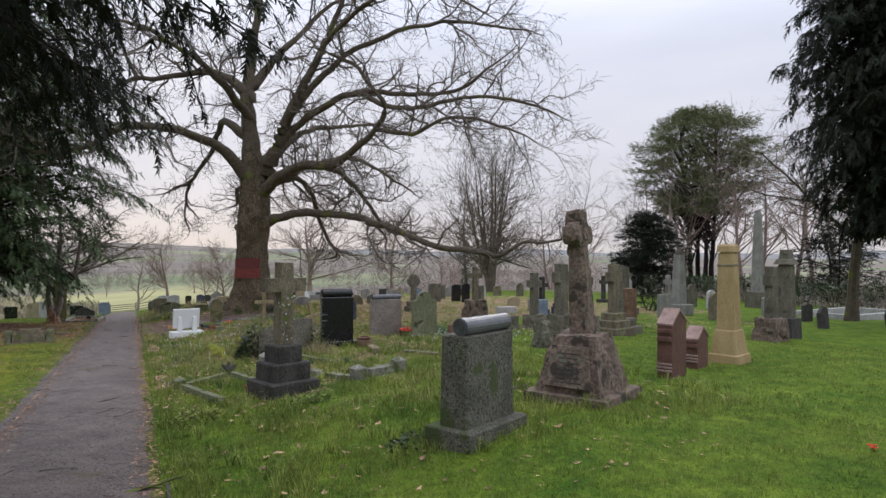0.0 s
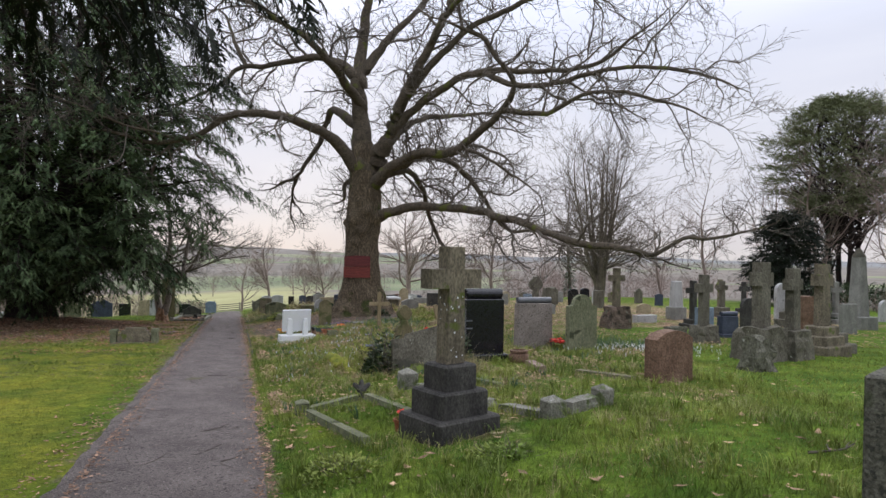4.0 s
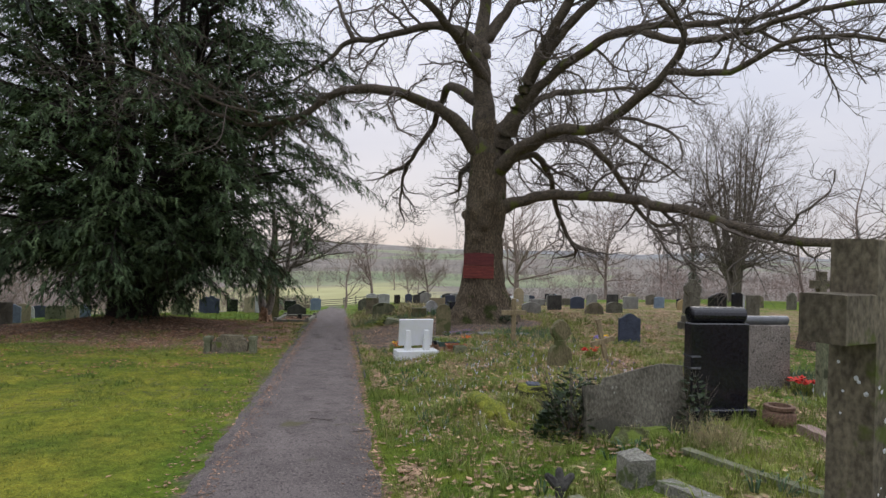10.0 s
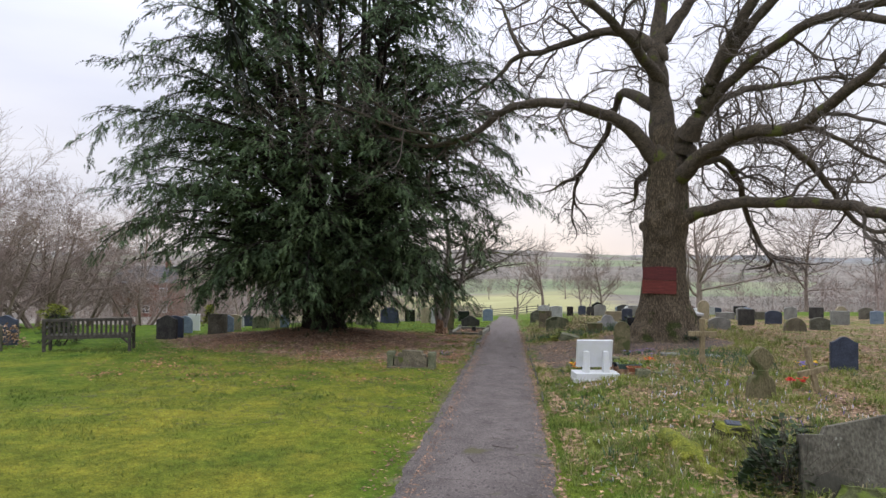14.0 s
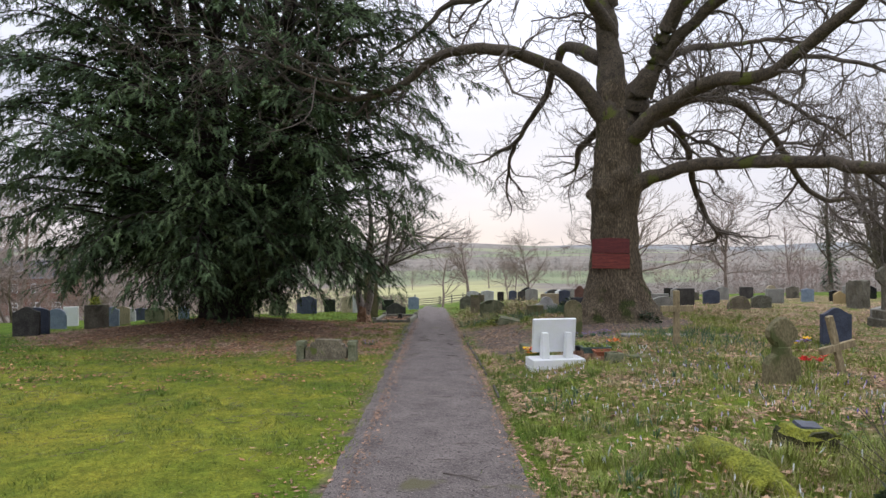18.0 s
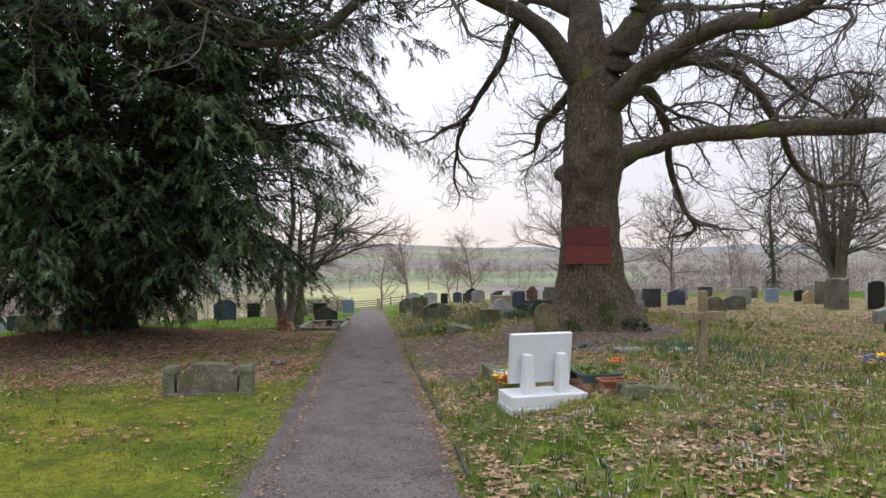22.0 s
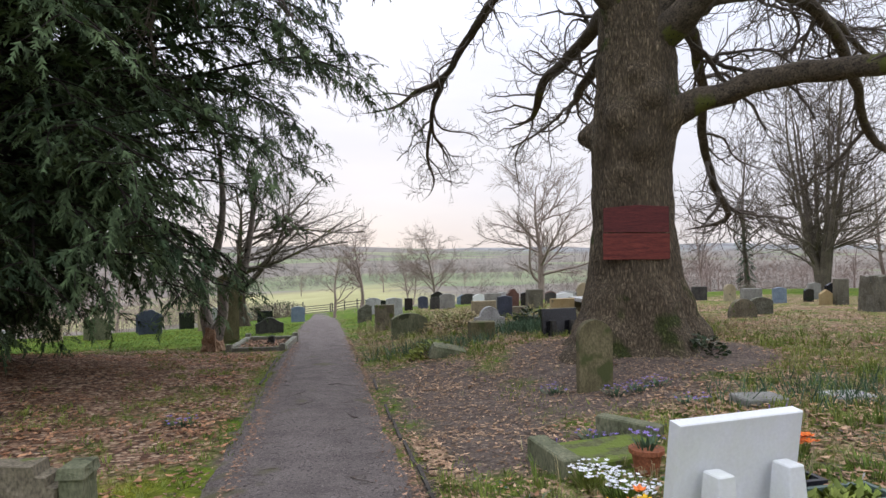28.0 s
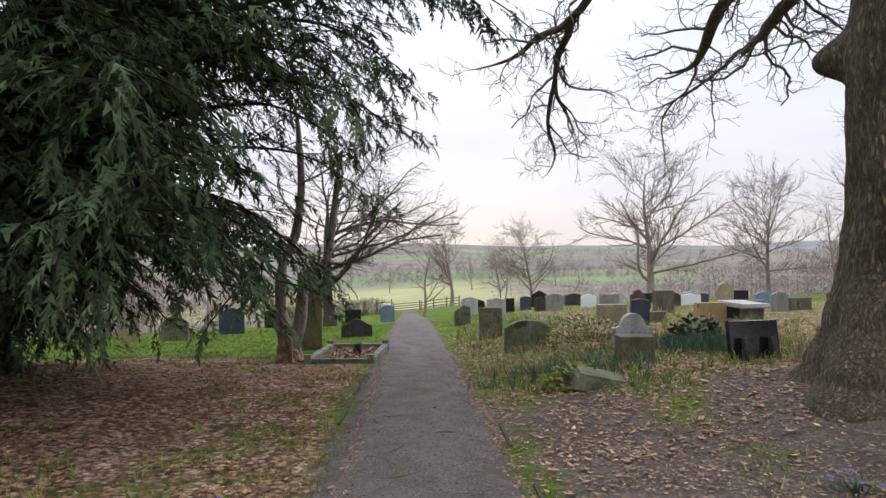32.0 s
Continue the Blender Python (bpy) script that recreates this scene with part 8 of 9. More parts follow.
def shell_bm(lx, ly, h, t, rim=0.016, foot=0.86, inner=None):
    """An open box with a turned-out rim: outer wall, rim, inner wall and floor in one skin."""
    bm = bmesh.new()
    i = inner or (lx / 2 - t, ly / 2 - t)
    rows = ((lx / 2 * foot, ly / 2 * foot, 0.0), (lx / 2, ly / 2, h - 0.025), (lx / 2 + rim, ly / 2 + rim, h - 0.02), (lx / 2 + rim, ly / 2 + rim, h), (i[0], i[1], h), (i[0] * foot, i[1] * foot, 0.03))
    rs = [[bm.verts.new((sx * a, sy * b, z)) for sx, sy in ((-1, -1), (1, -1), (1, 1), (-1, 1))] for a, b, z in rows]
    for a, b in zip(rs, rs[1:]):
        for k in range(4):
            bm.faces.new((a[k], a[(k + 1) % 4], b[(k + 1) % 4], b[k]))
    bm.faces.new(rs[0][::-1])
    bm.faces.new(rs[-1])
    return bm


def trough(x, y, lx, ly, h, yaw, mat, label, leafy=40, seed=1):
    """An open plastic planter filled with earth and a few plants."""
    st = thing("planter", x, y, land(x, y) - 0.01, yaw, label, "planter")
    t = 0.012
    part("body", shell_bm(lx, ly, h, t), M[mat], st)
    part("soil", block_bm(lx - t, ly - t, h * 0.78, bev=0.004), M["darkleaf"], st)
    rnd = random.Random(seed)
    bm = bmesh.new()
    for _ in range(leafy):
        p = Vector((rnd.uniform(-lx, lx) * 0.42, rnd.uniform(-ly, ly) * 0.35, h * 0.78))
        petal_head(bm, rnd, p, rnd.uniform(0.03, 0.07), 4, 1.2)
    tagged(part("planting", bm, M["blade"], st), kind="stuff")
    return st


trough(-6.76, 18.16, 0.36, 0.26, 0.21, 28, "blackplastic", "black plastic planter with small plants beside the white memorial", seed=2)
trough(-6.52, 17.87, 0.44, 0.20, 0.20, 28, "greenplastic", "dark green plastic trough with leafy plants", seed=3)
trough(-6.30, 17.67, 0.38, 0.19, 0.15, 28, "terracotta", "terracotta coloured plastic trough of bare soil", 5, seed=4)
hb = thing("concrete_block", -6.14, 17.42, land(-6.14, 17.42) - 0.02, 30, "square mossy concrete block with a round hole", "grave ornament")
part("body", shell_bm(0.23, 0.23, 0.16, 0.05, 0.0, 1.0), M["greenstone"], hb)
part("rim", ring_flat(0.10, 0.065, 0.162), M["greenstone"], hb)
part("soil", block_bm(0.12, 0.12, 0.11, bev=0.004), M["darkleaf"], hb)
bar("kerb_stone", -5.82, 17.66, 0.36, 0.20, 0.05, 30, "greenstone", "low mossy kerb stone at the plot's end")
bar("kerb_stone", -8.05, 19.15, 0.62, 0.16, 0.17, -58, "greenstone", "mossy kerb stone of the white memorial's plot")
bar("kerb_stone", -7.50, 19.75, 0.55, 0.14, 0.16, -30, "greenstone", "green kerb stone of the white memorial's plot")
bar("ledger_slab", -7.62, 19.25, 0.75, 0.5, 0.09, 35, "mossy", "mossy flat stone slab on the plot", "gravestone")
bar("stone_tablet", -6.35, 20.65, 0.42, 0.30, 0.09, 20, "greystone", "small flat grey stone tablet in the grass", "gravestone")
bar("stone_tablet", -5.55, 20.95, 0.40, 0.28, 0.06, 20, "palestone", "small pale flat tablet near daffodils", "gravestone")
pt = thing("flower_pot", -7.40, 18.85, land(-7.4, 18.85), 0, "terracotta flower pot with violet and green plants", "planter")
bm = bmesh.new()
bmesh.ops.create_cone(bm, cap_ends=True, segments=20, radius1=0.075, radius2=0.105, depth=0.17, matrix=Matrix.Translation((0, 0, 0.085)))
bmesh.ops.create_cone(bm, cap_ends=True, segments=20, radius1=0.118, radius2=0.118, depth=0.03, matrix=Matrix.Translation((0, 0, 0.165)))
part("pot", bm, M["terracotta"], pt)
bouquet("potted_flowers", -7.40, 18.85, "violet pansies and green leaves in a pot", 21, ("violet", "violet"), 0.12, 0.10, 12, 0.02, 0.17, "daffleaf")
bouquet("flower_bunch", -7.46, 17.64, "bunch of yellow and red flowers by the white memorial", 22, ("yellow", "yellow", "orange", "red"), 0.28, 0.14, 34, 0.045, 0.0)
bouquet("snowdrops", -7.74, 18.62, "clump of white snowdrops by the plot kerb", 23, ("whitepetal",), 0.15, 0.14, 70, 0.016)
bouquet("snowdrops", -7.52, 18.28, "clump of white snowdrops beside a planter", 24, ("whitepetal",), 0.15, 0.14, 70, 0.016)
bouquet("flower_bunch", -6.44, 19.0, "small bunch of orange flowers", 25, ("orange",), 0.14, 0.10, 12, 0.04)
def turned_bm(rows, n=20):
    """A turned vessel: rows of radius and height, from the foot up."""
    bm = bmesh.new()
    rs = [[bm.verts.new((r * math.cos(6.2832 * k / n), r * math.sin(6.2832 * k / n), z)) for k in range(n)] for r, z in rows]
    for a, b in zip(rs, rs[1:]):
        for k in range(n):
            bm.faces.new((a[k], a[(k + 1) % n], b[(k + 1) % n], b[k]))
    bm.faces.new(rs[0][::-1])
    bm.faces.new(rs[-1])
    return bm


vs = thing("grave_vase", -1.52, 12.3, land(-1.52, 12.3) - 0.02, 0, "squat red-brown stone vase with a ringed rim", "vase")
part("body", turned_bm(((0.12, 0.0), (0.15, 0.06), (0.15, 0.14), (0.12, 0.17))), M["redgranite"], vs, "", True)
part("rim", turned_bm(((0.12, 0.17), (0.14, 0.18), (0.14, 0.21), (0.10, 0.215), (0.09, 0.17))), M["redgranite"], vs)
fp = thing("flower_pot", -2.55, 8.42, land(-2.55, 8.42) - 0.01, 0, "small terracotta pot with red flowers beside the cross steps", "planter")
part("pot", turned_bm(((0.05, 0.0), (0.07, 0.10), (0.08, 0.10), (0.08, 0.125), (0.065, 0.125), (0.06, 0.09))), M["terracotta"], fp)
bouquet("flower_bunch", -2.55, 8.42, "red flowers standing in a small pot", 33, ("red",), 0.09, 0.06, 9, 0.032, 0.10)
bouquet("flower_bunch", -0.80, 14.55, "bunch of red flowers between two headstones", 26, ("red",), 0.2, 0.14, 18, 0.055)
bouquet("flower_bunch", -3.62, 16.75, "bunch of bright red flowers beside a mossy stone", 27, ("red",), 0.18, 0.11, 14, 0.05)
bouquet("flower_bunch", -3.55, 19.3, "violet and yellow flowers before a slate headstone", 28, ("violet", "violet", "yellow"), 0.2, 0.16, 18, 0.05)
bouquet("flower_bunch", 3.35, 4.9, "single red flower in the grass", 29, ("red",), 0.06, 0.03, 4, 0.022)
for k, (x, y) in enumerate(((-7.35, 21.75), (-7.15, 21.95), (-7.6, 21.6), (-8.3, 21.85), (-6.9, 20.9), (-7.75, 19.75), (-12.2, 20.3))):
    bouquet("crocuses", x, y, "clump of violet crocuses with thin green leaves", 40 + k, ("violet",), 0.10, 0.16, 16, 0.018, 0.0, "daffleaf")

def leaf_bed(hx, hy, n, seed):
    """Loose leaves heaped inside a kerb."""
    rnd = random.Random(seed)
    V, F = [], []
    for _ in range(n):
        x, y, z, a, r = rnd.uniform(-hx, hx), rnd.uniform(-hy, hy), rnd.uniform(0.07, 0.14), rnd.uniform(0, 6.28), rnd.uniform(0.03, 0.06)
        b = len(V)
        for k, q in ((0, 1.0), (1, 0.5), (2, 1.0), (3, 0.5)):
            V.append((x + math.cos(a + 1.57 * k) * r * q, y + math.sin(a + 1.57 * k) * r * q, z + rnd.gauss(0, 0.012)))
        F.extend(((b, b + 1, b + 2), (b, b + 2, b + 3)))
    return V, F


# kerb surround beside the forked tree
ks = thing("kerb_surround", -16.2, 28.6, land(-16.2, 28.6) - 0.05, 20, "pale stone kerb round a leaf-filled grave beside the forked tree", "grave kerb")
for kx, ky, lx, ly in ((-0.62, 0.0, 0.13, 2.0), (0.62, 0.0, 0.13, 2.0), (0, 1.0, 1.1, 0.12), (0, -1.0, 1.1, 0.10)):
    part("kerb_stone", block_bm(lx, ly, 0.20, x=kx, y=ky, bev=0.012), M["kerb"], ks)
for kx, ky in ((-0.62, -1.0), (0.62, -1.0), (-0.62, 1.0), (0.62, 1.0)):
    part("knob", rock_bm(0.17, 0.17, 0.28, kx * 7 + ky, 0.1, 0.8, 3, x=kx, y=ky), M["kerb"], ks)
tagged(mesh_of("leaf_fill", *leaf_bed(0.55, 0.92, 700, 91), M["darkleaf"], ks), kind="stuff")
part("urn", rock_bm(0.2, 0.2, 0.24, 5.5, 0.12, 0.7, 3, x=0.1, y=0.4, z=0.04), M["darkstone"], ks)

# timber and concrete edging beside the path
for s0, s1, u in ((16.5, 19.4, 0.78), (20.2, 26.0, 0.78), (26.0, 29.0, -0.92), (1.5, 6.0, 0.78), (2.0, 5.0, -0.94)):
    a = s0
    while a < s1:
        x0, y0 = path_point(a, u)
        x1, y1 = path_point(a + 0.9, u + 0.02)
        if a % 1.7 > 0.5:
            kerb_stone(x0, y0, x1, y1, 0.028, 0.03, "benchwood", "thin weathered edging strip along the path")
        a += 0.93

# ---- moss hummocks, ivy clump and sticks ----
def hummock(x, y, lx, ly, h, seed, mat="mossy", label="mossy hummock over an old stone", name="moss_mound"):
    bm = bmesh.new()
    bmesh.ops.create_uvsphere(bm, u_segments=22, v_segments=14, radius=1.0)
    for v in bm.verts:
        lump = 1 + 0.30 * noise.noise(v.co * 1.7 + Vector((seed, 0, 0))) + 0.14 * noise.noise(v.co * 5.0 + Vector((0, seed, 0)))
        v.co = Vector((v.co.x * lx * 0.55 * lump, v.co.y * ly * 0.55 * lump, max(v.co.z, -0.2) * h * lump))
    ob = part(name, bm, M[mat], None, "", True)
    ob.matrix_world = pose(x, y, land(x, y) - 0.04, 0, 0, seed * 31 % 360)
    return tagged(ob, label, "moss")


hummock(-7.15, 20.0, 0.5, 0.3, 0.08, 6.1)
hummock(-4.54, 14.15, 0.34, 0.26, 0.10, 8.3, "brightmoss", "bright yellow-green moss cushion in the grass")
hummock(-4.62, 14.6, 0.2, 0.16, 0.07, 3.7, "brightmoss", "small yellow-green moss cushion")
hummock(-4.45, 12.40, 0.95, 0.26, 0.15, 9.82, "brightmoss", "long yellow-green moss bank over a sunken kerb")
hummock(-4.10, 11.92, 0.5, 0.2, 0.11, 9.9, "brightmoss", "yellow-green moss at the end of a sunken kerb")
STX, STY = -4.0, 12.8
stump = thing("mossy_stump", STX, STY, land(STX, STY) - 0.17, 35, "dark square stone stump with bright moss round its top", "grave ornament")
part("block", rock_bm(0.29, 0.28, 0.33, 5.3, 0.18, 0.96, 6), M["darkmoss"], stump)
part("moss", rock_bm(0.31, 0.30, 0.06, 6.3, 0.35, 0.75, 7, z=0.30), M["brightmoss"], stump, "yellow-green moss")
lid = part("vase_lid", rock_bm(0.16, 0.14, 0.025, 7.7, 0.1, 0.9, 3), M["slate"])
lid.matrix_world = pose(STX, STY, land(STX, STY) + 0.18, 6, 4, 20)
tagged(lid, "dark round vase lid on a mossy stump", "grave ornament")


def leafy_clump(name, x, y, r, h, n, mat, label, seed, size=0.09):
    rnd = random.Random(seed)
    st = thing(name, x, y, land(x, y) - 0.02, 0, label, "plant")
    V, F, SV, SF = [], [], [], []
    for k in range(n):
        a, q = rnd.uniform(0, 6.28), r * math.sqrt(rnd.random())
        z = h * (1 - (q / r) ** 2) * rnd.uniform(0.3, 1.0)
        p = Vector((math.cos(a) * q, math.sin(a) * q, z))
        d = Vector((math.cos(a), math.sin(a), rnd.uniform(-0.2, 1.0))).normalized()
        sd = Vector((rnd.gauss(0, 1), rnd.gauss(0, 1), rnd.gauss(0, 0.4))).normalized() * (size * 0.42)
        b = len(V)
        e = size * rnd.uniform(0.6, 1.3)
        V.extend((tuple(p), tuple(p + d * e * 0.5 + sd), tuple(p + d * e), tuple(p + d * e * 0.5 - sd)))
        F.append((b, b + 1, b + 2, b + 3))
        if k % 14 == 0:
            w, rr = shoot(rnd, Vector((p.x * 0.4, p.y * 0.4, 0)), Vector((p.x, p.y, h)), h * 0.9 + q * 0.5, 0.004, 5, 0.2, 0.0)
            tube(SV, SF, w, rr, 3, cap=False)
    tagged(mesh_of("leaves", V, F, M[mat], st), kind="stuff")
    tagged(mesh_of("stalkwork", SV, SF, M["twig"], st), kind="stuff")
    return st


leafy_clump("ivy_clump", -3.42, 11.65, 0.36, 0.62, 900, "ivy", "dark ivy clump climbing beside the broken slab", 61, 0.07)
leafy_clump("ivy_clump", -2.35, 11.75, 0.16, 0.60, 260, "ivy", "ivy hanging over the edge of the broken slab", 62, 0.06)
leafy_clump("weed_clump", -2.75, 7.3, 0.35, 0.12, 420, "blade", "low leafy weeds at the foot of the cross", 63, 0.045)
leafy_clump("weed_clump", -1.5, 7.4, 0.3, 0.10, 360, "blade", "low leafy weeds beside the cross steps", 64, 0.045)
leafy_clump("weed_clump", -0.15, 5.35, 0.3, 0.10, 260, "ivy", "dark weeds beside the granite headstone", 65, 0.05)
leafy_clump("daffodil_clump", -10.7, 25.3, 0.5, 0.28, 420, "blade", "tufted pale green leaves round a fallen stone", 66, 0.10)
leafy_clump("bramble_clump", -9.4, 28.4, 0.5, 0.5, 420, "ivy", "leafy hellebore and dead stalks by a black stone", 67, 0.12)
leafy_clump("bramble_clump", -11.3, 29.2, 0.9, 0.55, 620, "straw", "tangle of dead straw-coloured stalks between headstones", 68, 0.08)
leafy_clump("ivy_clump", -6.45, 23.65, 0.3, 0.28, 200, "ivy", "ivy sprouting at the oak's foot", 69, 0.08)
leafy_clump("dead_shrub", -23.0, 14.0, 0.6, 0.7, 300, "deadleaf", "small pale dead shrub between headstones", 70, 0.10)


def stick(x, y, ln, yaw, r, label, seed, mat="twig"):
    rnd = random.Random(seed)
    V, F = [], []
    w, q = shoot(rnd, Vector((-ln / 2, 0, r)), Vector((1, 0, 0)), ln, r, 8, 0.14, 0.0)
    w = [Vector((p.x, p.y, r + 0.2 * abs(p.z - r))) for p in w]
    tube(V, F, w, q, 5)
    for k in (3, 5):
        e, g = shoot(rnd, w[k], Vector((0.7, rnd.choice((-1, 1)) * 0.7, 0.05)), ln * 0.3, r * 0.6, 4, 0.15, 0.0)
        tube(V, F, e, g, 4)
    ob = mesh_of("fallen_stick", V, F, M[mat])
    off = land(x, y) + (0.05 if abs(along(x, y)[1]) < PATH_W / 2 else 0.01)
    ob.matrix_world = pose(x, y, off, 0, 0, yaw)
    return tagged(ob, label, "stick", "fallen sticks")


rnd = random.Random(31)
stick(-2.25, 5.0, 0.55, 60, 0.02, "thick lichened fallen branch beside the path", 1, "mossy")
stick(0.9, 7.5, 0.5, 20, 0.012, "fallen twiggy branch in the grass", 2)
for k in range(34):
    s, u = rnd.uniform(2, 34), rnd.gauss(0, 0.42)
    x, y = path_point(s, max(min(u, 0.7), -0.7))
    stick(x, y, rnd.uniform(0.12, 0.42), rnd.uniform(0, 360), rnd.uniform(0.003, 0.007), "thin dark twig fallen on the path", 100 + k)

# ---- grass, leaves and small flowers ----
def scatter(name, n, region, build, mat, label, category, seed):
    """Many small pieces in one object: region(rnd) gives a place or None; build(V, F, rnd, p) adds one piece."""
    rnd = random.Random(seed)
    V, F = [], []
    for _ in range(n):
        q = region(rnd)
        if q:
            build(V, F, rnd, q)
    return tagged(mesh_of(name, V, F, M[mat]), label, category, kind="stuff")


def blade_of(lo, hi, wide):
    def build(V, F, rnd, q):
        x, y = q
        z = land(x, y) - 0.005
        for _ in range(3):
            a = rnd.uniform(0, 6.28)
            h, w = rnd.uniform(lo, hi), wide * rnd.uniform(0.6, 1.3)
            bx, by = x + rnd.gauss(0, 0.02), y + rnd.gauss(0, 0.02)
            dx, dy = rnd.gauss(0, 0.4) * h, rnd.gauss(0, 0.4) * h
            b = len(V)
            V.extend(((bx - w * math.cos(a), by - w * math.sin(a), z), (bx + w * math.cos(a), by + w * math.sin(a), z), (bx + dx, by + dy, z + h)))
            F.append((b, b + 1, b + 2))
    return build


def flat_leaf(lo, hi, lift=0.006):
    def build(V, F, rnd, q):
        x, y = q
        s, u = along(x, y)
        z = land(x, y) + (0.045 if abs(u) < PATH_W / 2 else 0.006) + rnd.uniform(0, lift)
        a, ln = rnd.uniform(0, 6.28), rnd.uniform(lo, hi)
        c, d = math.cos(a) * ln, math.sin(a) * ln
        k = rnd.uniform(0.17, 0.33)
        t1, t2, curl = rnd.gauss(0, 0.12) * ln, rnd.gauss(0, 0.12) * ln, rnd.uniform(-0.08, 0.12) * ln
        b = len(V)
        V.extend(((x - c / 2, y - d / 2, z + abs(t1)), (x - d * k, y + c * k, z + curl), (x + c / 2, y + d / 2, z + abs(t2)), (x + d * k, y - c * k, z + curl), (x, y, z)))
        F.extend(((b, b + 4, b + 1), (b + 1, b + 4, b + 2), (b + 2, b + 4, b + 3), (b + 3, b + 4, b)))
    return build


def near_strip(s0, s1, u0, u1, power=1.0, keep=None):
    def region(rnd):
        s = s0 + (s1 - s0) * rnd.random() ** power
        u = rnd.uniform(u0, u1)
        x, y = path_point(s, u)
        if abs(u) < PATH_W / 2 + 0.03:
            return None
        return (x, y) if keep is None or keep(x, y, s, u, rnd) else None
    return region


def mud_free(x, y, s, u, rnd):
    c = cover(x, y)
    return rnd.random() > 1.5 * max(c[1] * 0.75, c[2])


def litter_kept(x, y, s, u, rnd):
    c = cover(x, y)
    return rnd.random() < c[1] * (0.15 + 2.6 * max(0.0, noise.noise((x * 0.8, y * 0.8, 3.3)) + 0.5 * noise.noise((x * 2.6, y * 2.6, 6.1)) + 0.10)) * (1 - 0.92 * c[2])


scatter("lawn_grass", 36000, near_strip(2.0, 22.0, -9.0, -0.7, 1.0, mud_free), blade_of(0.015, 0.035, 0.004), "blade", "short mossy lawn grass", "grass", 701)
scatter("short_grass", 42000, near_strip(2.0, 11.0, 0.7, 6.5, 1.0, mud_free), blade_of(0.015, 0.045, 0.003), "blade", "short mossy winter grass beside the path", "grass", 709)
scatter("short_grass", 22000, near_strip(2.0, 16.0, 6.0, 15.0, 1.0, mud_free), blade_of(0.02, 0.05, 0.006), "blade", "short grass on the open side of the churchyard", "grass", 726)
scatter("rough_grass", 42000, near_strip(10.5, 24.0, 0.7, 8.0, 1.0, mud_free), blade_of(0.02, 0.05, 0.005), "blade", "rough winter grass between the graves", "grass", 702)
scatter("far_grass", 30000, near_strip(20.0, 46.0, -12.0, 14.0, 1.0, mud_free), blade_of(0.03, 0.07, 0.009), "blade", "grass round the lower graves", "grass", 703)
scatter("path_edge_grass", 9000, near_strip(0.5, 20.0, 0.72, 1.05, 1.0, mud_free), blade_of(0.02, 0.055, 0.004), "blade", "grass fringe along the path", "grass", 704)
scatter("oak_leaves", 13000, near_strip(11.0, 25.0, 0.7, 5.5, 1.0, litter_kept), flat_leaf(0.05, 0.10), "deadleaf", "curled tan oak leaves beside the path", "leaves", 724)
scatter("oak_leaves", 500, near_strip(3.0, 11.5, 0.7, 5.0), flat_leaf(0.03, 0.07), "deadleaf", "a few tan leaves on the grass", "leaves", 725)
scatter("oak_leaves", 46000, near_strip(8.0, 36.0, 0.7, 14.0, 1.0, litter_kept), flat_leaf(0.04, 0.09), "deadleaf", "dry tan oak leaves lying in the grass", "leaves", 705)
scatter("rust_leaves", 9000, near_strip(13.0, 34.0, -11.0, -0.7, 1.0, litter_kept), flat_leaf(0.035, 0.09), "rustleaf", "rust-brown leaves under the yew", "leaves", 741)
scatter("rust_leaves", 9000, near_strip(18.0, 36.0, 0.7, 9.0, 1.0, litter_kept), flat_leaf(0.04, 0.09), "rustleaf", "rust-brown leaves drifted between the graves", "leaves", 742)
scatter("yew_litter", 45000, near_strip(9.0, 36.0, -13.0, -0.7, 1.0, litter_kept), flat_leaf(0.035, 0.09), "darkleaf", "brown leaf litter under the yew", "leaves", 706)
scatter("oak_leaves", 24000, near_strip(14.0, 36.0, -9.0, -0.7, 1.0, litter_kept), flat_leaf(0.035, 0.08), "deadleaf", "tan oak leaves among the yew litter", "leaves", 707)


def on_path_edge(rnd):
    s = rnd.uniform(0.5, 34)
    u = (PATH_W / 2 + 0.05 - abs(rnd.gauss(0, 0.10))) * rnd.choice((-1, 1))
    return path_point(s, u)


scatter("path_leaves", 10000, on_path_edge, flat_leaf(0.014, 0.055, 0.008), "darkleaf", "leaf crumbs along the path's edges", "leaves", 708)


def flower_build(col_h, r):
    """A slim upright bud of three petals above the grass."""
    def build(V, F, rnd, q):
        x, y = q
        z = land(x, y)
        h = rnd.uniform(0.6, 1.15) * col_h
        lx, ly = rnd.gauss(0, 0.15) * h, rnd.gauss(0, 0.15) * h
        a = rnd.uniform(0, 6.28)
        for k in range(3):
            c, e = math.cos(a + 2.1 * k) * r, math.sin(a + 2.1 * k) * r
            b = len(V)
            V.extend(((x + lx * 0.4, y + ly * 0.4, z + h * 0.42), (x + lx * 0.8 + c, y + ly * 0.8 + e, z + h * 0.72), (x + lx + c * 0.7, y + ly + e * 0.7, z + h), (x + lx * 0.8 - e * 0.5, y + ly * 0.8 + c * 0.5, z + h * 0.74)))
            F.append((b, b + 1, b + 2, b + 3))
    return build


def drift(cx, cy, rx, ry):
    def region(rnd):
        return cx + rnd.gauss(0, rx), cy + rnd.gauss(0, ry)
    return region


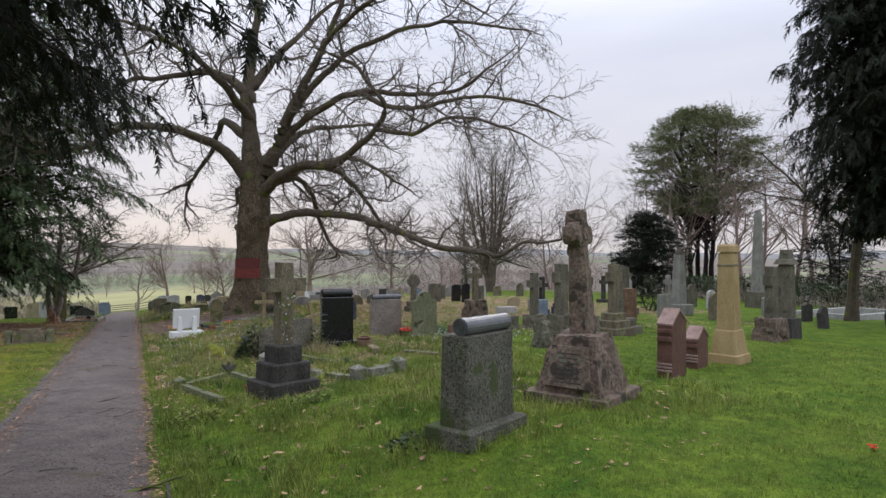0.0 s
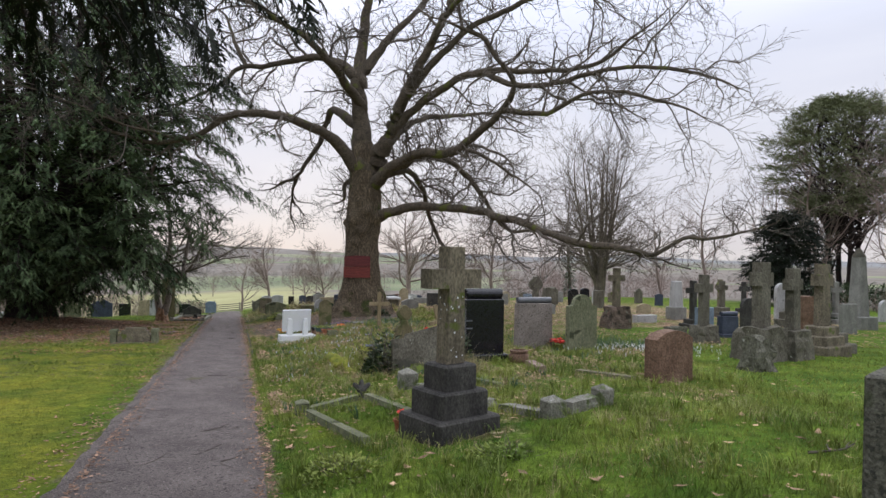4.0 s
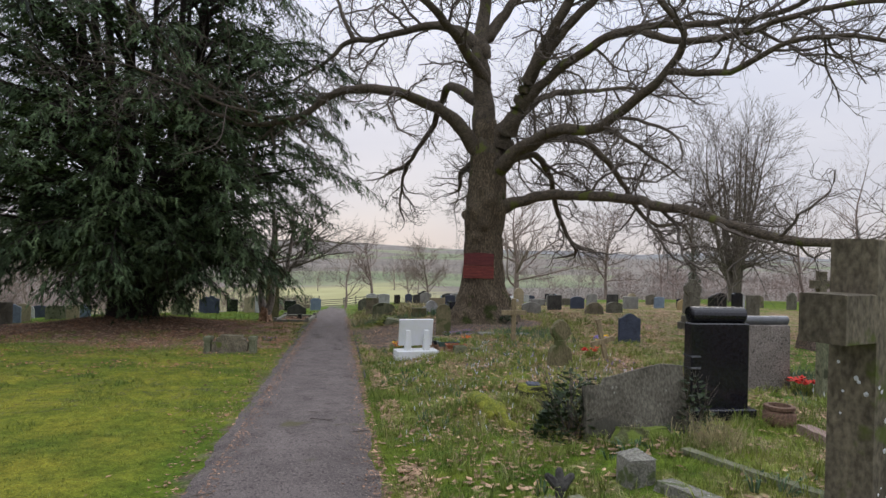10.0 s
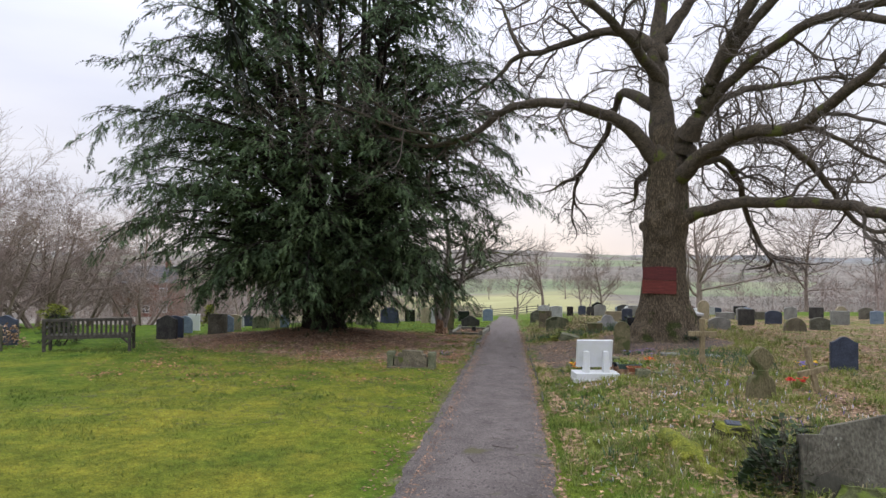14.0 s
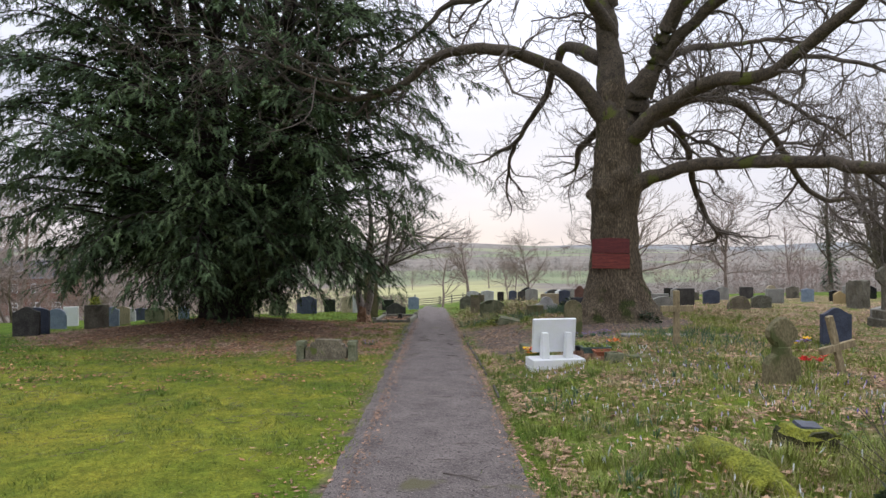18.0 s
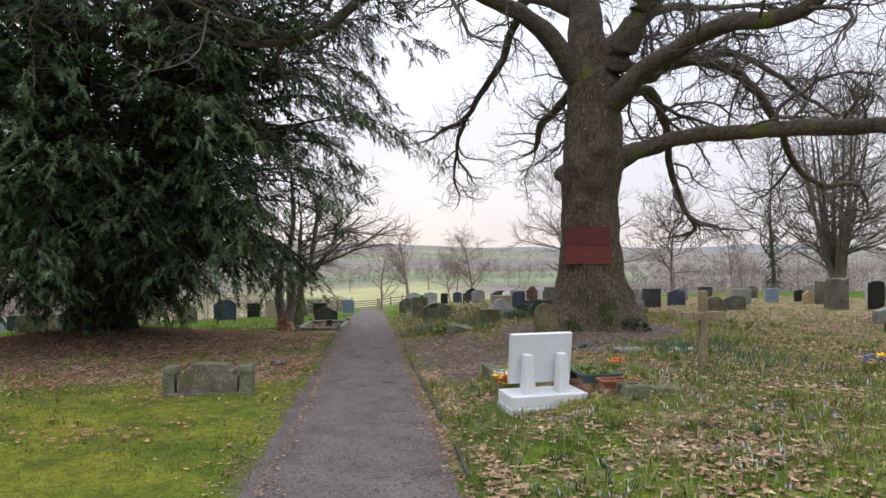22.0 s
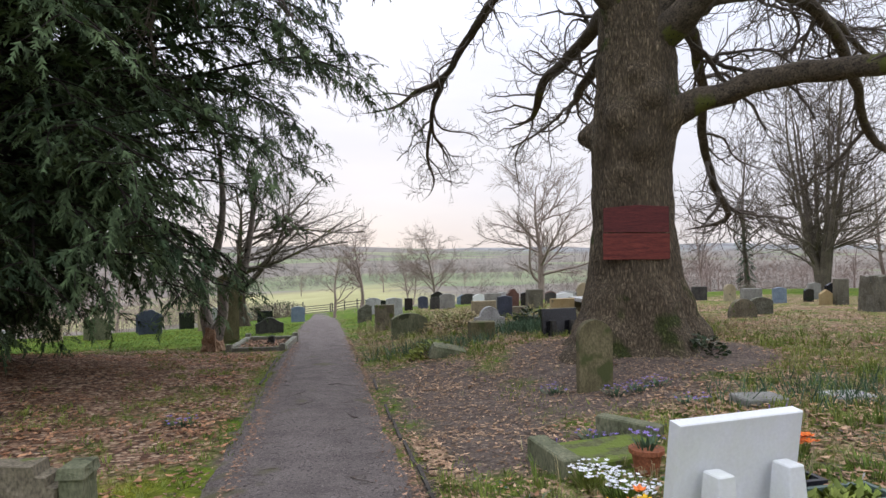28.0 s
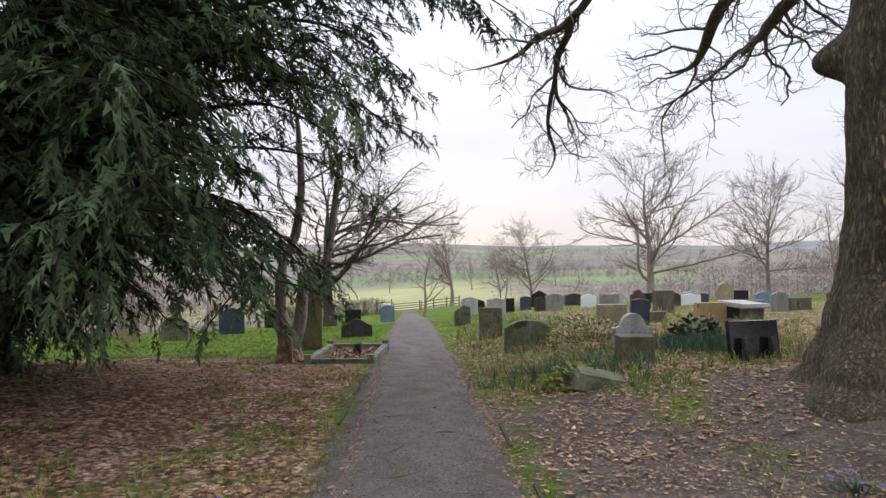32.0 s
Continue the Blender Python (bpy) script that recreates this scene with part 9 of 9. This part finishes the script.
scatter("snowdrop_drift", 300, drift(0.6, 15.0, 0.8, 0.6), flower_build(0.12, 0.008), "whitepetal", "drift of pale snowdrops before the old headstones", "flowers", 711)
scatter("crocus_drift", 420, near_strip(13.0, 18.5, 1.2, 5.0, 1.0, lambda x, y, s, u, rnd: noise.noise((x * 1.6, y * 1.6, 8)) > 0.16), flower_build(0.10, 0.008), "palelilac", "scattered white and pale crocuses in the grass", "flowers", 712)
scatter("crocus_drift", 420, near_strip(13.0, 21.0, 1.4, 5.0, 1.0, lambda x, y, s, u, rnd: noise.noise((x * 1.6, y * 1.6, 12)) > 0.22), flower_build(0.10, 0.008), "violet", "scattered violet crocuses in the grass", "flowers", 713)
scatter("daffodil_leaves", 130, drift(-5.6, 20.9, 0.5, 0.4), blade_of(0.15, 0.30, 0.007), "daffleaf", "grey-green daffodil leaves in clumps", "leaves", 714)
scatter("daffodil_leaves", 70, drift(-4.8, 19.3, 0.5, 0.5), blade_of(0.14, 0.26, 0.007), "daffleaf", "grey-green daffodil leaves by the timber cross", "leaves", 715)
scatter("daffodil_leaves", 300, drift(-0.2, 15.4, 0.8, 0.4), blade_of(0.16, 0.32, 0.007), "daffleaf", "grey-green daffodil leaves between headstones", "leaves", 716)
scatter("daffodil_leaves", 260, drift(-10.9, 25.9, 0.5, 0.4), blade_of(0.16, 0.32, 0.007), "daffleaf", "grey-green daffodil leaves by the fallen stone", "leaves", 717)
scatter("daffodil_leaves", 420, drift(-9.3, 27.8, 0.4, 0.4), blade_of(0.18, 0.36, 0.009), "daffleaf", "tall green daffodil leaves by the black stone", "leaves", 718)
scatter("leaf_crumbs", 17000, near_strip(18.5, 34.0, 0.7, 5.0, 1.0, lambda x, y, s, u, rnd: rnd.random() < 0.6 + noise.noise((x * 1.6, y * 1.6, 9))), flat_leaf(0.02, 0.06, 0.012), "deadleaf", "pale leaf bits scattered over the mud", "leaves", 737)
scatter("leaf_crumbs", 16000, near_strip(18.5, 31.0, 0.7, 4.2, 1.0, lambda x, y, s, u, rnd: rnd.random() < cover(x, y)[2] * (0.5 + noise.noise((x * 1.3, y * 1.3, 5)))), flat_leaf(0.012, 0.04, 0.006), "darkleaf", "crumbled leaves and twigs trodden into the mud", "leaves", 719)
scatter("oak_leaves", 1500, near_strip(18.5, 33.0, 0.7, 5.2), flat_leaf(0.04, 0.09, 0.02), "deadleaf", "tan oak leaves on the bare mud", "leaves", 720)
scatter("dry_grass", 130, drift(-2.2, 11.3, 0.12, 0.10), blade_of(0.15, 0.32, 0.003), "straw", "pale dry grass tussock by the black headstone", "grass", 721)
scatter("dry_grass", 3000, near_strip(6.0, 12.0, 1.6, 5.5, 1.0, lambda x, y, s, u, rnd: noise.noise((x * 1.2, y * 1.2, 21)) > 0.05), blade_of(0.05, 0.11, 0.003), "straw", "pale dry grass among the old graves", "grass", 722)
scatter("dry_grass", 3000, near_strip(12.0, 34.0, 1.6, 9.0, 1.0, lambda x, y, s, u, rnd: noise.noise((x * 1.0, y * 1.0, 25)) > 0.15), blade_of(0.05, 0.13, 0.005), "straw", "pale dry grass and leaves in the rough", "grass", 723)


def twig_bit(lo, hi, wide):
    """A thin broken twig lying flat: a narrow three-sided sliver."""
    def build(V, F, rnd, q):
        x, y = q
        z = land(x, y) + (0.052 if abs(along(x, y)[1]) < PATH_W / 2 + 0.1 else 0.012)
        a, ln, w = rnd.uniform(0, 6.283), rnd.uniform(lo, hi), wide * rnd.uniform(0.6, 1.4)
        c, e = math.cos(a), math.sin(a)
        bx, by = rnd.gauss(0, 0.12) * ln, rnd.gauss(0, 0.12) * ln
        b = len(V)
        for t, k in ((-0.5, 1.0), (0.0, 0.8), (0.5, 0.3)):
            px, py = x + c * ln * t + (bx if t == 0 else 0), y + e * ln * t + (by if t == 0 else 0)
            V.extend(((px - e * w * k, py + c * w * k, z), (px + e * w * k, py - c * w * k, z), (px, py, z + w * 1.2 * k)))
        for o in (b, b + 3):
            F.extend(((o, o + 2, o + 5, o + 3), (o + 2, o + 1, o + 4, o + 5)))
    return build


def path_anywhere(rnd):
    return path_point(rnd.uniform(1, 40), rnd.gauss(0, 0.5))


scatter("twig_litter", 1300, path_anywhere, twig_bit(0.04, 0.22, 0.003), "twig", "small dark twigs strewn on the path", "twigs", 731)
scatter("twig_litter", 5200, near_strip(17.0, 33.0, 0.7, 6.0), twig_bit(0.05, 0.26, 0.003), "twig", "broken twigs trodden into the mud", "twigs", 732)
scatter("twig_litter", 2600, near_strip(14.0, 34.0, -7.0, -0.7), twig_bit(0.05, 0.22, 0.003), "twig", "broken twigs among the yew litter", "twigs", 733)
scatter("grass_tufts", 30000, near_strip(13.0, 34.0, -8.0, -0.75, 1.0, lambda x, y, s, u, rnd: noise.noise((x * 1.1, y * 1.1, 41)) > 0.10 and math.hypot(x + 18.6, y - 22.4) > 3.2), blade_of(0.02, 0.07, 0.005), "blade", "green grass tufts coming through the litter", "grass", 734)
scatter("grass_tufts", 15000, near_strip(12.0, 30.0, 0.75, 9.0, 1.0, lambda x, y, s, u, rnd: noise.noise((x * 0.9, y * 0.9, 47)) > 0.12 and cover(x, y)[2] < 0.4), blade_of(0.03, 0.10, 0.005), "blade", "grass tufts among fallen leaves", "grass", 735)
scatter("weed_leaves", 5000, near_strip(11.5, 24.0, 0.9, 7.0, 1.0, lambda x, y, s, u, rnd: noise.noise((x * 1.3, y * 1.3, 53)) > 0.18 and cover(x, y)[2] < 0.4), flat_leaf(0.03, 0.06, 0.05), "daffleaf", "low grey-green weed leaves in the grass", "leaves", 736)

scatter("oak_leaves", 2300, near_strip(10.0, 22.0, 0.86, 1.10, 1.0, lambda x, y, s, u, rnd: noise.noise((s * 0.7, 3, 3)) > -0.1), flat_leaf(0.04, 0.10, 0.03), "deadleaf", "tan leaves drifted along the path's edge", "leaves", 741)
scatter("oak_leaves", 600, near_strip(6.0, 22.0, -1.15, -0.88), flat_leaf(0.03, 0.06), "darkleaf", "brown leaves drifted along the lawn's edge", "leaves", 742)
scatter("grass_tufts", 1500, drift(-4.35, 12.5, 0.6, 0.4), blade_of(0.03, 0.10, 0.005), "blade", "grass growing on a mossy bank", "grass", 743)
scatter("dry_grass", 900, drift(-4.0, 12.3, 0.7, 0.5), blade_of(0.06, 0.16, 0.003), "straw", "pale dry grass on a mossy bank", "grass", 744)

# ---- taller tufts, large leaves and shoots beside the path ----
def tufted(scale, z, level):
    """Keeps places where a slow noise is above level and the ground is not bare mud."""
    return lambda x, y, s, u, rnd: noise.noise((x * scale, y * scale, z)) > level and cover(x, y)[2] < 0.4


scatter("grass_tufts", 15000, near_strip(4.0, 13.5, 0.78, 6.5, 1.0, tufted(1.5, 61, 0.0)), blade_of(0.05, 0.13, 0.0035), "blade", "long uncut grass between the old kerbs", "grass", 751)
scatter("grass_tufts", 12000, near_strip(13.0, 21.0, 0.78, 6.5, 1.0, tufted(1.6, 63, 0.05)), blade_of(0.05, 0.12, 0.004), "blade", "long grass among leaves and crocuses", "grass", 752)
scatter("grass_tufts", 9000, near_strip(22.0, 36.0, 1.0, 8.0, 1.0, tufted(1.2, 65, 0.05)), blade_of(0.06, 0.15, 0.006), "blade", "long pale grass round the lower stones", "grass", 753)
scatter("oak_leaves", 4800, near_strip(9.5, 21.5, 0.9, 6.5, 1.0, lambda x, y, s, u, rnd: rnd.random() < 3.5 * (noise.noise((x * 0.9, y * 0.9, 67)) + 0.4 * noise.noise((x * 3.5, y * 3.5, 8)))), flat_leaf(0.06, 0.12, 0.03), "deadleaf", "large curled oak leaves heaped in the grass", "leaves", 754)
scatter("oak_leaves", 160, near_strip(4.0, 10.0, 0.9, 6.5), flat_leaf(0.07, 0.12, 0.03), "deadleaf", "single large oak leaves lying on the grass", "leaves", 755)
scatter("oak_leaves", 4200, near_strip(24.0, 36.0, 1.0, 8.0), flat_leaf(0.06, 0.12, 0.03), "deadleaf", "tan oak leaves round the lower stones", "leaves", 756)
scatter("rust_leaves", 5200, near_strip(15.0, 30.0, -8.0, -0.95, 1.0, litter_kept), flat_leaf(0.07, 0.13, 0.035), "rustleaf", "large rust-brown leaves curled on the litter", "leaves", 757)
scatter("crocus_shoots", 420, near_strip(12.0, 19.5, 1.0, 5.0, 1.0, tufted(1.3, 69, 0.08)), flower_build(0.12, 0.006), "whitepetal", "slim white crocus shoots standing in the grass", "flowers", 758)


def tuft_of(lo, hi, wide, n=14):
    """One tussock: arching blades that fan out from a single crown."""
    def build(V, F, rnd, q):
        x, y = q
        z = land(x, y) - 0.01
        size = rnd.uniform(0.6, 1.2)
        lay = (rnd.gauss(0, 0.25), rnd.gauss(0, 0.25))
        for _ in range(n):
            a, h = rnd.uniform(0, 6.283), rnd.uniform(lo, hi) * size
            c, e = math.cos(a), math.sin(a)
            fan, w = h * rnd.uniform(0.2, 0.9), wide * rnd.uniform(0.6, 1.3)
            bx, by = x + c * 0.03, y + e * 0.03
            mx, my = bx + c * fan * 0.45 + lay[0] * h * 0.4, by + e * fan * 0.45 + lay[1] * h * 0.4
            b = len(V)
            V.extend(((bx - e * w, by + c * w, z), (bx + e * w, by - c * w, z), (mx - e * w * 0.8, my + c * w * 0.8, z + h * 0.7), (mx + e * w * 0.8, my - c * w * 0.8, z + h * 0.7), (bx + c * fan + lay[0] * h, by + e * fan + lay[1] * h, z + h * rnd.uniform(0.6, 0.95))))
            F.extend(((b, b + 1, b + 3, b + 2), (b + 2, b + 3, b + 4)))
    return build


def heap_of(lo, hi, n=7, wide=0.16):
    """A few curled leaves that the wind has piled together."""
    one = flat_leaf(lo, hi, 0.05)

    def build(V, F, rnd, q):
        for _ in range(n):
            one(V, F, rnd, (q[0] + rnd.gauss(0, wide), q[1] + rnd.gauss(0, wide)))
    return build


scatter("grass_tufts", 1500, near_strip(4.0, 13.5, 0.8, 7.0, 1.0, tufted(1.1, 81, -0.12)), tuft_of(0.08, 0.19, 0.0035), "blade", "arching grass tussocks between the old kerbs", "grass", 771)
scatter("grass_tufts", 2400, near_strip(12.0, 24.0, 0.85, 7.5, 1.0, tufted(1.1, 83, -0.05)), tuft_of(0.08, 0.18, 0.004), "blade", "arching grass tussocks among leaves", "grass", 772)
scatter("grass_tufts", 420, near_strip(9.0, 22.0, 1.0, 6.5, 1.0, tufted(0.9, 85, 0.08)), tuft_of(0.08, 0.16, 0.006, 10), "daffleaf", "blue-green tussocks in the rough", "grass", 773)
scatter("dry_grass", 700, near_strip(9.0, 24.0, 1.2, 7.0, 1.0, tufted(1.0, 87, 0.02)), tuft_of(0.08, 0.20, 0.003, 12), "straw", "pale dead tussocks in the rough", "grass", 774)
scatter("oak_leaves", 1500, near_strip(11.5, 24.0, 1.2, 7.5, 1.0, tufted(0.8, 89, 0.06)), heap_of(0.045, 0.10, 10, 0.17), "deadleaf", "oak leaves piled in the hollows of the grass", "leaves", 775)
scatter("rust_leaves", 420, near_strip(12.5, 24.0, 1.2, 7.5, 1.0, tufted(0.8, 89, 0.12)), heap_of(0.045, 0.09, 7), "rustleaf", "rust-brown leaves piled in the hollows", "leaves", 776)
scatter("grass_tufts", 700, near_strip(24.0, 38.0, 1.2, 9.0, 1.0, tufted(0.9, 91, 0.0)), tuft_of(0.10, 0.24, 0.006), "blade", "tall tussocks round the lower stones", "grass", 777)
scatter("dry_grass", 500, near_strip(26.0, 40.0, 1.0, 9.0, 1.0, tufted(0.8, 93, 0.05)), tuft_of(0.15, 0.40, 0.004, 14), "straw", "pale dead grass standing round the lower stones", "grass", 778)
scatter("oak_leaves", 1300, near_strip(16.0, 33.0, 2.2, 10.0, 1.0, tufted(0.7, 95, -0.05)), heap_of(0.05, 0.11, 9, 0.22), "deadleaf", "pinkish tan oak leaves drifted round the graves", "leaves", 779)
scatter("rust_leaves", 500, near_strip(18.0, 33.0, 2.6, 10.0, 1.0, tufted(0.7, 95, 0.05)), heap_of(0.05, 0.10, 7, 0.2), "rustleaf", "rust-brown leaves drifted round the graves", "leaves", 780)
scatter("oak_leaves", 1500, near_strip(13.0, 38.0, 6.5, 20.0, 1.0, tufted(0.6, 97, -0.05)), heap_of(0.05, 0.11, 9, 0.25), "deadleaf", "tan oak leaves drifted across the open graves", "leaves", 781)
scatter("dry_grass", 900, near_strip(12.0, 32.0, 5.0, 16.0, 1.0, tufted(0.8, 99, 0.0)), tuft_of(0.06, 0.16, 0.004, 10), "straw", "pale dead tussocks among the far graves", "grass", 782)
scatter("grass_tufts", 900, near_strip(16.0, 31.0, -8.5, -1.0, 1.0, lambda x, y, s, u, rnd: noise.noise((x * 1.0, y * 1.0, 101)) > 0.05 and math.hypot(x + 18.6, y - 22.4) > 4.0), tuft_of(0.05, 0.12, 0.005, 12), "blade", "fresh grass tussocks in the yew litter", "grass", 783)
scatter("rust_leaves", 900, near_strip(17.0, 31.0, -9.0, -1.0, 1.0, lambda x, y, s, u, rnd: noise.noise((x * 0.9, y * 0.9, 103)) > 0.0), heap_of(0.05, 0.11, 8, 0.2), "rustleaf", "rust-brown leaves heaped under the yew's edge", "leaves", 784)
